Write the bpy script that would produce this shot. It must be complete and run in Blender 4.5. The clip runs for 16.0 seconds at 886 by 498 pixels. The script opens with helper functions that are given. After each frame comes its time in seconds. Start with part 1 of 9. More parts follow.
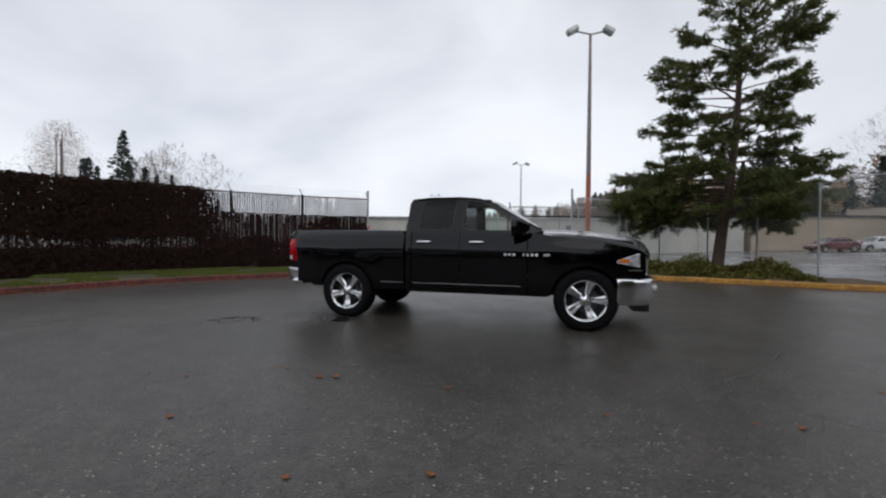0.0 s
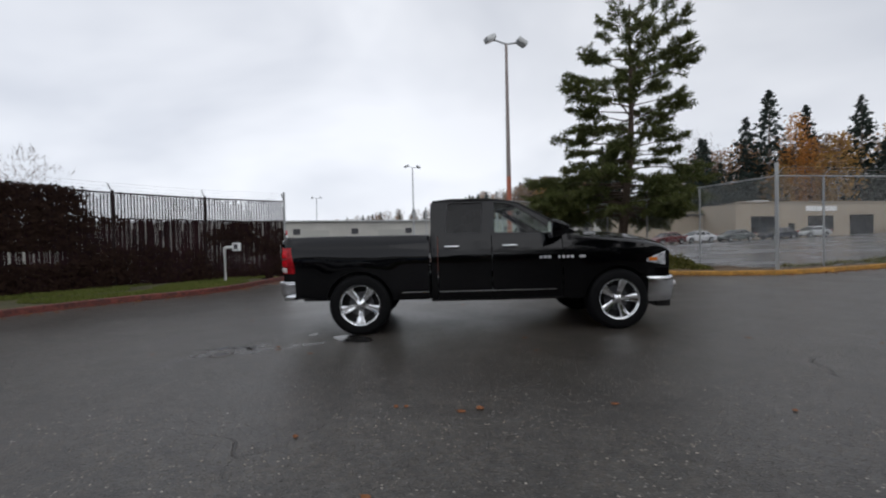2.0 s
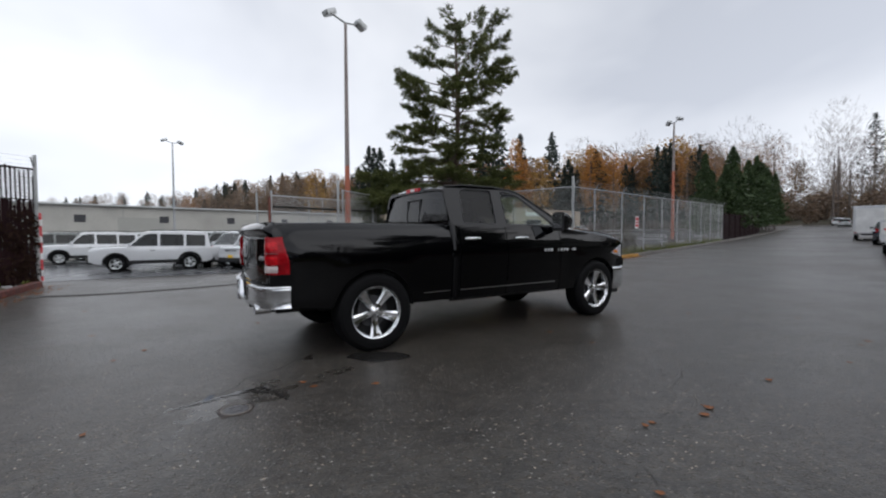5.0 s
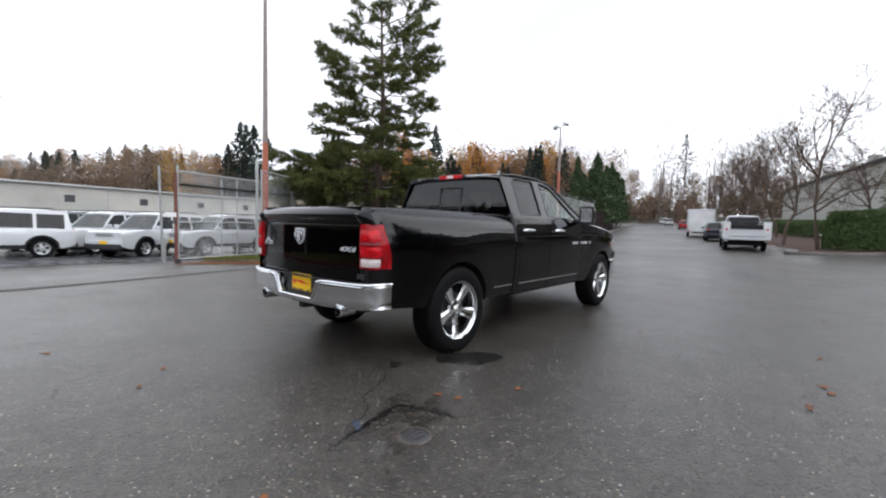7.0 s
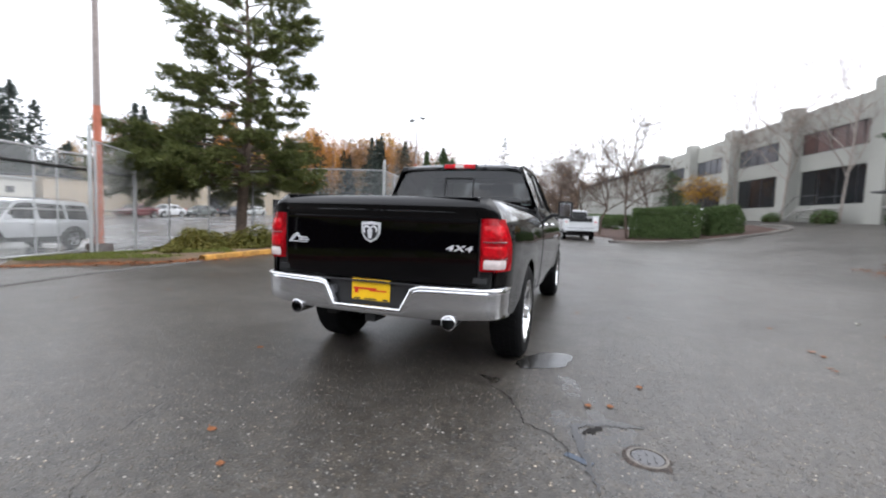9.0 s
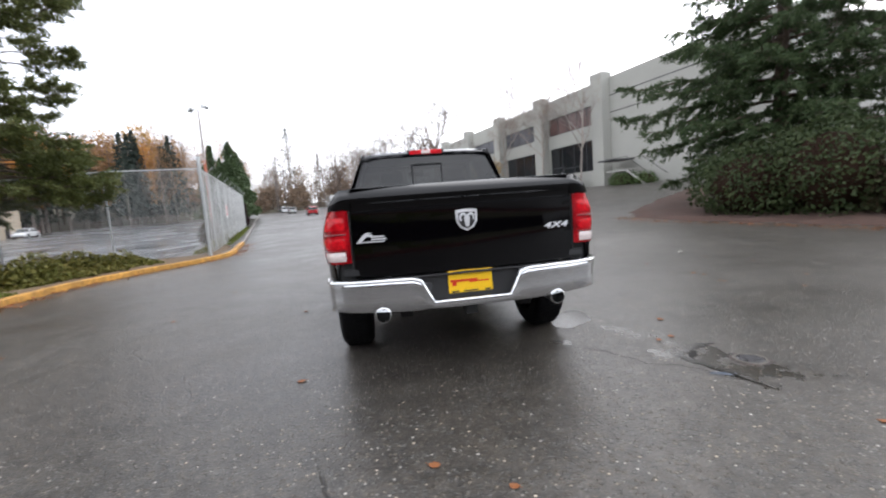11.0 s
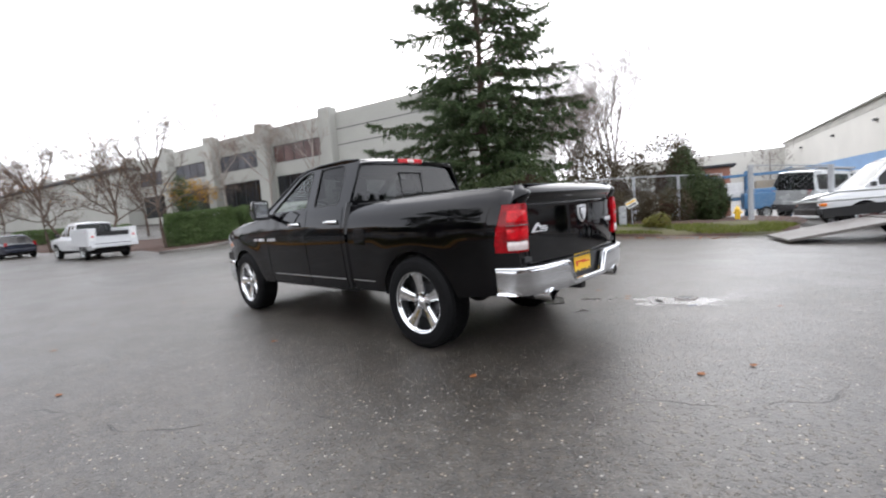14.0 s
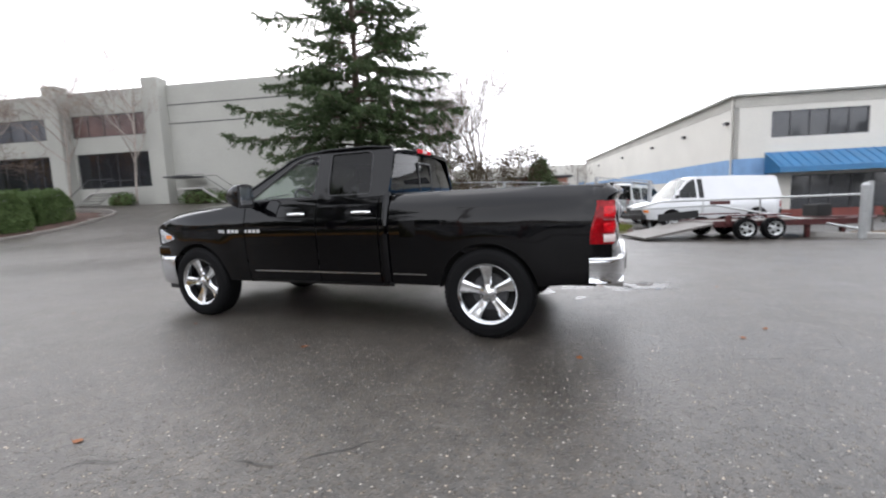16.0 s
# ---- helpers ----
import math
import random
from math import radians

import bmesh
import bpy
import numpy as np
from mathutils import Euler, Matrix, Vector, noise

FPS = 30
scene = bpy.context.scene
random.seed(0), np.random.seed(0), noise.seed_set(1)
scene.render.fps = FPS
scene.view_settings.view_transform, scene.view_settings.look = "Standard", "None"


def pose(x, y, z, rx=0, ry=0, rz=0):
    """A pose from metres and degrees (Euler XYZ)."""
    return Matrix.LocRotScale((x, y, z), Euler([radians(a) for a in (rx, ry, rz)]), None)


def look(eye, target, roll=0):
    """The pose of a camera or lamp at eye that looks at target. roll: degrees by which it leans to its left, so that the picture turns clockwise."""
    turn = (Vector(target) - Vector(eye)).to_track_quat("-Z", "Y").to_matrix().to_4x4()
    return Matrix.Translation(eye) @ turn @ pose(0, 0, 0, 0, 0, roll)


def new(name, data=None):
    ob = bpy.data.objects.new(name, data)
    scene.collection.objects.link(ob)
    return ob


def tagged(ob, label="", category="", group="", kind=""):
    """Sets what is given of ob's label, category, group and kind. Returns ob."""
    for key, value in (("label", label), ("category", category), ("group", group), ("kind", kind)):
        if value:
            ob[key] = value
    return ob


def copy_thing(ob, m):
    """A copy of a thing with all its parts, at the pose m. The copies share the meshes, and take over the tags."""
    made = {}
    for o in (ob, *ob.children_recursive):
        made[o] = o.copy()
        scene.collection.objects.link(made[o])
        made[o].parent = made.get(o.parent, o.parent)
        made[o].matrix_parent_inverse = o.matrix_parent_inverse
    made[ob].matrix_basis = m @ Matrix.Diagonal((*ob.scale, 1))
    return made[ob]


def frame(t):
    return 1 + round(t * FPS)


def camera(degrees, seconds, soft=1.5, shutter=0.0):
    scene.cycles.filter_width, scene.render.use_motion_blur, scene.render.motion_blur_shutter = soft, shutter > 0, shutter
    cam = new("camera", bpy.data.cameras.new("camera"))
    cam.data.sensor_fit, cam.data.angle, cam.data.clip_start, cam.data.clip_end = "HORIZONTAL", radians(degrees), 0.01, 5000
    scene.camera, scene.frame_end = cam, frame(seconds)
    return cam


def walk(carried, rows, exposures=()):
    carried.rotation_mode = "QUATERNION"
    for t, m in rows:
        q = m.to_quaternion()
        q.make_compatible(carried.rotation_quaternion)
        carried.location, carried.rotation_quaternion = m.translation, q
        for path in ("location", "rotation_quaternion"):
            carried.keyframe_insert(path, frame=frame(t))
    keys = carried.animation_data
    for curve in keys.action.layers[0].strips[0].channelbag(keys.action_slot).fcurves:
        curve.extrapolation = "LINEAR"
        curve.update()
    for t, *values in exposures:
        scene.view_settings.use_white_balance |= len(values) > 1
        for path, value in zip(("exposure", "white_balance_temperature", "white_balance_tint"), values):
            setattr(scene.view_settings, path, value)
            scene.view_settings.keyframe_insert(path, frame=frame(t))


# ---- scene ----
cam = camera(91.9, 16.0, soft=2.1, shutter=0.4)

PATH = [
    (0, (1.513, -7.022, 1.221), (0.965, -5.099, 1.178), 0.4),
    (0.5, (0.972, -7.064, 1.223), (0.562, -5.108, 1.146), -2.1),
    (1, (0.396, -7.049, 1.251), (0.111, -5.07, 1.226), -1.5),
    (1.5, (-0.167, -7.0, 1.252), (-0.226, -5.002, 1.171), -2.5),
    (2, (-0.716, -6.845, 1.263), (-0.688, -4.845, 1.228), -1.3),
    (2.5, (-1.253, -6.667, 1.258), (-0.961, -4.69, 1.211), -2.2),
    (3, (-1.771, -6.409, 1.267), (-1.401, -4.444, 1.251), -1.7),
    (3.5, (-2.304, -6.175, 1.266), (-1.712, -4.265, 1.226), -1.9),
    (4, (-2.76, -5.838, 1.259), (-2.091, -3.953, 1.25), -1.4),
    (4.5, (-3.226, -5.545, 1.25), (-2.323, -3.76, 1.239), -1.0),
    (4.7, (-3.389, -5.401, 1.253), (-2.407, -3.659, 1.206), -0.6),
    (6.8, (-4.878, -3.718, 1.239), (-3.421, -2.35, 1.163), 0.4),
    (7, (-4.996, -3.538, 1.241), (-3.487, -2.23, 1.124), 1.4),
    (7.5, (-5.198, -3.029, 1.24), (-3.634, -1.785, 1.141), 2.0),
    (8, (-5.406, -2.525, 1.23), (-3.691, -1.503, 1.108), 1.2),
    (8.5, (-5.541, -2.005, 1.219), (-3.766, -1.096, 1.061), 1.0),
    (9, (-5.652, -1.497, 1.209), (-3.765, -0.848, 1.071), 2.0),
    (9.5, (-5.728, -0.989, 1.201), (-3.78, -0.588, 0.988), -0.5),
    (10, (-5.788, -0.48, 1.208), (-3.807, -0.289, 1.01), -0.4),
    (10.2, (-5.84, -0.276, 1.205), (-3.851, -0.186, 1.012), -3.0),
    (12.3, (-5.497, 2.0, 1.215), (-3.686, 1.17, 1.042), -2.0),
    (12.5, (-5.442, 2.212, 1.19), (-3.679, 1.287, 1.0), -4.4),
    (13, (-5.203, 2.71, 1.171), (-3.539, 1.633, 0.908), -5.2),
    (13.5, (-4.921, 3.164, 1.194), (-3.385, 1.897, 1.011), -3.3),
    (14, (-4.561, 3.559, 1.211), (-3.198, 2.106, 1.036), -4.6),
    (14.5, (-4.141, 3.864, 1.234), (-2.926, 2.284, 1.07), -1.7),
    (15, (-3.73, 4.194, 1.26), (-2.693, 2.494, 1.079), -3.0),
    (15.5, (-3.268, 4.416, 1.265), (-2.342, 2.653, 1.088), -1.5),
    (16, (-2.831, 4.654, 1.282), (-2.099, 2.807, 1.053), -2.4),
]
walk(cam, [(t, look(eye, target, roll)) for t, eye, target, roll in PATH],
     exposures=[(0, -0.06, 6250, 11), (3, -0.02, 6220, 11), (4.7, 0.06, 6200, 11), (7, 0.90, 6220, 11), (9.5, 1.44, 6280, 11), (12.5, 1.42, 6320, 12), (14, 1.47, 6370, 12), (16, 1.47, 6370, 12)])

# ---------------------------------------------------------------- sky and sun
def build_world():
    w = bpy.data.worlds.new("overcast_sky")
    w.use_nodes = True
    nt = w.node_tree
    nt.nodes.clear()
    out = nt.nodes.new("ShaderNodeOutputWorld")
    bg = nt.nodes.new("ShaderNodeBackground")
    sky = nt.nodes.new("ShaderNodeTexSky")
    sky.sky_type = "NISHITA"
    sky.sun_disc = False
    sky.sun_elevation = radians(24)
    sky.sun_rotation = radians(SUN_TURN)
    sky.air_density, sky.dust_density = 1.0, 2.0
    tc = nt.nodes.new("ShaderNodeTexCoord")
    mp = nt.nodes.new("ShaderNodeMapping")
    mp.inputs["Scale"].default_value = (1.0, 1.0, 1.9)
    nz = nt.nodes.new("ShaderNodeTexNoise")
    nz.inputs["Scale"].default_value = 1.5
    nz.inputs["Detail"].default_value = 4
    nz.inputs["Roughness"].default_value = 0.5
    nz.inputs["Distortion"].default_value = 0.3
    ramp = nt.nodes.new("ShaderNodeValToRGB")
    ramp.color_ramp.elements[0].position, ramp.color_ramp.elements[0].color = 0.36, (7.3, 7.55, 8.1, 1)
    ramp.color_ramp.elements[1].position, ramp.color_ramp.elements[1].color = 0.66, (10.6, 10.7, 10.9, 1)
    # the cloud deck thins towards the sun and towards the horizon
    sep = nt.nodes.new("ShaderNodeSeparateXYZ")
    dot = nt.nodes.new("ShaderNodeVectorMath")
    dot.operation = "DOT_PRODUCT"
    dot.inputs[1].default_value = SUN_WAY
    glow = nt.nodes.new("ShaderNodeMapRange")
    glow.inputs[1].default_value, glow.inputs[2].default_value = -0.9, 1.0
    glow.inputs[3].default_value, glow.inputs[4].default_value = 0.84, 1.18
    low = nt.nodes.new("ShaderNodeMapRange")
    low.inputs[1].default_value, low.inputs[2].default_value = 0.0, 0.5
    low.inputs[3].default_value, low.inputs[4].default_value = 1.18, 0.93
    both = nt.nodes.new("ShaderNodeMath")
    both.operation = "MULTIPLY"
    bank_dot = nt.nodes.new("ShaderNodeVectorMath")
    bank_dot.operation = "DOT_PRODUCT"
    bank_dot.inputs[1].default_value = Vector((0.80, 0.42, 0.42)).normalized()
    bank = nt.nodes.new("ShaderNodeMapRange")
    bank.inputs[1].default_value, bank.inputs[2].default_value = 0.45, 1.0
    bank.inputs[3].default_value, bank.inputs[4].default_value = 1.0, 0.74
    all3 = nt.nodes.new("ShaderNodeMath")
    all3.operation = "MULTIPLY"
    mul = nt.nodes.new("ShaderNodeVectorMath")
    mul.operation = "SCALE"
    mix = nt.nodes.new("ShaderNodeMix")
    mix.data_type = "RGBA"
    mix.inputs["Factor"].default_value = 0.94
    L = nt.links.new
    L(tc.outputs["Generated"], mp.inputs["Vector"])
    L(mp.outputs[0], nz.inputs["Vector"])
    L(nz.outputs["Fac"], ramp.inputs["Fac"])
    L(tc.outputs["Generated"], sep.inputs[0])
    L(tc.outputs["Generated"], dot.inputs[0])
    L(dot.outputs["Value"], glow.inputs[0])
    L(sep.outputs["Z"], low.inputs[0])
    L(glow.outputs[0], both.inputs[0])
    L(low.outputs[0], both.inputs[1])
    L(ramp.outputs["Color"], mul.inputs[0])
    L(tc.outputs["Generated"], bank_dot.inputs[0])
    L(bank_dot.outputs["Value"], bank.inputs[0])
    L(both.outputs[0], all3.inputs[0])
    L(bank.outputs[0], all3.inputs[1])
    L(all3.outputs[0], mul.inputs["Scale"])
    L(sky.outputs[0], mix.inputs["A"])
    L(mul.outputs[0], mix.inputs["B"])
    L(mix.outputs["Result"], bg.inputs["Color"])
    bg.inputs["Strength"].default_value = 0.1
    L(bg.outputs[0], out.inputs[0])
    scene.world = w


SUN_TURN = 141.0
SUN_WAY = Vector((0.48, -0.60, 0.62)).normalized()
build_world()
sun = new("sun", bpy.data.lights.new("sun", "SUN"))
sun.data.energy, sun.data.angle, sun.data.color = 0.5, radians(70), (1.0, 0.97, 0.93)
sun.matrix_world = look(SUN_WAY * 50, (0, 0, 0))

# ---------------------------------------------------------------- materials
def nodes_of(m):
    m.use_nodes = True
    return m.node_tree, m.node_tree.nodes["Principled BSDF"]


def mat(name, col, rough=0.6, metal=0.0, grain=30.0, amount=0.12, broad=1.5, broad_amount=0.12, bump=0.0, coat=0.0, spec=0.5, rough_var=0.08, rand=0.0):
    """A painted, plastic, stone or plant surface: grain and broad variation of colour, gloss and relief."""
    m = bpy.data.materials.new(name)
    nt, b = nodes_of(m)
    L = nt.links.new
    tc = nt.nodes.new("ShaderNodeTexCoord")
    n1 = nt.nodes.new("ShaderNodeTexNoise")
    n1.inputs["Scale"].default_value, n1.inputs["Detail"].default_value = grain, 5
    n2 = nt.nodes.new("ShaderNodeTexNoise")
    n2.inputs["Scale"].default_value, n2.inputs["Detail"].default_value = broad, 4
    L(tc.outputs["Object"], n1.inputs["Vector"])
    L(tc.outputs["Object"], n2.inputs["Vector"])
    r1 = nt.nodes.new("ShaderNodeMapRange")
    r1.inputs[1].default_value, r1.inputs[2].default_value = 0.3, 0.7
    r1.inputs[3].default_value, r1.inputs[4].default_value = 1 - amount, 1 + amount
    r2 = nt.nodes.new("ShaderNodeMapRange")
    r2.inputs[1].default_value, r2.inputs[2].default_value = 0.3, 0.7
    r2.inputs[3].default_value, r2.inputs[4].default_value = 1 - broad_amount, 1 + broad_amount
    L(n1.outputs["Fac"], r1.inputs[0])
    L(n2.outputs["Fac"], r2.inputs[0])
    mu = nt.nodes.new("ShaderNodeMath")
    mu.operation = "MULTIPLY"
    L(r1.outputs[0], mu.inputs[0])
    L(r2.outputs[0], mu.inputs[1])
    last = mu.outputs[0]
    if rand:
        oi = nt.nodes.new("ShaderNodeObjectInfo")
        r3 = nt.nodes.new("ShaderNodeMapRange")
        r3.inputs[3].default_value, r3.inputs[4].default_value = 1 - rand, 1 + rand
        L(oi.outputs["Random"], r3.inputs[0])
        m2 = nt.nodes.new("ShaderNodeMath")
        m2.operation = "MULTIPLY"
        L(last, m2.inputs[0])
        L(r3.outputs[0], m2.inputs[1])
        last = m2.outputs[0]
    sc = nt.nodes.new("ShaderNodeVectorMath")
    sc.operation = "SCALE"
    sc.inputs[0].default_value = col[:3]
    L(last, sc.inputs["Scale"])
    L(sc.outputs[0], b.inputs["Base Color"])
    rr = nt.nodes.new("ShaderNodeMapRange")
    rr.inputs[1].default_value, rr.inputs[2].default_value = 0.3, 0.7
    rr.inputs[3].default_value, rr.inputs[4].default_value = max(0.02, rough - rough_var), min(1, rough + rough_var)
    L(n2.outputs["Fac"], rr.inputs[0])
    L(rr.outputs[0], b.inputs["Roughness"])
    b.inputs["Metallic"].default_value = metal
    b.inputs["Coat Weight"].default_value = coat
    b.inputs["Coat Roughness"].default_value = 0.08
    b.inputs["Specular IOR Level"].default_value = spec
    if bump:
        bp = nt.nodes.new("ShaderNodeBump")
        bp.inputs["Strength"].default_value = bump
        bp.inputs["Distance"].default_value = 0.02
        L(n1.outputs["Fac"], bp.inputs["Height"])
        L(bp.outputs[0], b.inputs["Normal"])
    return m


def leaf_mat(name, cols, rough=0.6, spec=0.18, patch=0.8):
    """Leaves or needles: colour varies from leaf to leaf within cols, a little light comes through."""
    m = bpy.data.materials.new(name)
    nt, b = nodes_of(m)
    L = nt.links.new
    geo = nt.nodes.new("ShaderNodeNewGeometry")
    ramp = nt.nodes.new("ShaderNodeValToRGB")
    while len(ramp.color_ramp.elements) < len(cols):
        ramp.color_ramp.elements.new(0.5)
    for i, (e, c) in enumerate(zip(ramp.color_ramp.elements, cols)):
        e.position, e.color = i / (len(cols) - 1), (*c, 1)
    tc = nt.nodes.new("ShaderNodeTexCoord")
    nz = nt.nodes.new("ShaderNodeTexNoise")
    nz.inputs["Scale"].default_value, nz.inputs["Detail"].default_value = patch, 3
    L(tc.outputs["Object"], nz.inputs["Vector"])
    av = nt.nodes.new("ShaderNodeMix")
    av.inputs["Factor"].default_value = 0.55
    L(geo.outputs["Random Per Island"], av.inputs["A"])
    L(nz.outputs["Fac"], av.inputs["B"])
    L(av.outputs["Result"], ramp.inputs["Fac"])
    L(ramp.outputs["Color"], b.inputs["Base Color"])
    b.inputs["Roughness"].default_value = rough
    b.inputs["Specular IOR Level"].default_value = spec
    tr = nt.nodes.new("ShaderNodeBsdfTranslucent")
    L(ramp.outputs["Color"], tr.inputs["Color"])
    mx = nt.nodes.new("ShaderNodeMixShader")
    mx.inputs[0].default_value = 0.22
    L(b.outputs[0], mx.inputs[1])
    L(tr.outputs[0], mx.inputs[2])
    L(mx.outputs[0], nt.nodes["Material Output"].inputs["Surface"])
    return m


def glass_mat(name, tint, alpha_mix, rough=0.02):
    """A thin tinted pane: mirror-like reflection over a see-through tint."""
    m = bpy.data.materials.new(name)
    nt, b = nodes_of(m)
    L = nt.links.new
    nt.nodes.remove(b)
    tr = nt.nodes.new("ShaderNodeBsdfTransparent")
    tr.inputs["Color"].default_value = (*tint, 1)
    gl = nt.nodes.new("ShaderNodeBsdfGlossy")
    gl.inputs["Roughness"].default_value = rough
    f0 = ((alpha_mix - 1) / (alpha_mix + 1)) ** 2
    lw = nt.nodes.new("ShaderNodeLayerWeight")
    lw.inputs["Blend"].default_value = 0.5
    pw = nt.nodes.new("ShaderNodeMath")
    pw.operation = "POWER"
    pw.inputs[1].default_value = 5.0
    fr = nt.nodes.new("ShaderNodeMapRange")
    fr.inputs[3].default_value, fr.inputs[4].default_value = f0, 1.0
    L(lw.outputs["Facing"], pw.inputs[0])
    L(pw.outputs[0], fr.inputs[0])
    mx = nt.nodes.new("ShaderNodeMixShader")
    L(fr.outputs[0], mx.inputs[0])
    L(tr.outputs[0], mx.inputs[1])
    L(gl.outputs[0], mx.inputs[2])
    L(mx.outputs[0], nt.nodes["Material Output"].inputs["Surface"])
    return m


def asphalt_mat():
    """Wet asphalt: stone chips in the binder, damp and drier patches, cracks and standing film of water."""
    m = bpy.data.materials.new("wet_asphalt")
    nt, b = nodes_of(m)
    L = nt.links.new
    tc = nt.nodes.new("ShaderNodeTexCoord")

    def noise_at(scale, detail=4, rough=0.55):
        n = nt.nodes.new("ShaderNodeTexNoise")
        n.inputs["Scale"].default_value, n.inputs["Detail"].default_value, n.inputs["Roughness"].default_value = scale, detail, rough
        L(tc.outputs["Object"], n.inputs["Vector"])
        return n.outputs["Fac"]

    def span(value, a, z, c, d):
        r = nt.nodes.new("ShaderNodeMapRange")
        r.inputs[1].default_value, r.inputs[2].default_value, r.inputs[3].default_value, r.inputs[4].default_value = a, z, c, d
        L(value, r.inputs[0])
        return r.outputs[0]

    def math2(op, u, v):
        n = nt.nodes.new("ShaderNodeMath")
        n.operation = op
        for i, w in enumerate((u, v)):
            if isinstance(w, float):
                n.inputs[i].default_value = w
            else:
                L(w, n.inputs[i])
        return n.outputs[0]

    broad, mid, fine = noise_at(0.16, 5), noise_at(1.1, 5), noise_at(60, 3)
    chips = nt.nodes.new("ShaderNodeTexVoronoi")
    chips.inputs["Scale"].default_value = 37
    L(tc.outputs["Object"], chips.inputs["Vector"])
    chip_on = span(chips.outputs["Distance"], 0.20, 0.34, 1.0, 0.0)
    sepc = nt.nodes.new("ShaderNodeSeparateColor")
    L(chips.outputs["Color"], sepc.inputs[0])
    pick = span(sepc.outputs[0], 0.28, 0.66, 0.0, 1.0)
    chip = math2("MULTIPLY", math2("MULTIPLY", chip_on, pick), span(noise_at(1.7, 4), 0.36, 0.60, 0.30, 1.0))
    damp = span(math2("ADD", math2("MULTIPLY", broad, 0.65), math2("MULTIPLY", mid, 0.35)), 0.40, 0.62, 0.0, 1.0)
    mottle = noise_at(13, 7, 0.72)
    binder = math2("MULTIPLY", span(fine, 0.25, 0.75, 0.024, 0.066), math2("MULTIPLY", span(mottle, 0.32, 0.68, 0.50, 1.50), span(noise_at(4.2, 4), 0.34, 0.66, 0.78, 1.22)))
    binder = math2("MULTIPLY", binder, span(damp, 0.0, 1.0, 1.20, 0.80))
    grit = nt.nodes.new("ShaderNodeTexVoronoi")
    grit.inputs["Scale"].default_value = 105
    L(tc.outputs["Object"], grit.inputs["Vector"])
    sepg = nt.nodes.new("ShaderNodeSeparateColor")
    L(grit.outputs["Color"], sepg.inputs[0])
    grit_on = math2("MULTIPLY", span(grit.outputs["Distance"], 0.2, 0.45, 1.0, 0.0), span(sepg.outputs[0], 0.45, 0.9, 0.0, 1.0))
    binder = math2("ADD", binder, math2("MULTIPLY", grit_on, span(sepg.outputs[1], 0.0, 1.0, 0.01, 0.16)))
    stone = span(math2("POWER", sepc.outputs[1], 3.0), 0.0, 1.0, 0.060, 0.62)
    val = nt.nodes.new("ShaderNodeMix")
    L(chip, val.inputs["Factor"])
    L(binder, val.inputs["A"])
    L(stone, val.inputs["B"])
    # cracks
    warp = nt.nodes.new("ShaderNodeTexNoise")
    warp.inputs["Scale"].default_value = 0.9
    L(tc.outputs["Object"], warp.inputs["Vector"])
    add = nt.nodes.new("ShaderNodeVectorMath")
    add.operation = "MULTIPLY_ADD"
    add.inputs[1].default_value = (1.3, 1.3, 0.0)
    L(warp.outputs["Color"], add.inputs[0])
    L(tc.outputs["Object"], add.inputs[2])
    cr = nt.nodes.new("ShaderNodeTexVoronoi")
    cr.feature = "DISTANCE_TO_EDGE"
    cr.inputs["Scale"].default_value = 0.16
    L(add.outputs[0], cr.inputs["Vector"])
    crack = math2("MULTIPLY", span(cr.outputs["Distance"], 0.0006, 0.0016, 1.0, 0.0), span(mid, 0.50, 0.56, 0.0, 1.0))
    # a run of water from the rear tyre past the valve cover
    flat = nt.nodes.new("ShaderNodeVectorMath")
    flat.operation = "MULTIPLY"
    flat.inputs[1].default_value = (1, 1, 0)
    L(tc.outputs["Object"], flat.inputs[0])
    rel = nt.nodes.new("ShaderNodeVectorMath")
    rel.operation = "SUBTRACT"
    rel.inputs[1].default_value = (-1.75, -1.15, 0)
    L(flat.outputs[0], rel.inputs[0])
    run = Vector((-2.3, -1.15, 0))
    dotn = nt.nodes.new("ShaderNodeVectorMath")
    dotn.operation = "DOT_PRODUCT"
    dotn.inputs[1].default_value = run / run.length_squared
    L(rel.outputs[0], dotn.inputs[0])
    clamp = nt.nodes.new("ShaderNodeClamp")
    L(dotn.outputs["Value"], clamp.inputs[0])
    foot = nt.nodes.new("ShaderNodeVectorMath")
    foot.operation = "SCALE"
    foot.inputs[0].default_value = run
    L(clamp.outputs[0], foot.inputs["Scale"])
    gapv = nt.nodes.new("ShaderNodeVectorMath")
    gapv.operation = "DISTANCE"
    L(rel.outputs[0], gapv.inputs[0])
    L(foot.outputs[0], gapv.inputs[1])
    reach = math2("ADD", gapv.outputs["Value"], math2("MULTIPLY", span(noise_at(2.6, 5, 0.6), 0.25, 0.75, -1.0, 1.0), 0.55))
    film = span(reach, -0.34, 0.06, 1.0, 0.0)
    # shallow pools round the valve cover and behind the tyre
    for px, py, size in ((-3.02, -1.58, 0.30), (-3.45, -1.72, 0.26), (-2.45, -0.80, 0.12)):
        gap = nt.nodes.new("ShaderNodeVectorMath")
        gap.operation = "DISTANCE"
        gap.inputs[1].default_value = (px, py, 0)
        L(flat.outputs[0], gap.inputs[0])
        edge = math2("ADD", gap.outputs["Value"], math2("MULTIPLY", span(noise_at(5.5, 5, 0.6), 0.25, 0.75, -1.0, 1.0), size * 0.9))
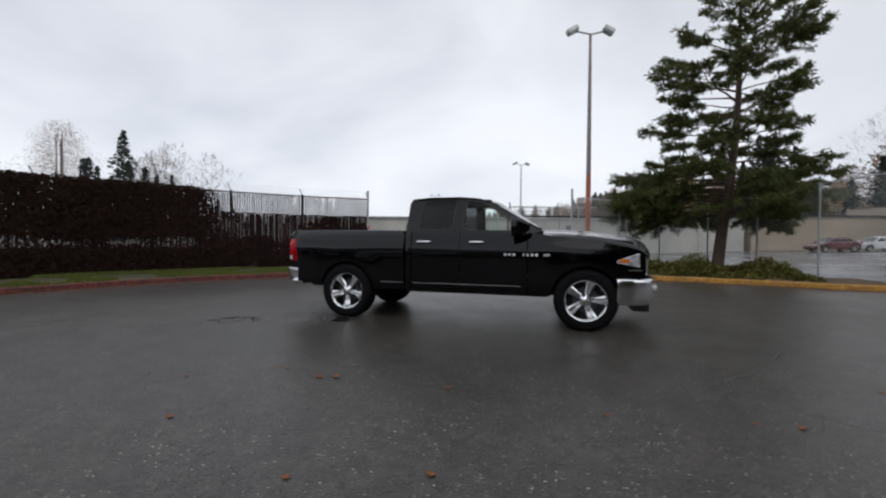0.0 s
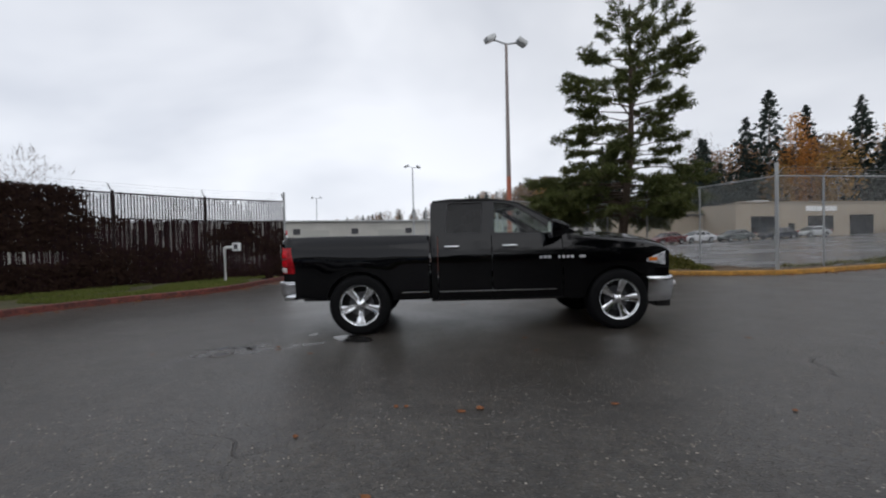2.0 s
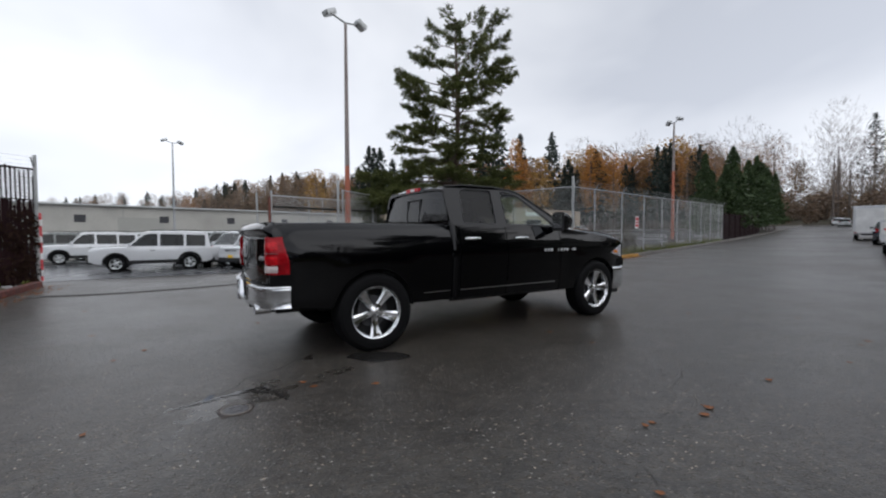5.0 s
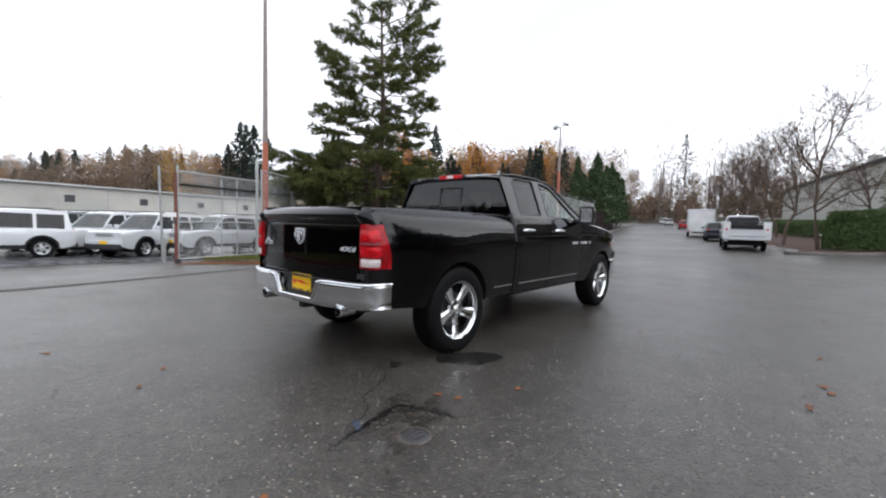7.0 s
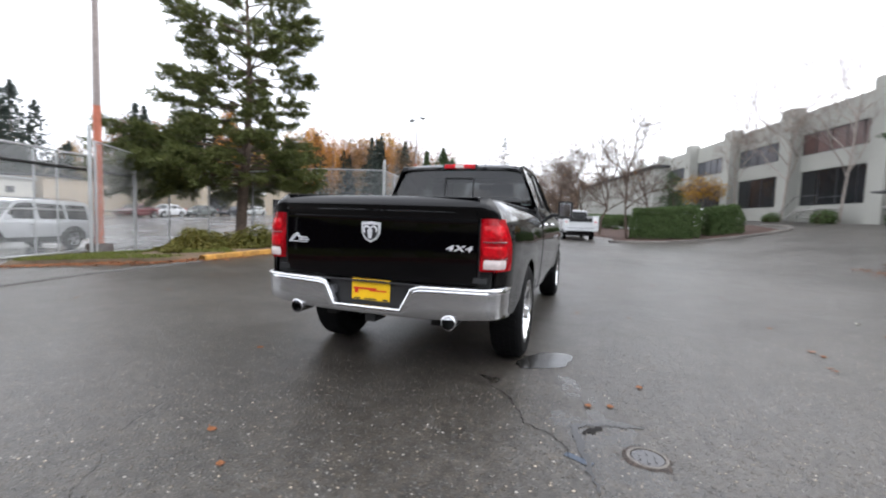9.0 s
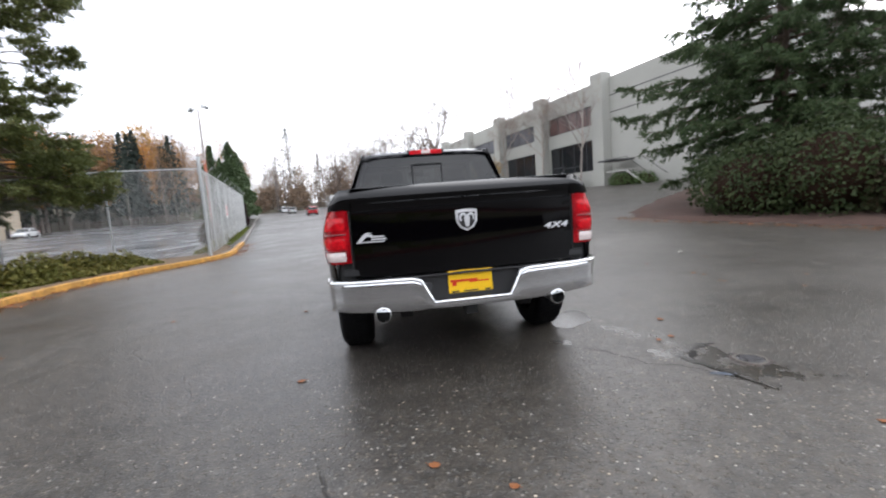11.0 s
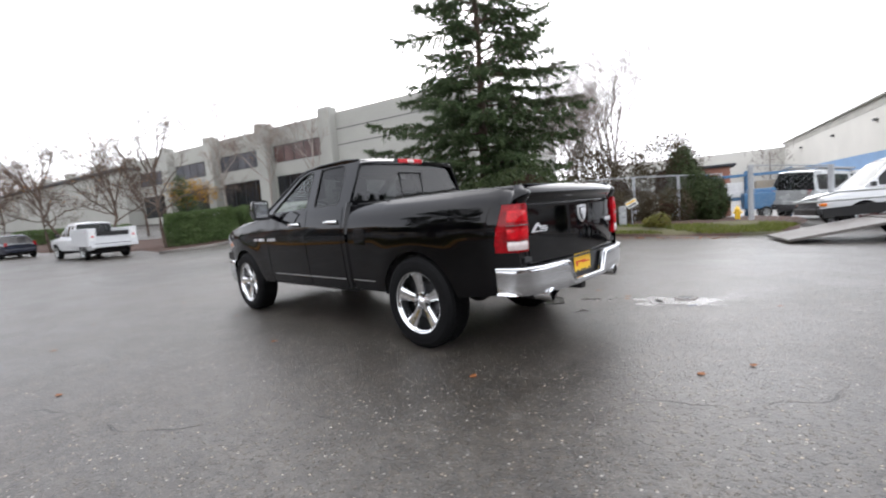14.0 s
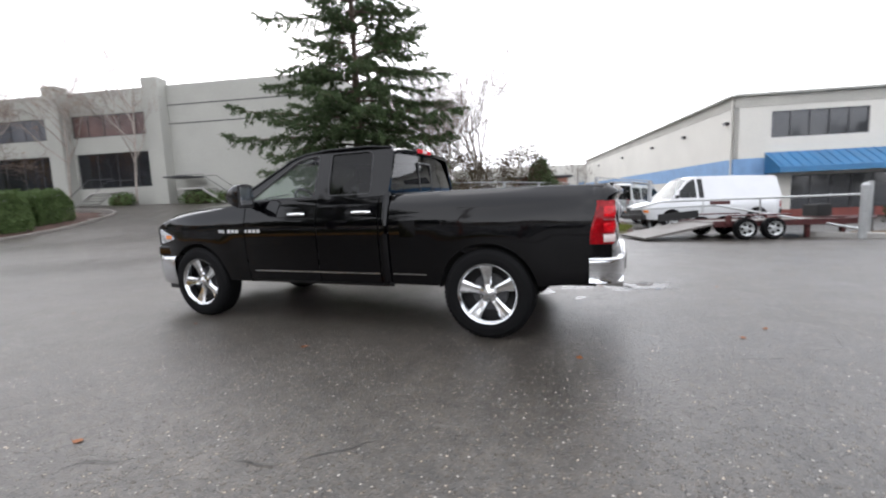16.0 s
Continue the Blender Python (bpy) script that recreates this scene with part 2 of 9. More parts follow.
        film = math2("MAXIMUM", film, span(edge, size * 0.45, size * 0.9, 1.0, 0.0))
    dark = math2("MULTIPLY", val.outputs["Result"], span(crack, 0.0, 1.0, 1.0, 0.45))
    dark = math2("MULTIPLY", dark, span(film, 0.0, 1.0, 1.0, 0.70))
    comb = nt.nodes.new("ShaderNodeCombineColor")
    L(dark, comb.inputs[0])
    L(math2("MULTIPLY", dark, span(sepc.outputs[2], 0.0, 1.0, 0.93, 0.84)), comb.inputs[1])
    L(math2("MULTIPLY", dark, span(sepc.outputs[2], 0.0, 1.0, 0.84, 0.66)), comb.inputs[2])
    L(comb.outputs[0], b.inputs["Base Color"])
    rough = math2("ADD", span(damp, 0.0, 1.0, 0.43, 0.28), math2("MULTIPLY", chip, 0.06))
    rough = math2("MULTIPLY", rough, span(film, 0.0, 1.0, 1.0, 0.55))
    L(rough, b.inputs["Roughness"])
    b.inputs["Specular IOR Level"].default_value = 0.42
    bp = nt.nodes.new("ShaderNodeBump")
    L(span(film, 0.0, 1.0, 0.85, 0.06), bp.inputs["Strength"])
    bp.inputs["Distance"].default_value = 0.008
    hgt = math2("ADD", math2("MULTIPLY", chip_on, 0.6), math2("MULTIPLY", fine, 0.6))
    hgt = math2("SUBTRACT", hgt, math2("MULTIPLY", crack, 0.8))
    L(hgt, bp.inputs["Height"])
    L(bp.outputs[0], b.inputs["Normal"])
    return m


ASPHALT = asphalt_mat()
BLACK = mat("black_car_paint", (0.0010, 0.0010, 0.0016), 0.3, coat=1.0, spec=0.0, grain=400, amount=0.1, rough_var=0.03)
BLACK.node_tree.nodes["Principled BSDF"].inputs["Coat Roughness"].default_value = 0.05
BLACK.node_tree.nodes["Principled BSDF"].inputs["Coat IOR"].default_value = 1.40
CHROME = mat("chrome", (0.88, 0.89, 0.90), 0.13, metal=1.0, amount=0.03, broad_amount=0.05, rough_var=0.03)
CHROME_SOFT = mat("bumper_chrome", (0.74, 0.75, 0.77), 0.16, metal=1.0, amount=0.04, broad_amount=0.06, rough_var=0.05)
PLASTIC = mat("black_plastic", (0.018, 0.018, 0.019), 0.5, grain=200, bump=0.1)
RUBBER = mat("tyre_rubber", (0.0045, 0.0045, 0.005), 0.75, spec=0.16, grain=80, bump=0.15)
UNDER = mat("underbody", (0.012, 0.012, 0.012), 0.8)
STEEL_DARK = mat("dark_steel", (0.09, 0.09, 0.095), 0.5, metal=0.8, grain=40, amount=0.2)
LAMP_RED = mat("red_lens", (0.28, 0.002, 0.006), 0.25, coat=0.35, spec=0.12, grain=90, amount=0.3, broad=9.0, broad_amount=0.45)
LAMP_BRIGHT = mat("bright_red_lens", (0.52, 0.006, 0.012), 0.2, coat=0.35, spec=0.15, grain=160, amount=0.35, broad=22.0, broad_amount=0.35)
LAMP_DEEP = mat("deep_red_lens", (0.10, 0.002, 0.004), 0.3, coat=0.5)
REVERSING = mat("reversing_lens", (0.70, 0.60, 0.58), 0.15, coat=0.5, grain=160, amount=0.25)
LAMP_CLEAR = mat("clear_lens", (0.50, 0.48, 0.47), 0.1, coat=1.0, grain=150, amount=0.12)
LAMP_AMBER = mat("amber_lens", (0.75, 0.20, 0.02), 0.12, coat=1.0)
PLATE_YELLOW = mat("yellow_plate", (0.86, 0.52, 0.01), 0.4, amount=0.04)
PLATE_RED = mat("red_print", (0.62, 0.03, 0.01), 0.5)
SEAT_GREY = mat("grey_cloth", (0.10, 0.10, 0.105), 0.9, grain=300, bump=0.2)
GLASS_CLEAR = glass_mat("clear_glass", (0.86, 0.93, 0.90), 1.36)
GLASS_DARK = glass_mat("privacy_glass", (0.10, 0.105, 0.11), 1.40)
GLASS_REAR = glass_mat("rear_window_glass", (0.09, 0.095, 0.10), 1.62)
HEAD_LAMP = mat("headlamp_bowl", (0.60, 0.61, 0.63), 0.16, metal=0.3, coat=0.8, grain=40, amount=0.4, broad=11.0, broad_amount=0.6)
GLASS_SCREEN = glass_mat("car_windscreen", (0.42, 0.52, 0.49), 2.1)
GLASS_CAR = glass_mat("car_glass", (0.10, 0.115, 0.115), 1.5)
WHITE_PAINT = mat("white_car_paint", (0.62, 0.63, 0.64), 0.2, coat=0.8, amount=0.02, broad_amount=0.03)
SILVER_PAINT = mat("silver_car_paint", (0.50, 0.52, 0.52), 0.28, metal=0.3, coat=0.8)
GREY_PAINT = mat("grey_green_car_paint", (0.10, 0.115, 0.11), 0.25, coat=0.9)
NAVY_PAINT = mat("dark_blue_car_paint", (0.012, 0.016, 0.03), 0.2, coat=1.0)
MAROON_PAINT = mat("dark_red_car_paint", (0.10, 0.012, 0.014), 0.3, coat=0.6, amount=0.06)
RED_PAINT = mat("red_car_paint", (0.42, 0.012, 0.018), 0.25, coat=1.0)
GALV = mat("galvanised_steel", (0.42, 0.43, 0.43), 0.45, metal=0.55, grain=25, amount=0.12)
RUST = mat("rusty_orange_steel", (0.17, 0.06, 0.042), 0.75, grain=18, amount=0.3, bump=0.2)
POLE_RED = mat("red_primer_pole", (0.42, 0.13, 0.075), 0.65, grain=14, amount=0.18)
POLE_WORN = mat("faded_primer_pole", (0.27, 0.228, 0.212), 0.6, grain=14, amount=0.2)
POLE_GREY = mat("grey_painted_pole", (0.33, 0.34, 0.35), 0.5, grain=14, amount=0.15)
CONCRETE = mat("concrete", (0.36, 0.35, 0.33), 0.8, grain=45, amount=0.15, broad=0.8, broad_amount=0.2, bump=0.25)
CONCRETE_DAMP = mat("damp_concrete", (0.17, 0.155, 0.14), 0.6, grain=30, amount=0.25, broad=0.9, broad_amount=0.35, bump=0.25)
KERB_YELLOW = mat("worn_yellow_kerb", (0.437, 0.222, 0.040), 0.7, grain=9, amount=0.35, broad=2.5, broad_amount=0.3, bump=0.3)
LOT_PAVING = mat("wet_lot_paving", (0.095, 0.096, 0.10), 0.24, grain=22, amount=0.3, broad=0.25, broad_amount=0.25, bump=0.05, spec=0.6, rough_var=0.10)
RUST_DARK = mat("dark_rusty_footing", (0.055, 0.034, 0.024), 0.85, grain=12, amount=0.4, bump=0.4)
KERB_RED = mat("worn_red_kerb", (0.10, 0.025, 0.018), 0.65, grain=14, amount=0.5, broad=3.5, broad_amount=0.5, bump=0.3)
WALL_GREY = mat("grey_tilt_up_concrete", (0.37, 0.368, 0.335), 0.85, grain=12, amount=0.05, broad=0.25, broad_amount=0.08, bump=0.08)
WALL_WHITE = mat("white_painted_wall", (0.40, 0.39, 0.355), 0.8, grain=14, amount=0.08, broad=0.3, broad_amount=0.18)
WALL_CREAM = mat("cream_painted_wall", (0.60, 0.585, 0.54), 0.8, grain=14, amount=0.04, broad=0.3, broad_amount=0.06)
WALL_BLUE = mat("blue_painted_band", (0.17, 0.30, 0.50), 0.75, grain=14, amount=0.06)
WALL_BEIGE = mat("beige_block_wall", (0.36, 0.305, 0.235), 0.85, grain=12, amount=0.06, broad=0.3, broad_amount=0.1)
AWNING = mat("blue_awning", (0.035, 0.15, 0.31), 0.4, grain=30, amount=0.08)
ROOF_DARK = mat("dark_roofing", (0.05, 0.05, 0.055), 0.8)
WINDOW_DARK = mat("dark_window_glass", (0.018, 0.020, 0.024), 0.06, amount=0.2, broad=0.4, broad_amount=0.5, spec=0.8)
WINDOW_GREY = mat("grey_blind_window", (0.10, 0.105, 0.12), 0.12, amount=0.1, broad=0.4, broad_amount=0.3)
WINDOW_BROWN = mat("bronze_window_glass", (0.10, 0.06, 0.055), 0.12, amount=0.2, broad=0.4, broad_amount=0.4)
FRAME_DARK = mat("dark_window_frame", (0.05, 0.05, 0.05), 0.5)
GRASS = leaf_mat("grass", [(0.06, 0.085, 0.016), (0.125, 0.15, 0.032), (0.20, 0.17, 0.06)])
SOIL = mat("soil_and_litter", (0.115, 0.078, 0.045), 0.95, grain=22, amount=0.45, broad=1.2, broad_amount=0.3, bump=0.6)
TURF = mat("turf_ground", (0.078, 0.072, 0.032), 0.95, grain=22, amount=0.4, broad=1.0, broad_amount=0.35, bump=0.6)
MULCH = mat("red_brown_mulch", (0.058, 0.030, 0.021), 0.95, grain=25, amount=0.4, broad=1.2, broad_amount=0.25, bump=0.7)
BARK = mat("bark", (0.085, 0.06, 0.045), 0.95, grain=9, amount=0.35, bump=0.8)
BARK_GREY = mat("grey_bark", (0.15, 0.125, 0.11), 0.95, grain=9, amount=0.3, bump=0.5)
BARK_PALE = mat("birch_bark", (0.31, 0.27, 0.24), 0.9, grain=9, amount=0.35, bump=0.4)
PINE_LEAF = leaf_mat("pine_needles", [(0.040, 0.054, 0.016), (0.088, 0.104, 0.032), (0.170, 0.168, 0.058)])
SPRUCE_LEAF = leaf_mat("spruce_needles", [(0.024, 0.042, 0.018), (0.052, 0.080, 0.034), (0.100, 0.130, 0.056)])
FAR_CONIFER = leaf_mat("far_conifer_needles", [(0.018, 0.026, 0.022), (0.032, 0.044, 0.036), (0.052, 0.064, 0.048)])
HEDGE_LEAF = leaf_mat("hedge_leaves", [(0.042, 0.072, 0.024), (0.080, 0.122, 0.042), (0.130, 0.175, 0.068)])
IVY_LEAF = leaf_mat("groundcover_leaves", [(0.055, 0.070, 0.016), (0.13, 0.125, 0.030), (0.23, 0.17, 0.05)])
# shrub foliage; its dark green also paints the shade inside hedges
SHRUB_AND_SHADE = leaf_mat("shrub_leaves_and_shade", [(0.018, 0.030, 0.013), (0.042, 0.060, 0.023), (0.080, 0.092, 0.038)])
BRAMBLE_LEAF = leaf_mat("bramble_leaves", [(0.035, 0.022, 0.016), (0.065, 0.048, 0.028), (0.055, 0.060, 0.026)])
AUTUMN_ORANGE = leaf_mat("orange_leaves", [(0.30, 0.115, 0.032), (0.46, 0.20, 0.045), (0.54, 0.30, 0.085)])
# distant orange, brown and pale conifer: aerial haze is mixed into the leaf colour
HAZED_ORANGE = leaf_mat("hazed_orange_leaves", [(0.19, 0.115, 0.066), (0.30, 0.165, 0.082), (0.42, 0.25, 0.12)], patch=0.09)
FAR_YELLOW = leaf_mat("far_yellow_leaves", [(0.26, 0.15, 0.05), (0.38, 0.22, 0.06), (0.44, 0.28, 0.10)], patch=0.09)
HAZED_BROWN = leaf_mat("hazed_brown_leaves", [(0.10, 0.080, 0.058), (0.16, 0.125, 0.095), (0.24, 0.165, 0.110), (0.21, 0.175, 0.145)], patch=0.09)
HAZED_CONIFER = leaf_mat("hazed_conifer_needles", [(0.060, 0.068, 0.062), (0.085, 0.095, 0.085), (0.11, 0.12, 0.10)])
AUTUMN_YELLOW = leaf_mat("yellow_leaves", [(0.30, 0.15, 0.025), (0.45, 0.25, 0.03), (0.50, 0.32, 0.07)])
AUTUMN_BROWN = leaf_mat("brown_leaves", [(0.14, 0.075, 0.04), (0.24, 0.14, 0.075), (0.30, 0.20, 0.12)])
BARE_TWIG = mat("bare_twigs", (0.20, 0.165, 0.15), 0.95, grain=6, amount=0.2)
# dead vines; also the shade put into the cores of shrubs
VINE_AND_SHADE = leaf_mat("dead_vines", [(0.016, 0.009, 0.007), (0.028, 0.016, 0.012), (0.046, 0.028, 0.019)], 0.9, 0.06)
FENCE_DARK = mat("brown_coated_wire", (0.018, 0.011, 0.011), 0.7, spec=0.15, grain=30, amount=0.3)
SLAT_BROWN = mat("dark_brown_slats", (0.018, 0.0075, 0.0085), 0.85, spec=0.12, grain=6, amount=0.35, broad=0.8, broad_amount=0.35)
LEAF_LITTER = leaf_mat("fallen_leaves", [(0.16, 0.05, 0.025), (0.26, 0.10, 0.04), (0.34, 0.19, 0.10)])
WHITE_PIPE = mat("white_painted_pipe", (0.72, 0.72, 0.70), 0.55, amount=0.06)
SIGN_RED = mat("red_sign", (0.60, 0.06, 0.07), 0.5)
SIGN_WHITE = mat("white_sign", (0.75, 0.75, 0.74), 0.5)
HYDRANT_YELLOW = mat("yellow_hydrant_paint", (0.80, 0.50, 0.02), 0.45)
TRAILER_RED = mat("dark_red_trailer_paint", (0.06, 0.011, 0.011), 0.5, grain=12, amount=0.25)
DECK = mat("grey_ramp_plate", (0.11, 0.10, 0.09), 0.6, grain=12, amount=0.2)
BLUE_GEAR = mat("blue_equipment_paint", (0.06, 0.17, 0.32), 0.45, amount=0.15)
IRON = mat("cast_iron", (0.13, 0.115, 0.10), 0.34, metal=0.5, grain=50, amount=0.3, bump=0.3)
TRACK = mat("worn_track_concrete", (0.085, 0.08, 0.075), 0.6, grain=20, amount=0.3, bump=0.3)
WATER = mat("standing_water", (0.020, 0.019, 0.018), 0.17, amount=0.1, spec=0.45, rough_var=0.01)
EMBLEM = mat("badge_chrome", (0.80, 0.80, 0.82), 0.25, metal=0.25, amount=0.08)
HEAD_LIGHT_LENS = mat("flood_lamp_lens", (0.62, 0.63, 0.64), 0.25)

# ---------------------------------------------------------------- mesh helpers
RNG = random.Random(7)


def smooth(v, a=0.0, b=1.0):
    k = min(1.0, max(0.0, (v - a) / (b - a)))
    return k * k * (3 - 2 * k)


def interp(x, pairs):
    return float(np.interp(x, [p[0] for p in pairs], [p[1] for p in pairs]))


def mesh_of(name, verts, faces, smooth_on=False):
    me = bpy.data.meshes.new(name)
    me.from_pydata([tuple(v) for v in verts], [], [tuple(f) for f in faces])
    if smooth_on:
        me.polygons.foreach_set("use_smooth", [True] * len(me.polygons))
    me.update()
    if smooth_on:
        me.set_sharp_from_angle(angle=radians(42))
    return me


def part(name, data, material, parent=None, label="", at=None, smooth_on=False):
    """One mesh object from a bmesh, a mesh or (verts, faces), under a thing or a part."""
    if isinstance(data, bmesh.types.BMesh):
        me = bpy.data.meshes.new(name)
        data.normal_update()
        data.to_mesh(me)
        data.free()
        if smooth_on:
            me.polygons.foreach_set("use_smooth", [True] * len(me.polygons))
            me.set_sharp_from_angle(angle=radians(42))
    elif isinstance(data, tuple):
        me = mesh_of(name, data[0], data[1], smooth_on)
    else:
        me = data
    if material and not me.materials:
        me.materials.append(material)
    ob = new(name, me)
    if parent:
        ob.parent = parent
    if at is not None:
        ob.matrix_basis = at
    if label:
        ob["label"] = label
    return ob


def thing(name, label, category, at=None, group="", kind=""):
    ob = new(name)
    ob.empty_display_size = 0.2
    if at is not None:
        ob.matrix_basis = at
    return tagged(ob, label, category, group, kind)


def bm_box(bm, centre, size, m=None, bevel=0.0):
    r = bmesh.ops.create_cube(bm, size=1.0, matrix=(m or Matrix()) @ Matrix.Translation(centre) @ Matrix.Diagonal((*size, 1)))
    if bevel:
        edges = list({e for v in r["verts"] for e in v.link_edges})
        bmesh.ops.bevel(bm, geom=edges, offset=bevel, segments=2, affect="EDGES", profile=0.6)
    return bm


def box(centre, size, bevel=0.0, m=None):
    return bm_box(bmesh.new(), centre, size, m, bevel)


def bm_cyl(bm, a, b, r1, r2=None, segs=12, caps=True):
    a, b = Vector(a), Vector(b)
    d = b - a
    m = Matrix.Translation((a + b) / 2) @ d.to_track_quat("Z", "Y").to_matrix().to_4x4()
    bmesh.ops.create_cone(bm, cap_ends=caps, segments=segs, radius1=r1, radius2=r1 if r2 is None else r2, depth=d.length, matrix=m)
    return bm


def cyl(a, b, r1, r2=None, segs=12):
    return bm_cyl(bmesh.new(), a, b, r1, r2, segs)


def tube(points, radius, segs=8, closed=False):
    """A pipe along points; radius a number or one per point. Returns (verts, faces)."""
    pts = [Vector(p) for p in points]
    n = len(pts)
    rad = [radius] * n if isinstance(radius, (int, float)) else radius
    verts, faces = [], []
    for i, p in enumerate(pts):
        a = pts[(i - 1) % n] if closed or i else p
        b = pts[(i + 1) % n] if closed or i < n - 1 else p
        q = (b - a).normalized().to_track_quat("Z", "Y")
        for k in range(segs):
            w = 2 * math.pi * k / segs
            verts.append(p + q @ Vector((math.cos(w) * rad[i], math.sin(w) * rad[i], 0)))
    for i in range(n if closed else n - 1):
        for k in range(segs):
            a, b = i * segs, ((i + 1) % n) * segs
            faces.append((a + k, a + (k + 1) % segs, b + (k + 1) % segs, b + k))
    if not closed:
        faces.append(tuple(range(segs))[::-1])
        faces.append(tuple(range((n - 1) * segs, n * segs)))
    return verts, faces


def grid(rows, closed_u=False):
    """A surface through rows of points."""
    nu, nv = len(rows), len(rows[0])
    verts = [p for r in rows for p in r]
    faces = []
    for i in range(nu if closed_u else nu - 1):
        for j in range(nv - 1):
            a, b = i * nv + j, ((i + 1) % nu) * nv + j
            faces.append((a, b, b + 1, a + 1))
    return verts, faces


def merge(*pieces):
    verts, faces = [], []
    for v, f in pieces:
        n = len(verts)
        verts += list(v)
        faces += [tuple(i + n for i in q) for q in f]
    return verts, faces


def mirror_y(vf):
    return [(p[0], -p[1], p[2]) for p in vf[0]], [tuple(reversed(f)) for f in vf[1]]


def face_out(vf, centre):
    """Turn the faces of a pane so that they look away from centre."""
    c = Vector(centre)
    out = []
    for f in vf[1]:
        p = [Vector(vf[0][i]) for i in f]
        n = (p[1] - p[0]).cross(p[2] - p[1])
        mid = sum(p, Vector()) / len(p)
        out.append(tuple(f) if n.dot(mid - c) > 0 else tuple(reversed(f)))
    return vf[0], out


def thick(rows, normal_in, t=0.006):
    """A surface through rows of points with a back face t behind it along normal_in(p)."""
    nu, nv = len(rows), len(rows[0])
    v1, f1 = grid(rows)
    v2 = [tuple(Vector(p) + Vector(normal_in(p)) * t) for p in v1]
    f2 = [tuple(i + len(v1) for i in reversed(f)) for f in f1]
    rim = [i * nv for i in range(nu)] + [(nu - 1) * nv + j for j in range(1, nv)] + [i * nv + nv - 1 for i in range(nu - 2, -1, -1)] + [j for j in range(nv - 2, 0, -1)]
    f3 = [(rim[k], rim[(k + 1) % len(rim)], rim[(k + 1) % len(rim)] + len(v1), rim[k] + len(v1)) for k in range(len(rim))]
    return v1 + v2, f1 + f2 + f3


def revolve(profile, segs=32, axis="y"):
    """Profile of (radius, along) round the axis."""
    rows = []
    for k in range(segs):
        w = 2 * math.pi * k / segs
        c, s = math.cos(w), math.sin(w)
        rows.append([(r * c, h, r * s) if axis == "y" else (r * c, r * s, h) for r, h in profile])
    return grid(rows, closed_u=True)


def prism(outline, depth, m=None):
    """A flat outline of (x, y) pushed depth along z."""
    n = len(outline)
    verts = [Vector((x, y, 0)) for x, y in outline] + [Vector((x, y, depth)) for x, y in outline]
    if m:
        verts = [m @ v for v in verts]
    return verts, [tuple(range(n))[::-1], tuple(range(n, 2 * n))] + [(i, (i + 1) % n, (i + 1) % n + n, i + n) for i in range(n)]


def cards(centres, normals, ups, wide, tall):
    """Many small quads as arrays."""
    c, n, u = (np.asarray(a, float) for a in (centres, normals, ups))
    s = np.cross(u, n)
    s /= np.linalg.norm(s, axis=1, keepdims=True) + 1e-9
    u = np.cross(n, s)
    u /= np.linalg.norm(u, axis=1, keepdims=True) + 1e-9
    w = (np.asarray(wide, float) * 0.5).reshape(-1, 1) * s
    h = (np.asarray(tall, float) * 0.5).reshape(-1, 1) * u
    v = np.stack([c - h, c + w * 1.0 - h * 0.1, c + h, c - w * 1.0 - h * 0.1], 1).reshape(-1, 3)
    return v, np.arange(len(v)).reshape(-1, 4)


def quads_mesh(name, verts, quads):
    me = bpy.data.meshes.new(name)
    verts, quads = np.asarray(verts, np.float32), np.asarray(quads, np.int32)
    k = quads.shape[1]
    me.vertices.add(len(verts))
    me.vertices.foreach_set("co", verts.ravel())
    me.loops.add(quads.size)
    me.loops.foreach_set("vertex_index", quads.ravel())
    me.polygons.add(len(quads))
    me.polygons.foreach_set("loop_start", np.arange(0, quads.size, k, dtype=np.int32))
    me.polygons.foreach_set("loop_total", np.full(len(quads), k, np.int32))
    me.update(calc_edges=True)
    me.validate()
    return me


# ---------------------------------------------------------------- the lie of the land
STREET = Vector((0.972, 0.233, 0)).normalized()
ACROSS = Vector((-STREET.y, STREET.x, 0))


def land(x, y):
    e = max(0.0, x - 6.0)
    z = 0.012 * e + 0.00012 * e * e if e < 150 else 0.012 * 150 + 0.00012 * 22500 + 0.02 * (e - 150)
    z = min(z, 6.0)
    v = ACROSS.x * x + ACROSS.y * y
    z += 1.5 * smooth(-v, 9.0, 25.0) * smooth(x, 7.0, 22.0)
    z -= 0.027 * min(30.0, max(0.0, -y - 4.0)) * (1 - smooth(x, -2.0, 8.0))
    z += 0.24 * smooth(-y, 11.0, 14.5) * smooth(x, -4.5, -2.4) * (1 - smooth(x, 8.0, 14.0)) * (1 - smooth(-y, 20.0, 28.0))
    z -= 0.30 * smooth(y, 8.0, 14.0) * (1 - smooth(x, 8.0, 30.0))
    return z


def inside(x, y, ring):
    hit, n = False, len(ring)
    for i in range(n):
        (x1, y1), (x2, y2) = ring[i], ring[(i + 1) % n]
        if (y1 > y) != (y2 > y) and x < (x2 - x1) * (y - y1) / (y2 - y1) + x1:
            hit = not hit
    return hit


def along(points, step):
    """Points evenly along a polyline: (x, y, heading)."""
    out, left = [], 0.0
    for (x1, y1), (x2, y2) in zip(points, points[1:]):
        d = math.hypot(x2 - x1, y2 - y1)
        h = math.atan2(y2 - y1, x2 - x1)
        s = left
        while s < d:
            out.append((x1 + (x2 - x1) * s / d, y1 + (y2 - y1) * s / d, h))
            s += step
        left = s - d
    return out


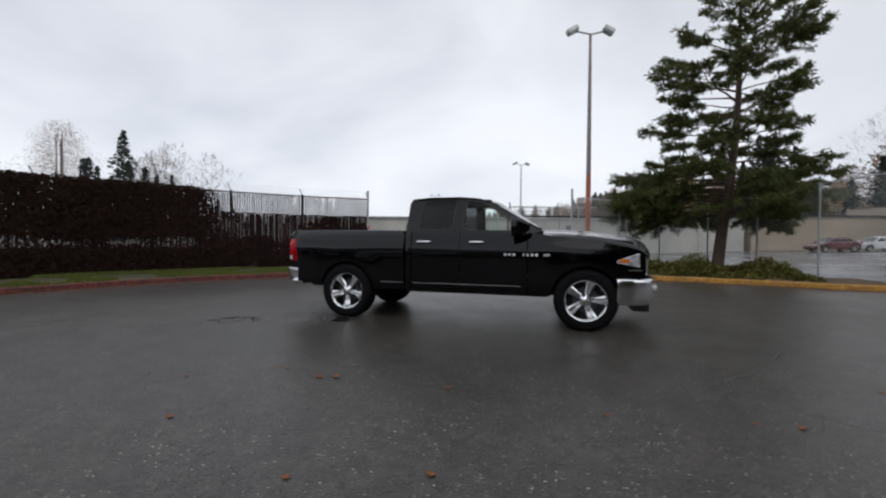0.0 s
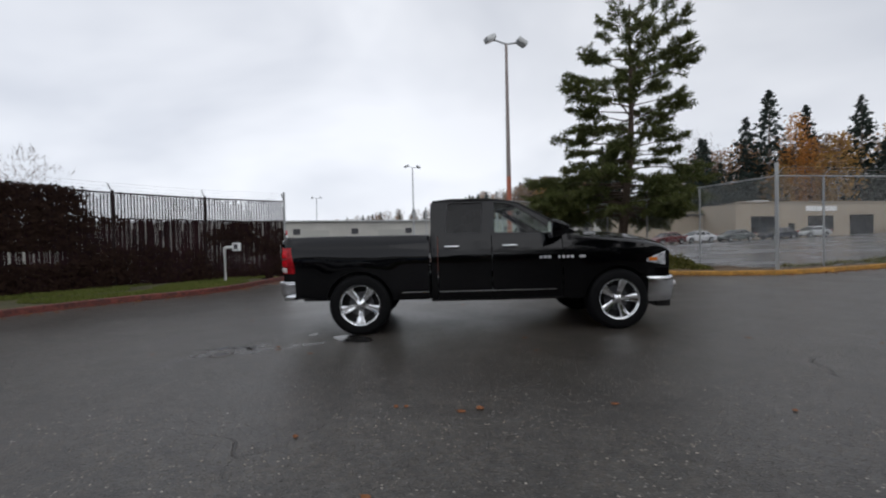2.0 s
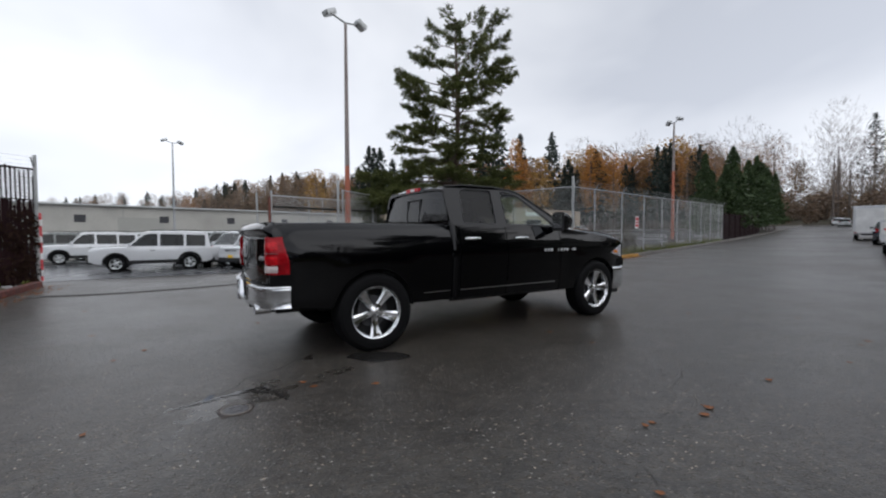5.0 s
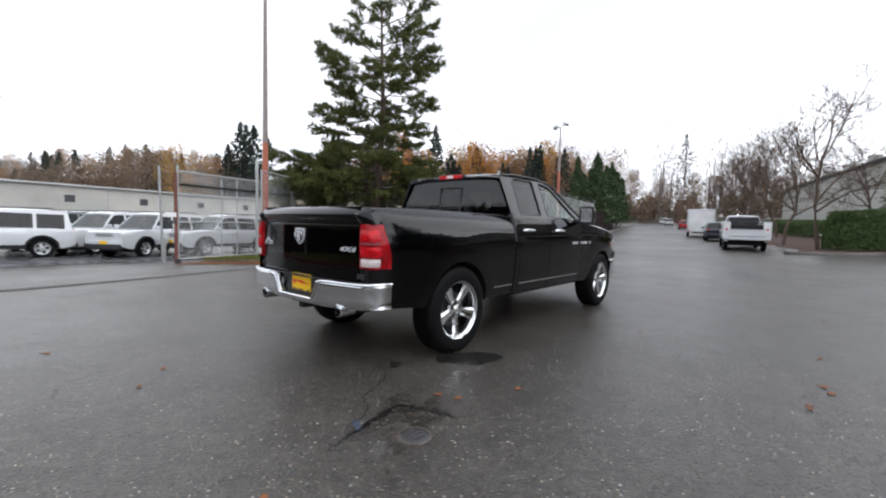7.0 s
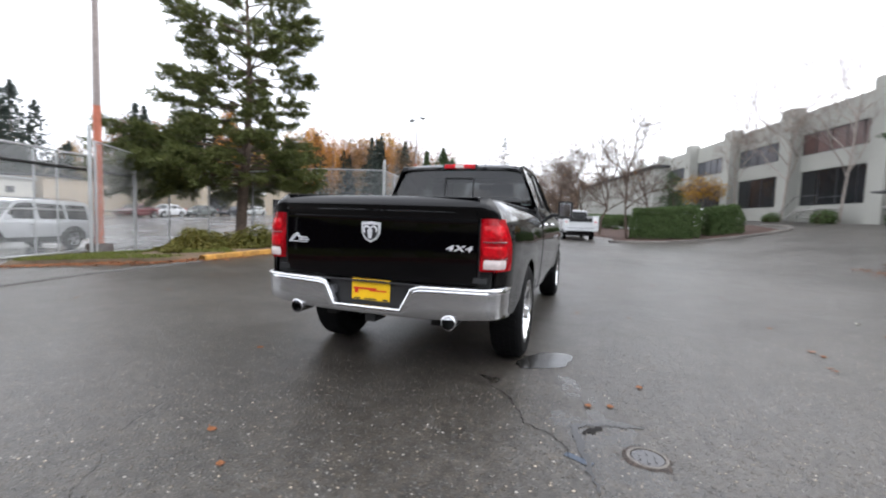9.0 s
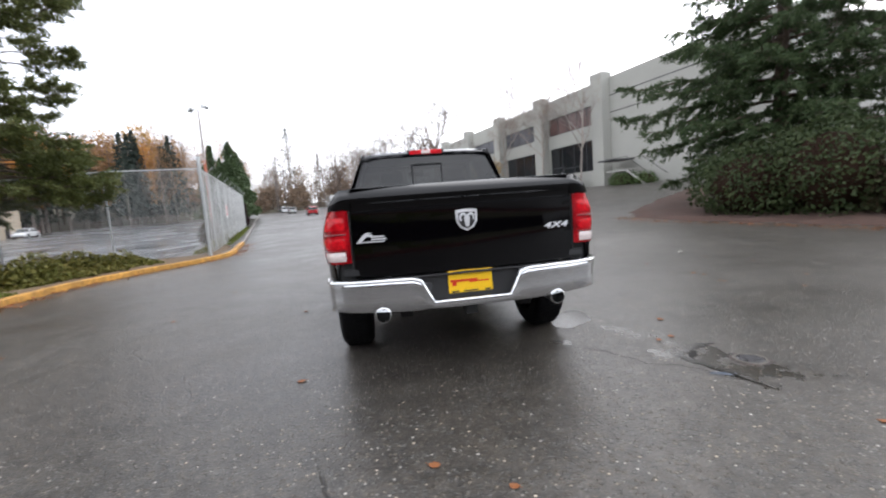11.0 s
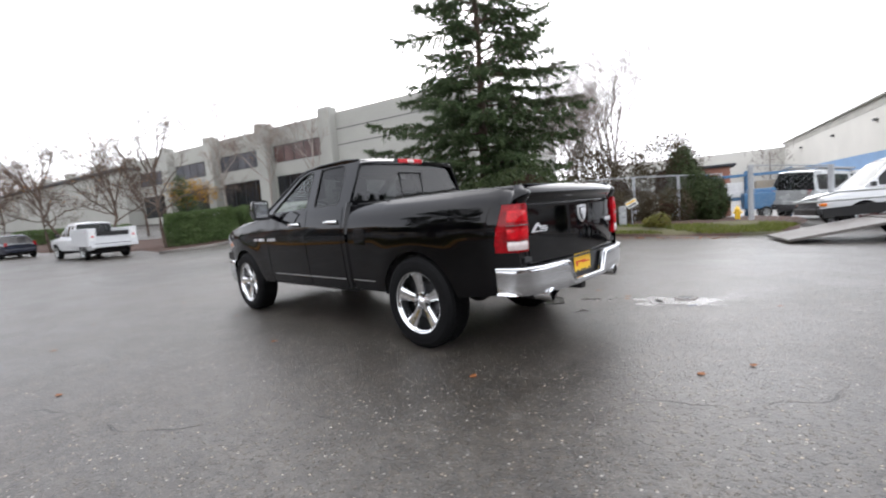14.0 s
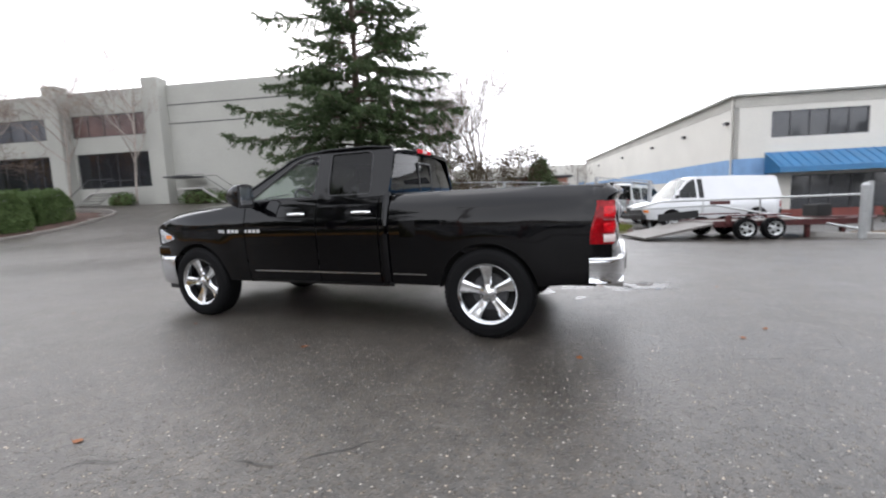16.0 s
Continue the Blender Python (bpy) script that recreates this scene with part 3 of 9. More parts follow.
def curve2(points, n=8):
    """A smooth line through points (Catmull-Rom)."""
    p = [points[0]] + list(points) + [points[-1]]
    out = []
    for i in range(1, len(p) - 2):
        for k in range(n):
            t = k / n
            out.append(tuple(0.5 * (2 * b + (c - a) * t + (2 * a - 5 * b + 4 * c - d) * t * t + (3 * b - 3 * c + d - a) * t ** 3)
                             for a, b, c, d in zip(p[i - 1], p[i], p[i + 1], p[i + 2])))
    return out + [tuple(points[-1])]


def build_ground():
    def axis(lo, hi):
        a = [0.0]
        while a[-1] < 60:
            a.append(a[-1] + 1.0 + a[-1] * 0.012)
        while a[-1] < 2600:
            a.append(a[-1] * 1.22)
        return [-q for q in reversed(a[1:])] + a

    xs, ys = axis(0, 1), axis(0, 1)
    rows = [[(x, y, land(x, y)) for y in ys] for x in xs]
    ob = part("ground", grid(rows), ASPHALT, smooth_on=True)
    tagged(ob, "wet dark asphalt yard and street with damp patches", "ground", kind="structure")


build_ground()


def build_lot():
    rows = []
    for i in range(121):
        x = -40.0 + i
        y0 = interp(x, [(-40, 14.5), (8.5, 13.4), (9.4, 13.0), (10.2, 9.6), (11.0, 8.5), (14, 8.8), (21, 11.0), (36, 15.0), (60, 21.4), (80, 26.5)])
        rows.append([(x, y0 + (58.0 - y0) * j / 44, land(x, y0 + (58.0 - y0) * j / 44) + 0.016) for j in range(45)])
    lot = part("pavement", grid(rows), LOT_PAVING, smooth_on=True)
    tagged(lot, "pale wet grey asphalt of the fenced lot", "pavement", kind="structure")


build_lot()

# ---------------------------------------------------------------- the black pickup
WHEEL_X, WHEEL_Z, ARCH = 1.785, 0.42, 0.462


def truck_y(x, z):
    """Half width of the body's side at a station and height."""
    y = interp(z, [(0.36, 0.910), (0.45, 0.940), (0.55, 0.962), (0.58, 0.972), (0.72, 0.984), (0.92, 0.997), (1.04, 1.001), (1.10, 0.998), (1.17, 0.980), (1.23, 0.964), (1.32, 0.945), (1.38, 0.915)])
    if x > 1.75:
        y *= 1 - 0.105 * ((x - 1.75) / 0.85) ** 2.2
    if x < -2.3:
        y -= 0.012 * smooth(-x, 2.3, 2.7)
    if x < -2.56:
        y -= 0.055 * ((-2.56 - x) / 0.25) ** 2
    for w in (-WHEEL_X, WHEEL_X):
        r = math.hypot(x - w, z - WHEEL_Z)
        y += 0.010 * smooth(0.78 - r, 0.0, 0.30)
    return y


def bed_y(x, z):
    """The bed's side: as the body, but its top leans in above the crease."""
    return truck_y(x, z) - 0.100 * min(1.0, max(0.0, (z - 1.19) / 0.18)) ** 2


def arch_z(x, low):
    for w in (-WHEEL_X, WHEEL_X):
        if abs(x - w) < ARCH:
            return max(low, WHEEL_Z + math.sqrt(ARCH ** 2 - (x - w) ** 2))
    return low


def side_panel(x0, x1, low, top, n=40, rows=16, yf=truck_y, inset=0.0):
    xs = set(np.linspace(x0, x1, n).tolist())
    for w in (-WHEEL_X, WHEEL_X):
        for a in np.linspace(0, math.pi, 26):
            x = w + ARCH * math.cos(a)
            if x0 < x < x1:
                xs.add(x)
                if a in (0, math.pi):
                    xs.add(x + (0.002 if a == 0 else -0.002))
    out = []
    for x in sorted(xs):
        zb, zt = arch_z(x, low(x) if callable(low) else low), top(x)
        zs = np.linspace(0, 1, rows)
        out.append([(x, yf(x, zb + (zt - zb) * k) - inset, zb + (zt - zb) * k) for k in zs])
    v, f = thick(out, lambda p: (0, -1, 0), 0.012)
    return v, [tuple(reversed(q)) for q in f]


def plate_with_holes(outer, holes, place, t=0.02):
    """A flat outline with holes in (x, z), set into space by place(x, z), t thick inwards."""
    bm = bmesh.new()
    edges = []
    for ring in (outer, *holes):
        vs = [bm.verts.new((x, z, 0)) for x, z in ring]
        edges += [bm.edges.new((vs[i], vs[(i + 1) % len(vs)])) for i in range(len(vs))]
    bmesh.ops.triangle_fill(bm, use_beauty=True, use_dissolve=False, edges=edges)
    bmesh.ops.subdivide_edges(bm, edges=bm.edges[:], cuts=1)
    bmesh.ops.recalc_face_normals(bm, faces=bm.faces[:])
    r = bmesh.ops.extrude_face_region(bm, geom=bm.faces[:])
    back = {g for g in r["geom"] if isinstance(g, bmesh.types.BMVert)}
    for v in bm.verts:
        p = Vector(place(v.co.x, v.co.y))
        if v in back:
            p.y -= math.copysign(t, p.y)
        v.co = p
    bmesh.ops.recalc_face_normals(bm, faces=bm.faces[:])
    return bm


def round_ring(ring, r=0.03, n=3):
    out = []
    k = len(ring)
    for i in range(k):
        a, b, c = Vector(ring[i - 1]), Vector(ring[i]), Vector(ring[(i + 1) % k])
        d1, d2 = (a - b), (c - b)
        q = min(r, d1.length * 0.4, d2.length * 0.4)
        p1, p2 = b + d1.normalized() * q, b + d2.normalized() * q
        for j in range(n + 1):
            t = j / n
            out.append(tuple((1 - t) ** 2 * p1 + 2 * t * (1 - t) * b + t * t * p2))
    return out


def build_wheel(name, parent, at, side, big=True):
    """An alloy wheel, its axis along y, face towards side * y."""
    R, W = (0.419, 0.275) if big else (0.36, 0.225)
    rim = R * 0.655
    s = side
    h = W / 2
    wheel = thing(name, "", "")
    wheel.parent = parent
    wheel.matrix_basis = at
    prof = [(rim - 0.012, -h * 0.86), (rim + 0.012, -h * 0.96), (rim + 0.05, -h), (R - 0.045, -h * 0.97), (R - 0.012, -h * 0.80), (R, -h * 0.55), (R, h * 0.55), (R - 0.012, h * 0.80),
            (R - 0.045, h * 0.97), (rim + 0.05, h), (rim + 0.012, h * 0.96), (rim - 0.012, h * 0.86)]
    v, f = revolve(prof, 48)
    # tread blocks
    tread = []
    for k in range(56):
        w = 2 * math.pi * k / 56
        for row, off in ((-0.075, 0.0), (-0.025, 0.5), (0.025, 0.0), (0.075, 0.5)):
            a = w + off * 2 * math.pi / 56
            m = Matrix.Rotation(-a, 4, "Y") @ Matrix.Translation((R + 0.001, row * W / 0.275, 0)) @ Matrix.Diagonal((0.006, 0.038 * W / 0.275, 0.032, 1))
            cube = [(x, y, z) for x in (-.5, .5) for y in (-.5, .5) for z in (-.5, .5)]
            tread.append(([m @ Vector(c) for c in cube], [(0, 1, 3, 2), (4, 6, 7, 5), (0, 4, 5, 1), (2, 3, 7, 6), (0, 2, 6, 4), (1, 5, 7, 3)]))
    part("tyre", merge((v, f), *tread), RUBBER, wheel, "black all-season tyre")
    lip = [(rim - 0.05, s * (-h + 0.02)), (rim - 0.028, s * (h * 0.1)), (rim - 0.022, s * (h * 0.70)), (rim - 0.016, s * (h * 0.84)), (rim + 0.004, s * (h * 0.93)), (rim + 0.006, s * (h * 0.86)), (rim - 0.01, s * (h * 0.7)), (rim - 0.02, s * (-h + 0.02))]
    part("rim", revolve(lip, 48), CHROME if big else SILVER_PAINT, wheel, "polished chrome rim" if big else "", smooth_on=True)
    back = revolve([(0.0, s * -0.02), (rim * 0.62, s * -0.02), (rim * 0.62, s * 0.01), (0.0, s * 0.01)], 32)
    part("brake_disc", back, STEEL_DARK, wheel)
    drum = revolve([(rim - 0.03, s * -0.05), (0.0, s * -0.055)], 32)
    part("backing_plate", drum, UNDER, wheel)
    face = h * 0.74
    for k in range(5):
        bm = bmesh.new()
        a = math.pi / 2 + 2 * math.pi * k / 5
        m = Matrix.Rotation(-a, 4, "Y")
        st = [(0.045, 0.040, face - 0.028), (0.10, 0.038, face - 0.018), (0.16, 0.045, face - 0.010), (rim - 0.05, 0.058, face + 0.004), (rim - 0.012, 0.070, face + 0.010)]
        rows = []
        for r, w, y in st:
            rows.append([m @ Vector((r, s * q, zz)) for q, zz in ((y - 0.05, -w * 0.9), (y - 0.016, -w), (y, -w * 0.62), (y - 0.003, 0.0), (y, w * 0.62), (y - 0.016, w), (y - 0.05, w * 0.9))])
        vv, ff = grid(rows)
        part("spoke", (vv, ff), CHROME if big else SILVER_PAINT, wheel)
    cap = revolve([(0.0, s * (face - 0.004)), (0.03, s * (face - 0.006)), (0.038, s * (face - 0.014)), (0.086, s * (face - 0.020)), (0.095, s * (face - 0.05))], 24)
    part("centre_cap", cap, CHROME if big else SILVER_PAINT, wheel, smooth_on=True)
    if big:
        for k in range(5):
            a = math.pi / 2 + 2 * math.pi * (k + 0.5) / 5
            c, q = 0.068 * math.cos(a), 0.068 * math.sin(a)
            # dark disc proud of the hub stands in for the shaded nut recess
            part("lug_well", cyl((c, s * (face - 0.04), q), (c, s * (face - 0.015), q), 0.021, segs=16), UNDER, wheel)
            part("lug_nut", cyl((c, s * (face - 0.04), q), (c, s * (face - 0.006), q), 0.0105, segs=6), CHROME, wheel)
    return wheel


def bars(name, rects, material, parent, at, depth=0.006):
    """Small raised rectangles (x, y, w, h) on a plane."""
    bm = bmesh.new()
    for x, y, w, h in rects:
        bm_box(bm, (x, y, depth / 2), (w, h, depth))
    return part(name, bm, material, parent, at=at)


def build_truck():
    truck = thing("pickup_truck", "black four-door pickup truck with chrome wheels and bumpers on wet asphalt", "pickup truck")
    belt = [(-0.80, 1.372), (-0.1, 1.362), (0.6, 1.345), (1.05, 1.325), (1.3, 1.285), (1.6, 1.245), (2.0, 1.195), (2.3, 1.145), (2.46, 1.10), (2.52, 1.06)]
    top = lambda x: interp(x, belt)  # noqa: E731
    sides = []

    def both(name, vf, material, label="", smooth_on=True, parent=truck):
        a = part(name, vf, material, parent, label, smooth_on=smooth_on)
        b = part(name, mirror_y(vf), material, parent, label, smooth_on=smooth_on)
        return a, b

    gap = 0.006
    both("front_fender", side_panel(1.01 + gap, 2.52, 0.45, top, 36), BLACK)
    front = both("front_door", side_panel(0.035 + gap, 1.01 - gap, 0.47, top, 22), BLACK)
    rear = both("rear_door", side_panel(-0.705 + gap, 0.035 - gap, 0.47, top, 18), BLACK)
    both("cab_corner", side_panel(-0.772, -0.705 - gap, 0.47, top, 4), BLACK)
    rail = lambda x: interp(x, [(-2.86, 1.346), (-2.2, 1.358), (-0.8, 1.350)])  # noqa: E731
    both("bed_side", side_panel(-2.836, -0.825, lambda x: interp(x, [(-2.87, 0.56), (-2.3, 0.50), (-1.2, 0.47), (-0.8, 0.47)]), rail, 56, yf=bed_y), BLACK)
    # sills, and chrome strips standing in for the sky's highlight on the rocker crease
    both("sill", thick([[(x, truck_y(x, 0.47) - 0.012 - (0.475 - z) * 0.8, z) for z in (0.435, 0.455, 0.475)] for x in np.linspace(-0.80, 1.27, 12)], lambda p: (0, -1, 0), 0.03), UNDER)
    both("sill_strip", thick([[(x, truck_y(x, 0.58) + 0.003, z) for z in (0.572, 0.582)] for x in np.linspace(-0.69, 0.92, 12)], lambda p: (0, -1, 0), 0.012), CHROME_SOFT, "thin chrome strip standing in for the rocker's sky highlight")
    both("bed_strip", thick([[(x, truck_y(x, 0.58) + 0.003, z) for z in (0.574, 0.582)] for x in np.linspace(-1.20, -0.84, 6)], lambda p: (0, -1, 0), 0.012), CHROME_SOFT)
    # wheel wells
    for w in (-WHEEL_X, WHEEL_X):
        rows = []
        for a in np.linspace(0.07, math.pi - (0.20 if w < 0 else 0.05), 22):
            x, z = w + (ARCH + 0.004) * math.cos(a), WHEEL_Z + (ARCH + 0.004) * math.sin(a)
            rows.append([(x, y, z) for y in (0.55, 0.75, 0.955 if w < 0 else 0.945)])
        both("wheel_well", thick(rows, lambda p: (0, 0, 0.01), 1.0), UNDER)
        flat = [(w + (ARCH + 0.02) * math.cos(a), WHEEL_Z + (ARCH + 0.02) * math.sin(a)) for a in np.linspace(0, math.pi, 20)]
        both("well_wall", ([(x, 0.55, z) for x, z in flat], [tuple(range(len(flat)))]), UNDER, smooth_on=False)
    # underbody, frame, axles
    part("underbody", box((0.0, 0, 0.56), (4.9, 1.05, 0.16), 0.02), UNDER, truck)
    part("cab_floor", box((0.25, 0, 0.52), (2.1, 1.78, 0.12), 0.02), UNDER, truck)
    for y in (-0.45, 0.45):
        part("frame_rail", box((-0.1, y, 0.50), (5.2, 0.09, 0.16), 0.01), UNDER, truck)
    for w in (-WHEEL_X, WHEEL_X):
        bm = cyl((w, -0.82, 0.40), (w, 0.82, 0.40), 0.05)
        bmesh.ops.create_uvsphere(bm, u_segments=14, v_segments=8, radius=0.15, matrix=Matrix.Translation((w, 0.1, 0.40)))
        part("axle", bm, UNDER, truck)
    part("spare_tyre", revolve([(0.18, -0.1), (0.36, -0.1), (0.38, 0.0), (0.36, 0.1), (0.18, 0.1)], 28, "z"), RUBBER, truck, at=pose(-2.3, 0, 0.55))
    # bed inside
    part("bed_floor", box((-1.83, 0, 0.80), (2.02, 1.70, 0.04)), PLASTIC, truck)
    part("bed_front_wall", box((-0.84, 0, 1.08), (0.03, 1.84, 0.53), 0.006), BLACK, truck)
    both("bed_inner_wall", thick([[(x, 0.785, z) for z in (0.80, 1.345)] for x in (-2.83, -0.84)], lambda p: (0, 1, 0), 0.012), PLASTIC, smooth_on=False)
    both("bed_rail_cap", thick([[(x, y, rail(x) + dz) for y, dz in ((0.780, 0.000), (0.795, 0.010), (0.815, 0.011), (0.830, 0.006), (0.838, -0.006))] for x in np.linspace(-2.80, -0.825, 14)], lambda p: (0, 0, -1), 0.02), PLASTIC, "black plastic rail cap")
    both("cab_corner_edge", tube([(-0.770, truck_y(-0.77, z) - 0.038, z) for z in np.linspace(0.50, 1.37, 12)], 0.042, 14), BLACK)
    # hood, fender tops, cowl
    zc = lambda x: interp(x, [(1.16, 1.392), (1.5, 1.385), (1.9, 1.358), (2.25, 1.312), (2.45, 1.268), (2.56, 1.225), (2.63, 1.175), (2.66, 1.13), (2.68, 1.085)])  # noqa: E731
    hood = []
    for x in np.linspace(1.16, 2.68, 22):
        wy = 0.86 - 0.16 * max(0, x - 1.9) ** 1.6
        row = []
        for k in np.linspace(-1, 1, 25):
            y = k * wy
            bulge = 0.028 * smooth(0.50 - abs(k), 0.0, 0.12)
            row.append((x - 0.10 * abs(k) ** 3 * smooth(x, 2.3, 2.7), y, zc(x) - 0.030 + bulge - 0.055 * abs(k) ** 4))
        hood.append(row)
    part("hood", thick(hood, lambda p: (0, 0, -1), 0.03), BLACK, truck, smooth_on=True)
    rows = []
    for x in np.linspace(1.02, 2.52, 20):
        wy = 0.862 - 0.16 * max(0, x - 1.9) ** 1.6
        y1, z1 = truck_y(x, top(x)), top(x)
        hz = zc(max(x, 1.16)) - 0.095
        rows.append([(x, wy - 0.03, hz - 0.012), (x, wy + 0.004, min(hz, z1 + 0.07)), (x, (wy + y1) / 2, (min(hz, z1 + 0.07) + z1) / 2 + 0.012), (x, y1 - 0.004, z1 + 0.008), (x, y1, z1)])
    both("fender_top", (lambda vf: (vf[0], [tuple(reversed(q)) for q in vf[1]]))(grid(rows)), BLACK)
    part("cowl", box((1.13, 0, 1.345), (0.16, 1.66, 0.03), 0.008, None), PLASTIC, truck)
    # grille, headlamps, front bumper
    part("nose", thick([[(2.60 - 0.16 * (abs(y) / 0.8) ** 2.2, y, z) for z in (0.70, 0.85, 1.0, 1.07)] for y in np.linspace(-0.86, 0.86, 17)], lambda p: (-1, 0, 0), 0.04), BLACK, truck, smooth_on=True)
    part("grille_insert", thick([[(2.62 - 0.1 * (abs(y) / 0.8) ** 2, y, z) for z in (0.77, 1.05)] for y in np.linspace(-0.42, 0.42, 9)], lambda p: (-1, 0, 0), 0.02), PLASTIC, truck)
    for pts in ([(-0.46, 0.76), (0.46, 0.76)], [(-0.52, 1.075), (0.52, 1.075)], [(-0.46, 0.76), (-0.52, 1.075)], [(0.46, 0.76), (0.52, 1.075)], [(0, 0.76), (0, 1.075)], [(-0.47, 0.91), (0.47, 0.91)]):
        path = [(2.64 - 0.1 * (abs(y) / 0.8) ** 2, y, z) for k in np.linspace(0, 1, 7) for y, z in [tuple(np.array(pts[0]) * (1 - k) + np.array(pts[1]) * k)]]
        part("grille_bar", tube(path, 0.022, 8), CHROME, truck, "chrome grille bar", smooth_on=True)
    lampf = lambda y: 2.635 - 0.13 * (abs(y) / 0.8) ** 2 - 0.34 * max(0, abs(y) - 0.72) ** 1.2  # noqa: E731
    rows = [[(lampf(y) - 0.03 * (z - 0.86), y, z) for z in np.linspace(0.855, 1.07 - 0.05 * (y > 0.8), 6)] for y in np.linspace(0.55, 0.835, 9)] + \
           [[(x - 0.03 * (z - 0.86), truck_y(x, z) + 0.006, z) for z in np.linspace(0.875 + 0.20 * (2.46 - x), 1.055 - 0.34 * (2.46 - x), 6)] for x in np.linspace(2.46, 2.19, 7)]
    lens = thick(rows, lambda p: (-1, 0, 0), 0.02)
    hl = both("headlamp", lens, HEAD_LAMP, "clear headlamp with bright bowl")
    rows = [[(x - 0.02 * (z - 0.9), truck_y(x, z) + 0.010, z) for z in (0.935, 0.958, 0.982)] for x in np.linspace(2.33, 2.22, 5)]
    a = thick(rows, lambda p: (-1, 0, 0), 0.015)
    part("side_marker", a, LAMP_AMBER, hl[0], "amber side marker", smooth_on=True)
    part("side_marker", mirror_y(a), LAMP_AMBER, hl[1], "amber side marker", smooth_on=True)
    # front bumper round the corners
    path = [(2.20, 0.965), (2.32, 0.955), (2.45, 0.925), (2.56, 0.86), (2.63, 0.74), (2.67, 0.55), (2.69, 0.25), (2.695, 0.0)]
    path = path + [(x, -y) for x, y in reversed(path[:-1])]
    prof = [(0.0, 0.725), (0.02, 0.715), (0.03, 0.70), (0.034, 0.66), (0.035, 0.56), (0.026, 0.47), (0.008, 0.40), (-0.02, 0.37)]
    rows = []
    for i, (x, y) in enumerate(path):
        a, b = Vector(path[max(i - 1, 0)]), Vector(path[min(i + 1, len(path) - 1)])
        nrm = Vector(((b - a).y, -(b - a).x)).normalized() * -1
        if nrm.x < 0 and abs(y) < 0.9:
            nrm = -nrm
        if abs(y) >= 0.9:
            nrm = Vector((0.3, math.copysign(1, y))).normalized()
        rows.append([(x + nrm.x * o, y + nrm.y * o, z) for o, z in prof])
    fb = part("front_bumper", thick(rows, lambda p: (-1, 0, 0), 0.03), CHROME_SOFT, truck, "chrome front bumper", smooth_on=True)
    part("bumper_valance", box((2.50, 0, 0.33), (0.22, 1.56, 0.12), 0.03), PLASTIC, truck)
    for s in (1, -1):
        part("fog_lamp", cyl((2.55, s * 0.74, 0.59), (2.685, s * 0.72, 0.59), 0.05, segs=16), LAMP_CLEAR, fb)
        part("bumper_end", box((2.30, s * 0.93, 0.79), (0.40, 0.05, 0.12), 0.02), BLACK, truck)
    part("tow_hook", tube([(2.5, 0.4, 0.38), (2.62, 0.4, 0.36), (2.64, 0.4, 0.40)], 0.018), STEEL_DARK, truck)

    # cab: side frames with window openings
    gy = lambda x, z: 0.925 - 0.42 * (z - 1.36) - 0.05 * max(0, x - 0.4)  # noqa: E731
    outer = [(-0.80, 1.34), (-0.80, 1.78), (-0.76, 1.835), (-0.5, 1.858), (0.0, 1.858), (0.28, 1.832), (0.46, 1.782), (1.22, 1.355), (1.06, 1.318), (0.3, 1.338)]
    fw = round_ring([(0.075, 1.365), (0.985, 1.352), (0.40, 1.745), (0.30, 1.783), (0.10, 1.806)], 0.035)
    rw = round_ring([(-0.60, 1.372), (-0.095, 1.368), (-0.055, 1.808), (-0.50, 1.808), (-0.565, 1.775)], 0.04)
    for s in (1, -1):
        part("cab_side_frame", plate_with_holes(outer, [fw, rw], lambda x, z: (x, s * gy(x, z), z), 0.035), BLACK, truck)
        for ring, door, glass in ((fw, front, GLASS_CLEAR), (rw, rear, GLASS_DARK)):
            n = len(ring)
            pane = ([(x, s * (gy(x, z) - 0.014), z) for x, z in ring], [tuple(range(n))[:: -s]])
            part("window", face_out(pane, (0, 0, 1.2)), glass, door[0 if s > 0 else 1], "tinted privacy glass" if glass is GLASS_DARK else "clear side glass")
            part("window_seal", tube([(x, s * (gy(x, z) - 0.004), z) for x, z in ring], 0.008, 6, True), PLASTIC, door[0 if s > 0 else 1])
        # gutter line along the roof
        part("roof_rail_strip", tube([(x, s * (gy(x, z) + 0.004), z) for x, z in ((-0.77, 1.83), (-0.5, 1.856), (0.0, 1.856), (0.28, 1.83), (0.46, 1.78), (0.85, 1.56), (1.20, 1.37))], 0.012, 6), BLACK, truck)
    roof = []
    for x in np.linspace(-0.80, 0.50, 18):
        zr = interp(x, [(-0.80, 1.825), (-0.74, 1.858), (-0.5, 1.884), (0.0, 1.885), (0.3, 1.858), (0.50, 1.792)])
        row = []
        for k in np.linspace(-1, 1, 21):
            e = interp(x, [(-0.8, 0.735), (0.2, 0.73), (0.5, 0.74)])
            row.append((x + 0.05 * (1 - k * k) * smooth(x, 0.2, 0.5), k * e, zr - 0.034 * abs(k) ** 5))
        roof.append(row)
    part("roof", thick(roof, lambda p: (0, 0, -1), 0.03), BLACK, truck, smooth_on=True)
    ws = []
    for k in np.linspace(0, 1, 9):
        zz = 1.368 + (1.822 - 1.368) * k
        row = []
        for q in np.linspace(-1, 1, 15):
            half = 0.845 + (0.695 - 0.845) * k
            row.append((1.225 + (0.515 - 1.225) * k - 0.11 * q * q * (1 - 0.4 * k), q * half, zz))
        ws.append(row)
    part("windshield", face_out(grid(ws), (0, 0, 1.2)), GLASS_CLEAR, truck, "clear windshield", smooth_on=True)
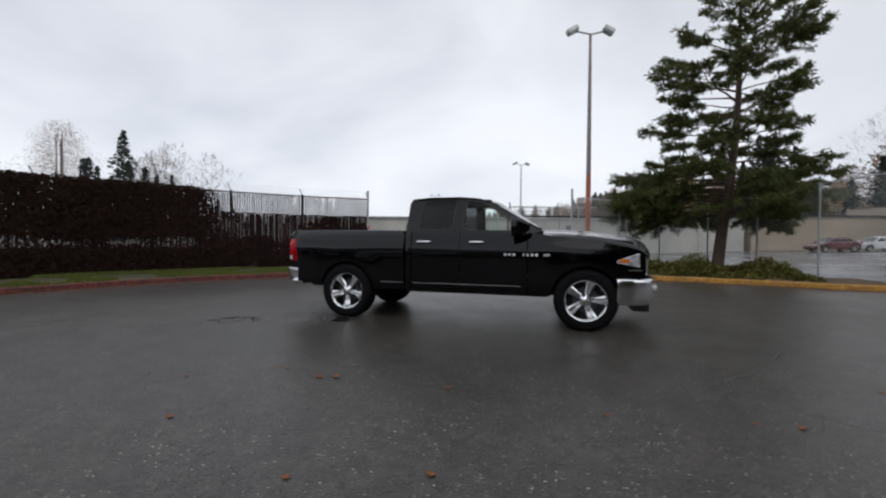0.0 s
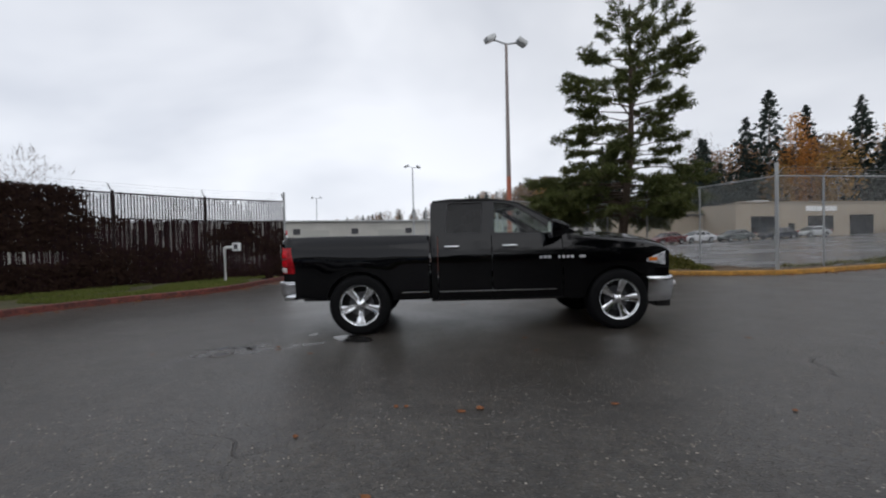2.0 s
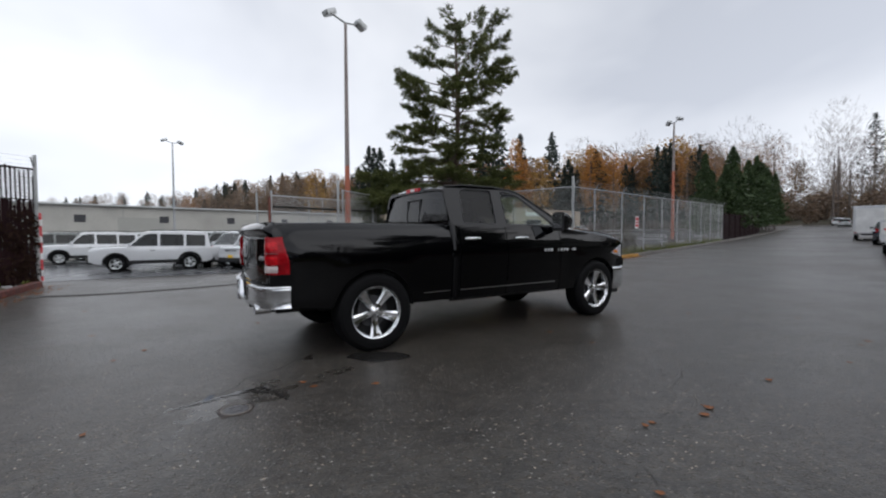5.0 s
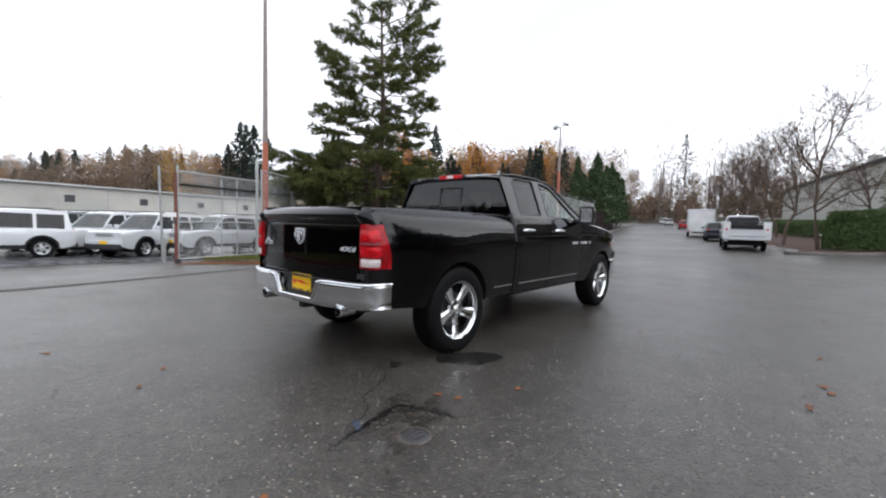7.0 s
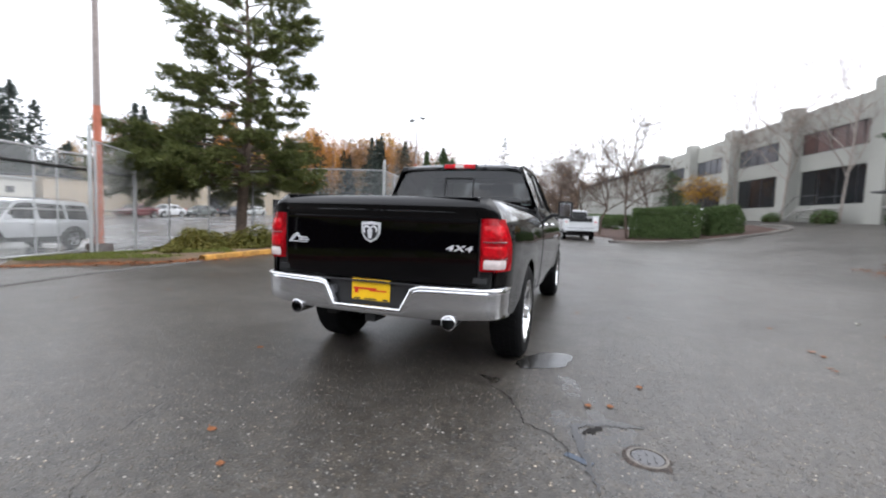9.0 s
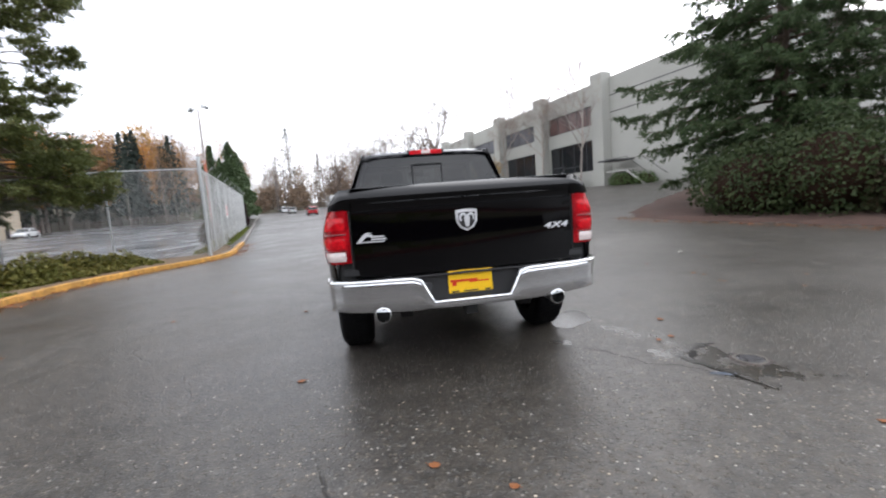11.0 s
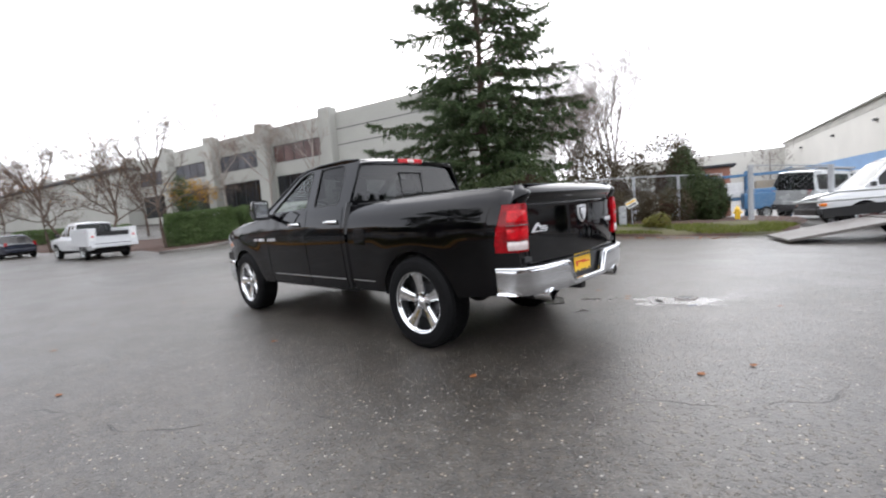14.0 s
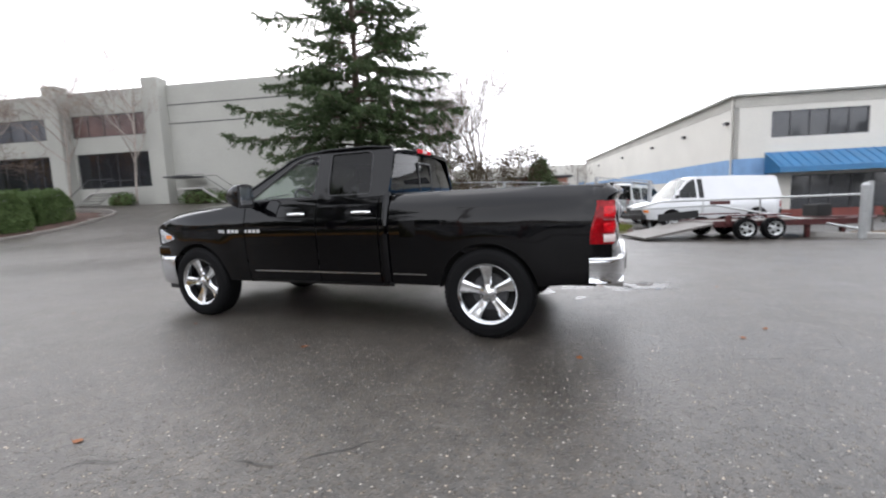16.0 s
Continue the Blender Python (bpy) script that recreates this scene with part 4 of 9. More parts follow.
    # rear window in its frame
    rear_in = round_ring([(-0.855, 1.390), (-0.690, 1.795), (0.690, 1.795), (0.855, 1.390)], 0.05)
    rear_out = [(-0.915, 1.34), (-0.715, 1.80), (-0.66, 1.836), (0.66, 1.836), (0.715, 1.80), (0.915, 1.34)]
    bm = plate_with_holes(rear_out, [rear_in], lambda y, z: (y, 1.0, z), 0.03)
    for v in bm.verts:
        v.co = Vector((-0.803 + (1.0 - v.co.y) + 0.10 * smooth(v.co.z, 1.4, 1.85) * 0.4 + 0.03 * abs(v.co.x) ** 3, v.co.x, v.co.z))
    part("rear_window_frame", bm, BLACK, truck)
    rg = [[(-0.8065 + 0.10 * smooth(z, 1.4, 1.85) * 0.4 + 0.03 * abs(y) ** 3, y, z) for y in np.linspace(-1, 1, 15) * (0.875 - (z - 1.375) * 0.40)] for z in np.linspace(1.375, 1.805, 7)]
    part("rear_window", face_out(grid(rg), (0, 0, 1.4)), GLASS_REAR, truck, "dark tinted rear window", smooth_on=True)
    for y in (-0.17, 0.17):
        part("slider_frame", tube([(-0.806, y, 1.39), (-0.790, y, 1.70)], 0.010, 6), PLASTIC, truck)
    part("slider_frame", tube([(-0.790, -0.17, 1.70), (-0.790, 0.17, 1.70)], 0.010, 6), PLASTIC, truck)
    part("cab_back", box((-0.79, 0, 1.0), (0.02, 1.80, 0.78)), BLACK, truck)
    bl = part("brake_light_housing", box((-0.772, 0, 1.832), (0.05, 0.42, 0.060), 0.008), PLASTIC, truck)
    part("brake_light", box((-0.80, 0, 1.834), (0.02, 0.37, 0.050), 0.008), LAMP_BRIGHT, bl, "red high brake light")
    part("brake_light_lens", box((-0.812, 0, 1.834), (0.006, 0.10, 0.034), 0.002), REVERSING, bl)
    # tailgate with the lip, and corner posts
    lipx = lambda z: interp(z, [(0.77, 0.0), (0.95, 0.006), (1.18, 0.004), (1.205, 0.008), (1.215, -0.004), (1.24, -0.002), (1.275, 0.034), (1.292, 0.044), (1.305, 0.042), (1.32, 0.032), (1.34, 0.010), (1.355, -0.014), (1.366, -0.04)])  # noqa: E731
    rows = []
    for y in np.linspace(-0.775, 0.775, 27):
        c = 1 - 0.25 * (abs(y) / 0.775) ** 4
        rows.append([(-2.836 - lipx(z) * c - 0.058 * (1 - (y / 0.775) ** 2), y, z) for z in (0.762, 0.80, 0.85, 0.95, 1.05, 1.18, 1.205, 1.215, 1.24, 1.26, 1.275, 1.285, 1.292, 1.299, 1.305, 1.312, 1.32, 1.33, 1.34, 1.348, 1.355, 1.361, 1.366)])
    gate = part("tailgate", thick(rows, lambda p: (1, 0, 0), 0.05), BLACK, truck, "black tailgate with moulded lip", smooth_on=True)
    for s in (1, -1):
        part("corner_post", box((-2.79, s * 0.826, 0.98), (0.045, 0.11, 0.50), 0.012), UNDER, truck)
        rows = []
        for z in np.linspace(1.224, 1.362, 13):
            lean = 0.100 * min(1.0, max(0.0, (z - 1.19) / 0.18)) ** 2
            lip = 0.035 * smooth(z, 1.22, 1.29) - 0.075 * smooth(z, 1.30, 1.37)
            rows.append([(x - lip * back, s * (y - lean * out), z) for x, y, back, out in ((-2.838, 0.775, 1.0, 0.3), (-2.846, 0.81, 1.0, 0.5), (-2.846, 0.85, 1.0, 0.75), (-2.838, 0.886, 0.8, 1.0), (-2.824, 0.912, 0.6, 1.0), (-2.80, 0.932, 0.3, 1.0), (-2.76, truck_y(-2.76, z) + 0.003, 0.1, 1.0), (-2.70, truck_y(-2.70, z) + 0.002, 0.0, 1.0))])
        part("bed_corner", thick(rows, lambda p: (0.7, -0.5 * s, 0), 0.02), BLACK, truck, smooth_on=True)
    part("tailgate_top", box((-2.815, 0, 1.360), (0.07, 1.54, 0.012), 0.004), BLACK, gate)
    back = Matrix(((0, 0, -1, -2.896), (-1, 0, 0, 0), (0, 1, 0, 0), (0, 0, 0, 1)))  # badge plane: x to the right as seen from behind, y up
    shield = [(-0.075, 0.07), (0.0, 0.076), (0.075, 0.07), (0.072, -0.01), (0.045, -0.052), (0.0, -0.075), (-0.045, -0.052), (-0.072, -0.01)]
    em = part("shield_emblem", prism(shield, 0.014, back @ Matrix.Translation((0, 1.10, 0))), EMBLEM, gate, "chrome shield emblem")
    inner = [(x * 0.78, y * 0.76) for x, y in shield]
    part("emblem_field", prism(inner, 0.006, back @ Matrix.Translation((0, 1.098, 0.0135))), PLASTIC, em)
    for s in (1, -1):
        ring = [(0.026 * s + 0.022 * math.cos(a), 0.016 + 0.026 * math.sin(a), 0.012 * math.sin(a * 0.5)) for a in np.linspace(-0.6, 4.0, 12)]
        vf = tube(ring, 0.008, 6)
        part("emblem_curl", ([back @ Matrix.Translation((0, 1.10, 0.018)) @ Vector(p) for p in vf[0]], vf[1]), EMBLEM, em, smooth_on=True)
    vf = prism([(-0.02, 0.02), (0.02, 0.02), (0.012, -0.045), (-0.012, -0.045)], 0.012, back @ Matrix.Translation((0, 1.10, 0.018)))
    part("emblem_centre", vf, EMBLEM, em)
    txt = bpy.data.curves.new("four_by_four_badge", "FONT")
    txt.body, txt.size, txt.extrude, txt.shear, txt.offset = "4X4", 0.085, 0.004, 0.25, 0.002
    txt.space_character = 1.12
    tob = new("text_maker", txt)
    me = bpy.data.meshes.new_from_object(tob.evaluated_get(bpy.context.evaluated_depsgraph_get()))
    bpy.data.objects.remove(tob)
    me.materials.clear()
    part("four_by_four_badge", me, EMBLEM, gate, "chrome 4X4 lettering", at=back @ Matrix.Translation((0.560, 0.995, -0.024)) @ Matrix.Rotation(radians(7), 4, "Y") @ Matrix.Diagonal((1.15, 0.66, 1, 1)))
    bars("trim_badge", [(-0.655 + 0.045, 1.035, 0.09, 0.010), (-0.60, 1.018, 0.10, 0.010), (-0.655, 1.002, 0.19, 0.007), (-0.665, 1.045, 0.05, 0.012)], EMBLEM, gate, back @ Matrix.Translation((-0.655, 0, -0.036)) @ Matrix.Rotation(radians(-7), 4, "Y") @ Matrix.Translation((0.655, 0, 0)))
    vf = prism([(-0.75, 0.995), (-0.725, 1.0), (-0.69, 1.03), (-0.67, 1.052), (-0.645, 1.058), (-0.668, 1.068), (-0.70, 1.055), (-0.725, 1.03)], 0.008, back @ Matrix.Translation((-0.655, 0, -0.036)) @ Matrix.Rotation(radians(-7), 4, "Y") @ Matrix.Translation((0.655, 0, 0)))
    part("trim_badge", vf, EMBLEM, gate)
    # tail lamps wrapping the corners
    for s in (1, -1):
        def lamp(z0, z1, mat_, name, parent, proud=0.0, y0=0.808, x1=-2.675, label=""):
            rows = []
            for z in np.linspace(z0, z1, 9):
                xe = x1 - 0.055 * smooth(z, 0.9, 1.22)
                path = [(-2.855, y0), (-2.860, 0.835), (-2.856, 0.875), (-2.850, truck_y(-2.836, z) - 0.012)] + [(x, truck_y(x, z) + 0.009) for x in (-2.836, -2.81, -2.77, (-2.77 + xe) / 2, xe)]
                bulge = 0.006 * math.sin(math.pi * (z - z0) / (z1 - z0)) + proud
                rows.append([(x - bulge * (0.9 if j < 4 else 0.3), s * (y + bulge * (0.1 if j < 4 else 0.9)), z) for j, (x, y) in enumerate(path)])
            vf = thick(rows, lambda p: (0.7, -0.5 * s, 0), 0.03)
            return part(name, vf, mat_, parent, label, smooth_on=True)
        tl = lamp(0.868, 1.222, LAMP_RED, "tail_lamp", truck, label="red tail lamp")
        lamp(0.884, 0.946, REVERSING, "reversing_lens", tl, 0.004, 0.826, -2.815, "clear reversing lens")
        lamp(0.962, 1.052, LAMP_BRIGHT, "stop_lens", tl, 0.003, 0.820, -2.80, "bright red lower lens")
        lamp(1.082, 1.176, LAMP_BRIGHT, "turn_lens", tl, 0.003, 0.820, -2.79, "bright red upper lens")
        lamp(1.058, 1.072, LAMP_DEEP, "lens_divider", tl, 0.004, 0.815, -2.74)
        lamp(0.950, 0.957, LAMP_DEEP, "lens_divider", tl, 0.004, 0.815, -2.74)
    # rear bumper
    half = [(-2.66, 0.960), (-2.72, 0.957), (-2.78, 0.945), (-2.85, 0.905), (-2.892, 0.83), (-2.910, 0.72), (-2.924, 0.55), (-2.932, 0.40), (-2.934, 0.345), (-2.935, 0.30), (-2.936, 0.265), (-2.938, 0.13), (-2.938, 0.0)]
    path = half + [(x, -y) for x, y in reversed(half[:-1])]
    rows = []
    for x, y in path:
        ay = abs(y)
        zt = interp(ay, [(0.0, 0.572), (0.268, 0.572), (0.35, 0.735), (0.41, 0.745), (1.0, 0.752)])
        zb = interp(ay, [(0.0, 0.508), (0.45, 0.512), (0.75, 0.53), (1.0, 0.55)])
        row = []
        for k, o in ((0.0, 0.0), (0.10, 0.018), (0.22, 0.018), (0.30, 0.012), (0.6, 0.014), (0.85, 0.006), (1.0, -0.02)):
            z = zt + (zb - zt) * k
            row.append((x - (o if ay < 0.92 else o * 0.1), y + math.copysign(o if ay > 0.88 else o * 0.2, y) if y else 0, z))
        rows.append(row)
    rb = part("rear_bumper", thick(rows, lambda p: (1 if abs(p[1]) < 0.95 else 0.2, -0.6 * p[1], 0), 0.03), CHROME_SOFT, truck, "chrome rear step bumper with low centre", smooth_on=True)
    ridge = tube([(x - (0.020 if abs(y) < 0.95 else 0.0), y + (math.copysign(0.018, y) if abs(y) > 0.9 else 0), interp(abs(y), [(0.0, 0.566), (0.268, 0.566), (0.35, 0.728), (0.41, 0.738), (1.0, 0.745)])) for x, y in path], 0.009, 6)
    part("bumper_edge", ridge, CHROME, rb, smooth_on=True)
    part("step_pad", box((-2.855, 0, 0.742), (0.12, 1.70, 0.012), 0.004), PLASTIC, rb)
    part("step_recess", box((-2.865, 0, 0.645), (0.04, 0.78, 0.19), 0.01), PLASTIC, rb)
    part("socket", cyl((-2.885, 0.30, 0.665), (-2.906, 0.30, 0.665), 0.032, segs=14), STEEL_DARK, rb)
    plate = part("registration_plate", box((-2.888, 0, 0.678), (0.008, 0.31, 0.155), 0.003), PLATE_YELLOW, rb, "yellow dealer plate with red bars of print")
    pm = back @ Matrix.Translation((0, 0, -0.0035))
    for bar in ((-0.045, 0.685, 0.19, 0.016), (0.06, 0.673, 0.14, 0.010), (-0.115, 0.665, 0.03, 0.03)):
        bars("plate_print", [bar], PLATE_RED, plate, pm, 0.002)
    for bar in ((0.0, 0.747, 0.24, 0.007), (-0.11, 0.610, 0.05, 0.012), (0.0, 0.610, 0.10, 0.010), (0.12, 0.610, 0.04, 0.012)):
        bars("plate_edge", [bar], PLASTIC, plate, pm, 0.002)
    part("hitch_receiver", box((-2.80, 0, 0.485), (0.18, 0.085, 0.085), 0.01), UNDER, truck)
    part("hitch_bar", box((-2.70, 0, 0.50), (0.07, 1.1, 0.07), 0.01), UNDER, truck)
    for s in (1, -1):
        tip = revolve([(0.047, 0.0), (0.053, 0.004), (0.054, 0.014), (0.051, 0.15), (0.045, 0.15), (0.045, 0.0)], 24)
        part("exhaust_tip", tip, CHROME, truck, "chrome exhaust tip", at=pose(-2.930, s * 0.615, 0.507, 0, 0, -90), smooth_on=True)
        part("exhaust_inside", cyl((-2.81, s * 0.615, 0.507), (-2.74, s * 0.615, 0.507), 0.045, segs=16), UNDER, truck)
        part("exhaust_pipe", tube([(-2.78, s * 0.615, 0.507), (-2.5, s * 0.6, 0.5), (-2.3, s * 0.5, 0.55)], 0.035), STEEL_DARK, truck)
    # door handles, badges, fuel door, mirrors, antenna
    for i, s in enumerate((1, -1)):
        for door, x in ((front[i], 0.285), (rear[i], -0.515)):
            y = truck_y(x, 1.185)
            part("door_handle", tube([(x - 0.105, s * (y + 0.004), 1.186), (x - 0.085, s * (y + 0.034), 1.188), (x + 0.085, s * (y + 0.034), 1.190), (x + 0.105, s * (y + 0.004), 1.190)], [0.014, 0.017, 0.017, 0.014], 10), CHROME, door, "chrome door handle", smooth_on=True)
            part("handle_cup", box((x, s * (y - 0.002), 1.187), (0.21, 0.012, 0.052), 0.004), PLASTIC, door)
        y = truck_y(0.9, 1.02)
        m = Matrix(((s * -1, 0, 0, 0.0), (0, 0, s, s * (y - 0.004)), (0, 1, 0, 0), (0, 0, 0, 1)))
        word = [(0.045 * k + (0.06 if k > 2 else 0), w) for k, w in enumerate((0.034, 0.036, 0.040, 0.020, 0.034, 0.034, 0.034))]
        x0 = -1.255 if s > 0 else 0.685
        for dx, w in word:
            bars("door_badge", [(x0 + dx * 1.30 + 0.02, 1.02, w * 1.15, 0.036)], EMBLEM, front[i], m, 0.008)
        sx = (-1.40 if s > 0 else 1.225) + 0.03
        for bz in (1.030, 1.012):
            bars("fender_badge", [(sx + 0.02, bz, 0.085, 0.010)], EMBLEM, front[i], m, 0.008)
        part("mirror_arm", box((0.93, s * 1.0, 1.325), (0.10, 0.20, 0.05), 0.015), PLASTIC, front[i])
        rows = []
        for k in np.linspace(0, 1, 7):
            x = 1.05 - 0.24 * k
            sc = math.sin(math.pi * (0.12 + 0.40 * k))
            rows.append([(x, s * (1.125 + 0.105 * sc * cx), 1.405 + 0.128 * sc * cz) for cx, cz in [(math.copysign(abs(math.cos(a)) ** 0.5, math.cos(a)), math.copysign(abs(math.sin(a)) ** 0.5, math.sin(a))) for a in np.linspace(0, 2 * math.pi, 21)]])
        mir = part("mirror_housing", grid(rows), BLACK, front[i], "large black door mirror", smooth_on=True)
        part("mirror_glass", box((0.802, s * 1.125, 1.405), (0.008, 0.155, 0.185), 0.003), CHROME, mir)
        part("mirror_bezel", box((0.810, s * 1.125, 1.40), (0.010, 0.200, 0.240), 0.004), PLASTIC, mir)
    part("fuel_door", box((-1.02, truck_y(-1.02, 1.02) + 0.001, 1.02), (0.17, 0.006, 0.16), 0.003), BLACK, truck)
    part("antenna", tube([(1.45, -0.88, 1.27), (1.40, -0.88, 1.75)], 0.003, 5), STEEL_DARK, truck)
    for s in (1, -1):
        part("wiper", tube([(1.20, s * 0.45, 1.385), (1.13, s * 0.1, 1.43)], 0.008, 5), PLASTIC, truck)
    # cabin inside
    part("dashboard", box((0.93, 0, 1.20), (0.40, 1.56, 0.26), 0.06), PLASTIC, truck)
    for y in (-0.40, 0.40):
        seat = part("seat", box((0.12, y, 0.92), (0.52, 0.52, 0.20), 0.06), SEAT_GREY, truck, "grey cloth front seat")
        part("backrest", box((-0.16, y, 1.24), (0.16, 0.52, 0.60), 0.06, pose(0, 0, 0, 0, -8, 0)), SEAT_GREY, seat)
        part("headrest", box((-0.235, y, 1.60), (0.10, 0.28, 0.17), 0.04), SEAT_GREY, seat)
    part("rear_bench", box((-0.50, 0, 1.05), (0.22, 1.40, 0.55), 0.06), SEAT_GREY, truck)
    wheel = tube([(0.60 + 0.065 * math.sin(a), 0.40 + 0.185 * math.cos(a), 1.315 + 0.165 * math.sin(a)) for a in np.linspace(0, 2 * math.pi, 25)[:-1]], 0.016, 8, True)
    sw = part("steering_wheel", wheel, PLASTIC, truck, smooth_on=True)
    part("steering_hub", box((0.61, 0.40, 1.31), (0.06, 0.20, 0.07), 0.02), PLASTIC, sw)
    part("steering_column", tube([(0.62, 0.40, 1.30), (0.85, 0.40, 1.20)], 0.035), PLASTIC, truck)
    part("inside_mirror", box((0.60, 0.0, 1.70), (0.03, 0.24, 0.07), 0.012), PLASTIC, truck)
    part("headliner", box((-0.12, 0, 1.815), (1.1, 1.38, 0.02)), SEAT_GREY, truck)
    for x in (-WHEEL_X, WHEEL_X):
        for s in (1, -1):
            turn = {(-1, -1): 36, (1, -1): 16, (-1, 1): 4, (1, 1): 20}[(1 if x > 0 else -1, s)]
            build_wheel("wheel", truck, pose(x, s * 0.862, WHEEL_Z - 0.003, 0, turn, 0), s)
    return truck


build_truck()

# ---------------------------------------------------------------- parked vehicles
def build_vehicle(name, label, category, at, paint, kind, group="", plate=None):
    """A parked car. kind gives its profile: length, width, beltline, cabin, wheels. x forward, origin on the ground amidships."""
    K = {
        "suv": dict(L=4.45, W=0.88, wb=1.32, R=0.345, low=0.34, belt=[(-2.2, 0.98), (-0.6, 1.02), (0.85, 1.03), (1.35, 1.03), (2.12, 0.99), (2.2, 0.92)], cab=[(-2.14, 1.02), (-2.03, 1.62), (0.20, 1.68), (0.42, 1.61), (0.92, 1.03)], split=[-1.98, -1.15, -0.18, 0.86]),
        "sedan": dict(L=4.6, W=0.88, wb=1.36, R=0.32, low=0.28, belt=[(-2.28, 0.86), (-1.6, 0.94), (0.8, 0.92), (1.2, 0.90), (2.0, 0.78), (2.28, 0.62)], cab=[(-1.75, 0.94), (-1.0, 1.38), (0.1, 1.44), (0.35, 1.38), (1.05, 0.92)], split=[-1.5, -0.75, 0.0, 0.95]),
        "pickup": dict(L=5.7, W=0.97, wb=1.75, R=0.39, low=0.46, belt=[(-2.82, 1.12), (-0.7, 1.12), (1.1, 1.14), (1.5, 1.12), (2.6, 1.02), (2.82, 0.86)], cab=[(-0.72, 1.12), (-0.66, 1.78), (0.35, 1.84), (0.55, 1.76), (1.15, 1.14)], split=[-0.55, -0.05, 0.45, 1.02]),
        "van": dict(L=5.6, W=0.99, wb=1.72, R=0.37, low=0.40, belt=[(-2.78, 1.12), (1.2, 1.20), (1.70, 1.22), (2.35, 1.10), (2.68, 0.98), (2.78, 0.84)], cab=[(-2.76, 1.12), (-2.68, 2.02), (0.70, 2.08), (0.92, 2.00), (1.68, 1.22)], split=[-2.5, 0.32, 0.62, 1.40]),
    }[kind]
    car = thing(name, label, category, at, group)
    W, wb, R, low, belt = K["W"], K["wb"], K["R"], K["low"], K["belt"]
    half = K["L"] / 2
    arch = R + 0.07

    def yy(x, z):
        y = W * interp(z, [(low, 0.93), (low + 0.2, 0.985), (0.75, 1.0), (0.95, 0.985), (1.15, 0.93)])
        e = half - abs(x)
        return y * (1 - (0.10 if kind == "suv" else 0.20) * smooth(0.45 - e, 0.0, 0.45) ** 1.5)

    xs = sorted(set(np.linspace(-half, half, 34).tolist()) | {s * wb + arch * math.cos(a) for s in (1, -1) for a in np.linspace(0, math.pi, 15)})
    rows = []
    for x in xs:
        zb = low
        for w in (-wb, wb):
            if abs(x - w) < arch:
                zb = max(low, R + math.sqrt(max(0, arch ** 2 - (x - w) ** 2)))
        zb += 0.10 * smooth(0.25 - (half - abs(x)), 0, 0.25)
        zt = interp(x, belt)
        zb = min(zb, zt - 0.05)
        side = [(x, yy(x, zb + (zt - zb) * k), zb + (zt - zb) * k) for k in (0, 0.15, 0.35, 0.55, 0.75, 0.92)]
        y1 = side[-1][1]
        top = [(x, y1 * q, zt + 0.03 * (1 - q * q)) for q in (0.93, 0.6, 0.2)]
        row = side + top
        rows.append(row + [(p[0], -p[1], p[2]) for p in reversed(row)])
    v, f = grid(rows)
    n = len(rows[0])
    f = list(f) + [tuple(range(n)), tuple(range((len(rows) - 1) * n, len(rows) * n))[::-1]]
    f = [tuple(reversed(q)) for q in f]
    body = part("body", (v, f), paint, car, smooth_on=True)
    part("underbody", box((0, 0, low + 0.1), (half * 1.8, W * 1.3, 0.2)), UNDER, car)
    for w in (-wb, wb):
        part("wheel_well", box((w, 0, R + 0.12), (arch * 1.9, W * 1.55, 0.5)), UNDER, car)
    # cabin: roof, pillars and panes
    c = K["cab"]
    gy = lambda z: W * 0.93 - (z - c[0][1]) * 0.30  # noqa: E731
    zt = c[2][1]
    roof = [[(x + 0.04 * (1 - k * k), k * gy(z) * 1.0, z + 0.035 * (1 - k * k)) for k in np.linspace(-1, 1, 9)] for x, z in (c[1], (c[1][0] + 0.1, c[1][1] + 0.04), ((c[1][0] + c[2][0]) / 2, zt + 0.01), c[2], c[3])]
    part("roof", thick(roof, lambda p: (0, 0, -1), 0.05), paint, car, smooth_on=True)
    for s in (1, -1):
        sp = K["split"]
        ztop = lambda x: interp(x, [(c[0][0], c[0][1]), (c[1][0], c[1][1] - 0.03), (c[2][0], c[2][1] - 0.03), (c[3][0], c[3][1] - 0.03), (c[4][0], c[4][1])])  # noqa: E731
        zb0 = lambda x: interp(x, belt) - 0.01  # noqa: E731
        outer = [(c[0][0], zb0(c[0][0])), (c[1][0], c[1][1]), ((c[1][0] + c[2][0]) / 2, zt + 0.01), (c[2][0], zt), (c[3][0], c[3][1]), (c[4][0] + 0.05, zb0(c[4][0]))]
        holes = []
        for a, b in zip(sp, sp[1:]):
            a, b = a + 0.045, b - 0.045
            if kind == "van" and b < 0.4:
                continue
            if b - a < 0.2:
                continue
            ring = [(a, zb0(a) + 0.05), (b, zb0(b) + 0.05)]
            ring += [(x, max(ztop(x) - 0.06, zb0(x) + 0.07)) for x in np.linspace(b, a, 5)]
            holes.append(round_ring(ring, 0.03, 2))
        part("cabin_side", plate_with_holes(outer, holes, lambda x, z: (x, s * gy(z), z), 0.03), paint, car)
        for ring in holes:
            part("side_window", face_out(([(x, s * (gy(z) - 0.012), z) for x, z in ring], [tuple(range(len(ring)))]), (0, 0, 1)), GLASS_CAR, car)
        part("door_handle", box((0.05, s * (yy(0, 0.9) + 0.015), 0.88), (0.18, 0.03, 0.03), 0.01), PLASTIC if kind != "pickup" else paint, body)
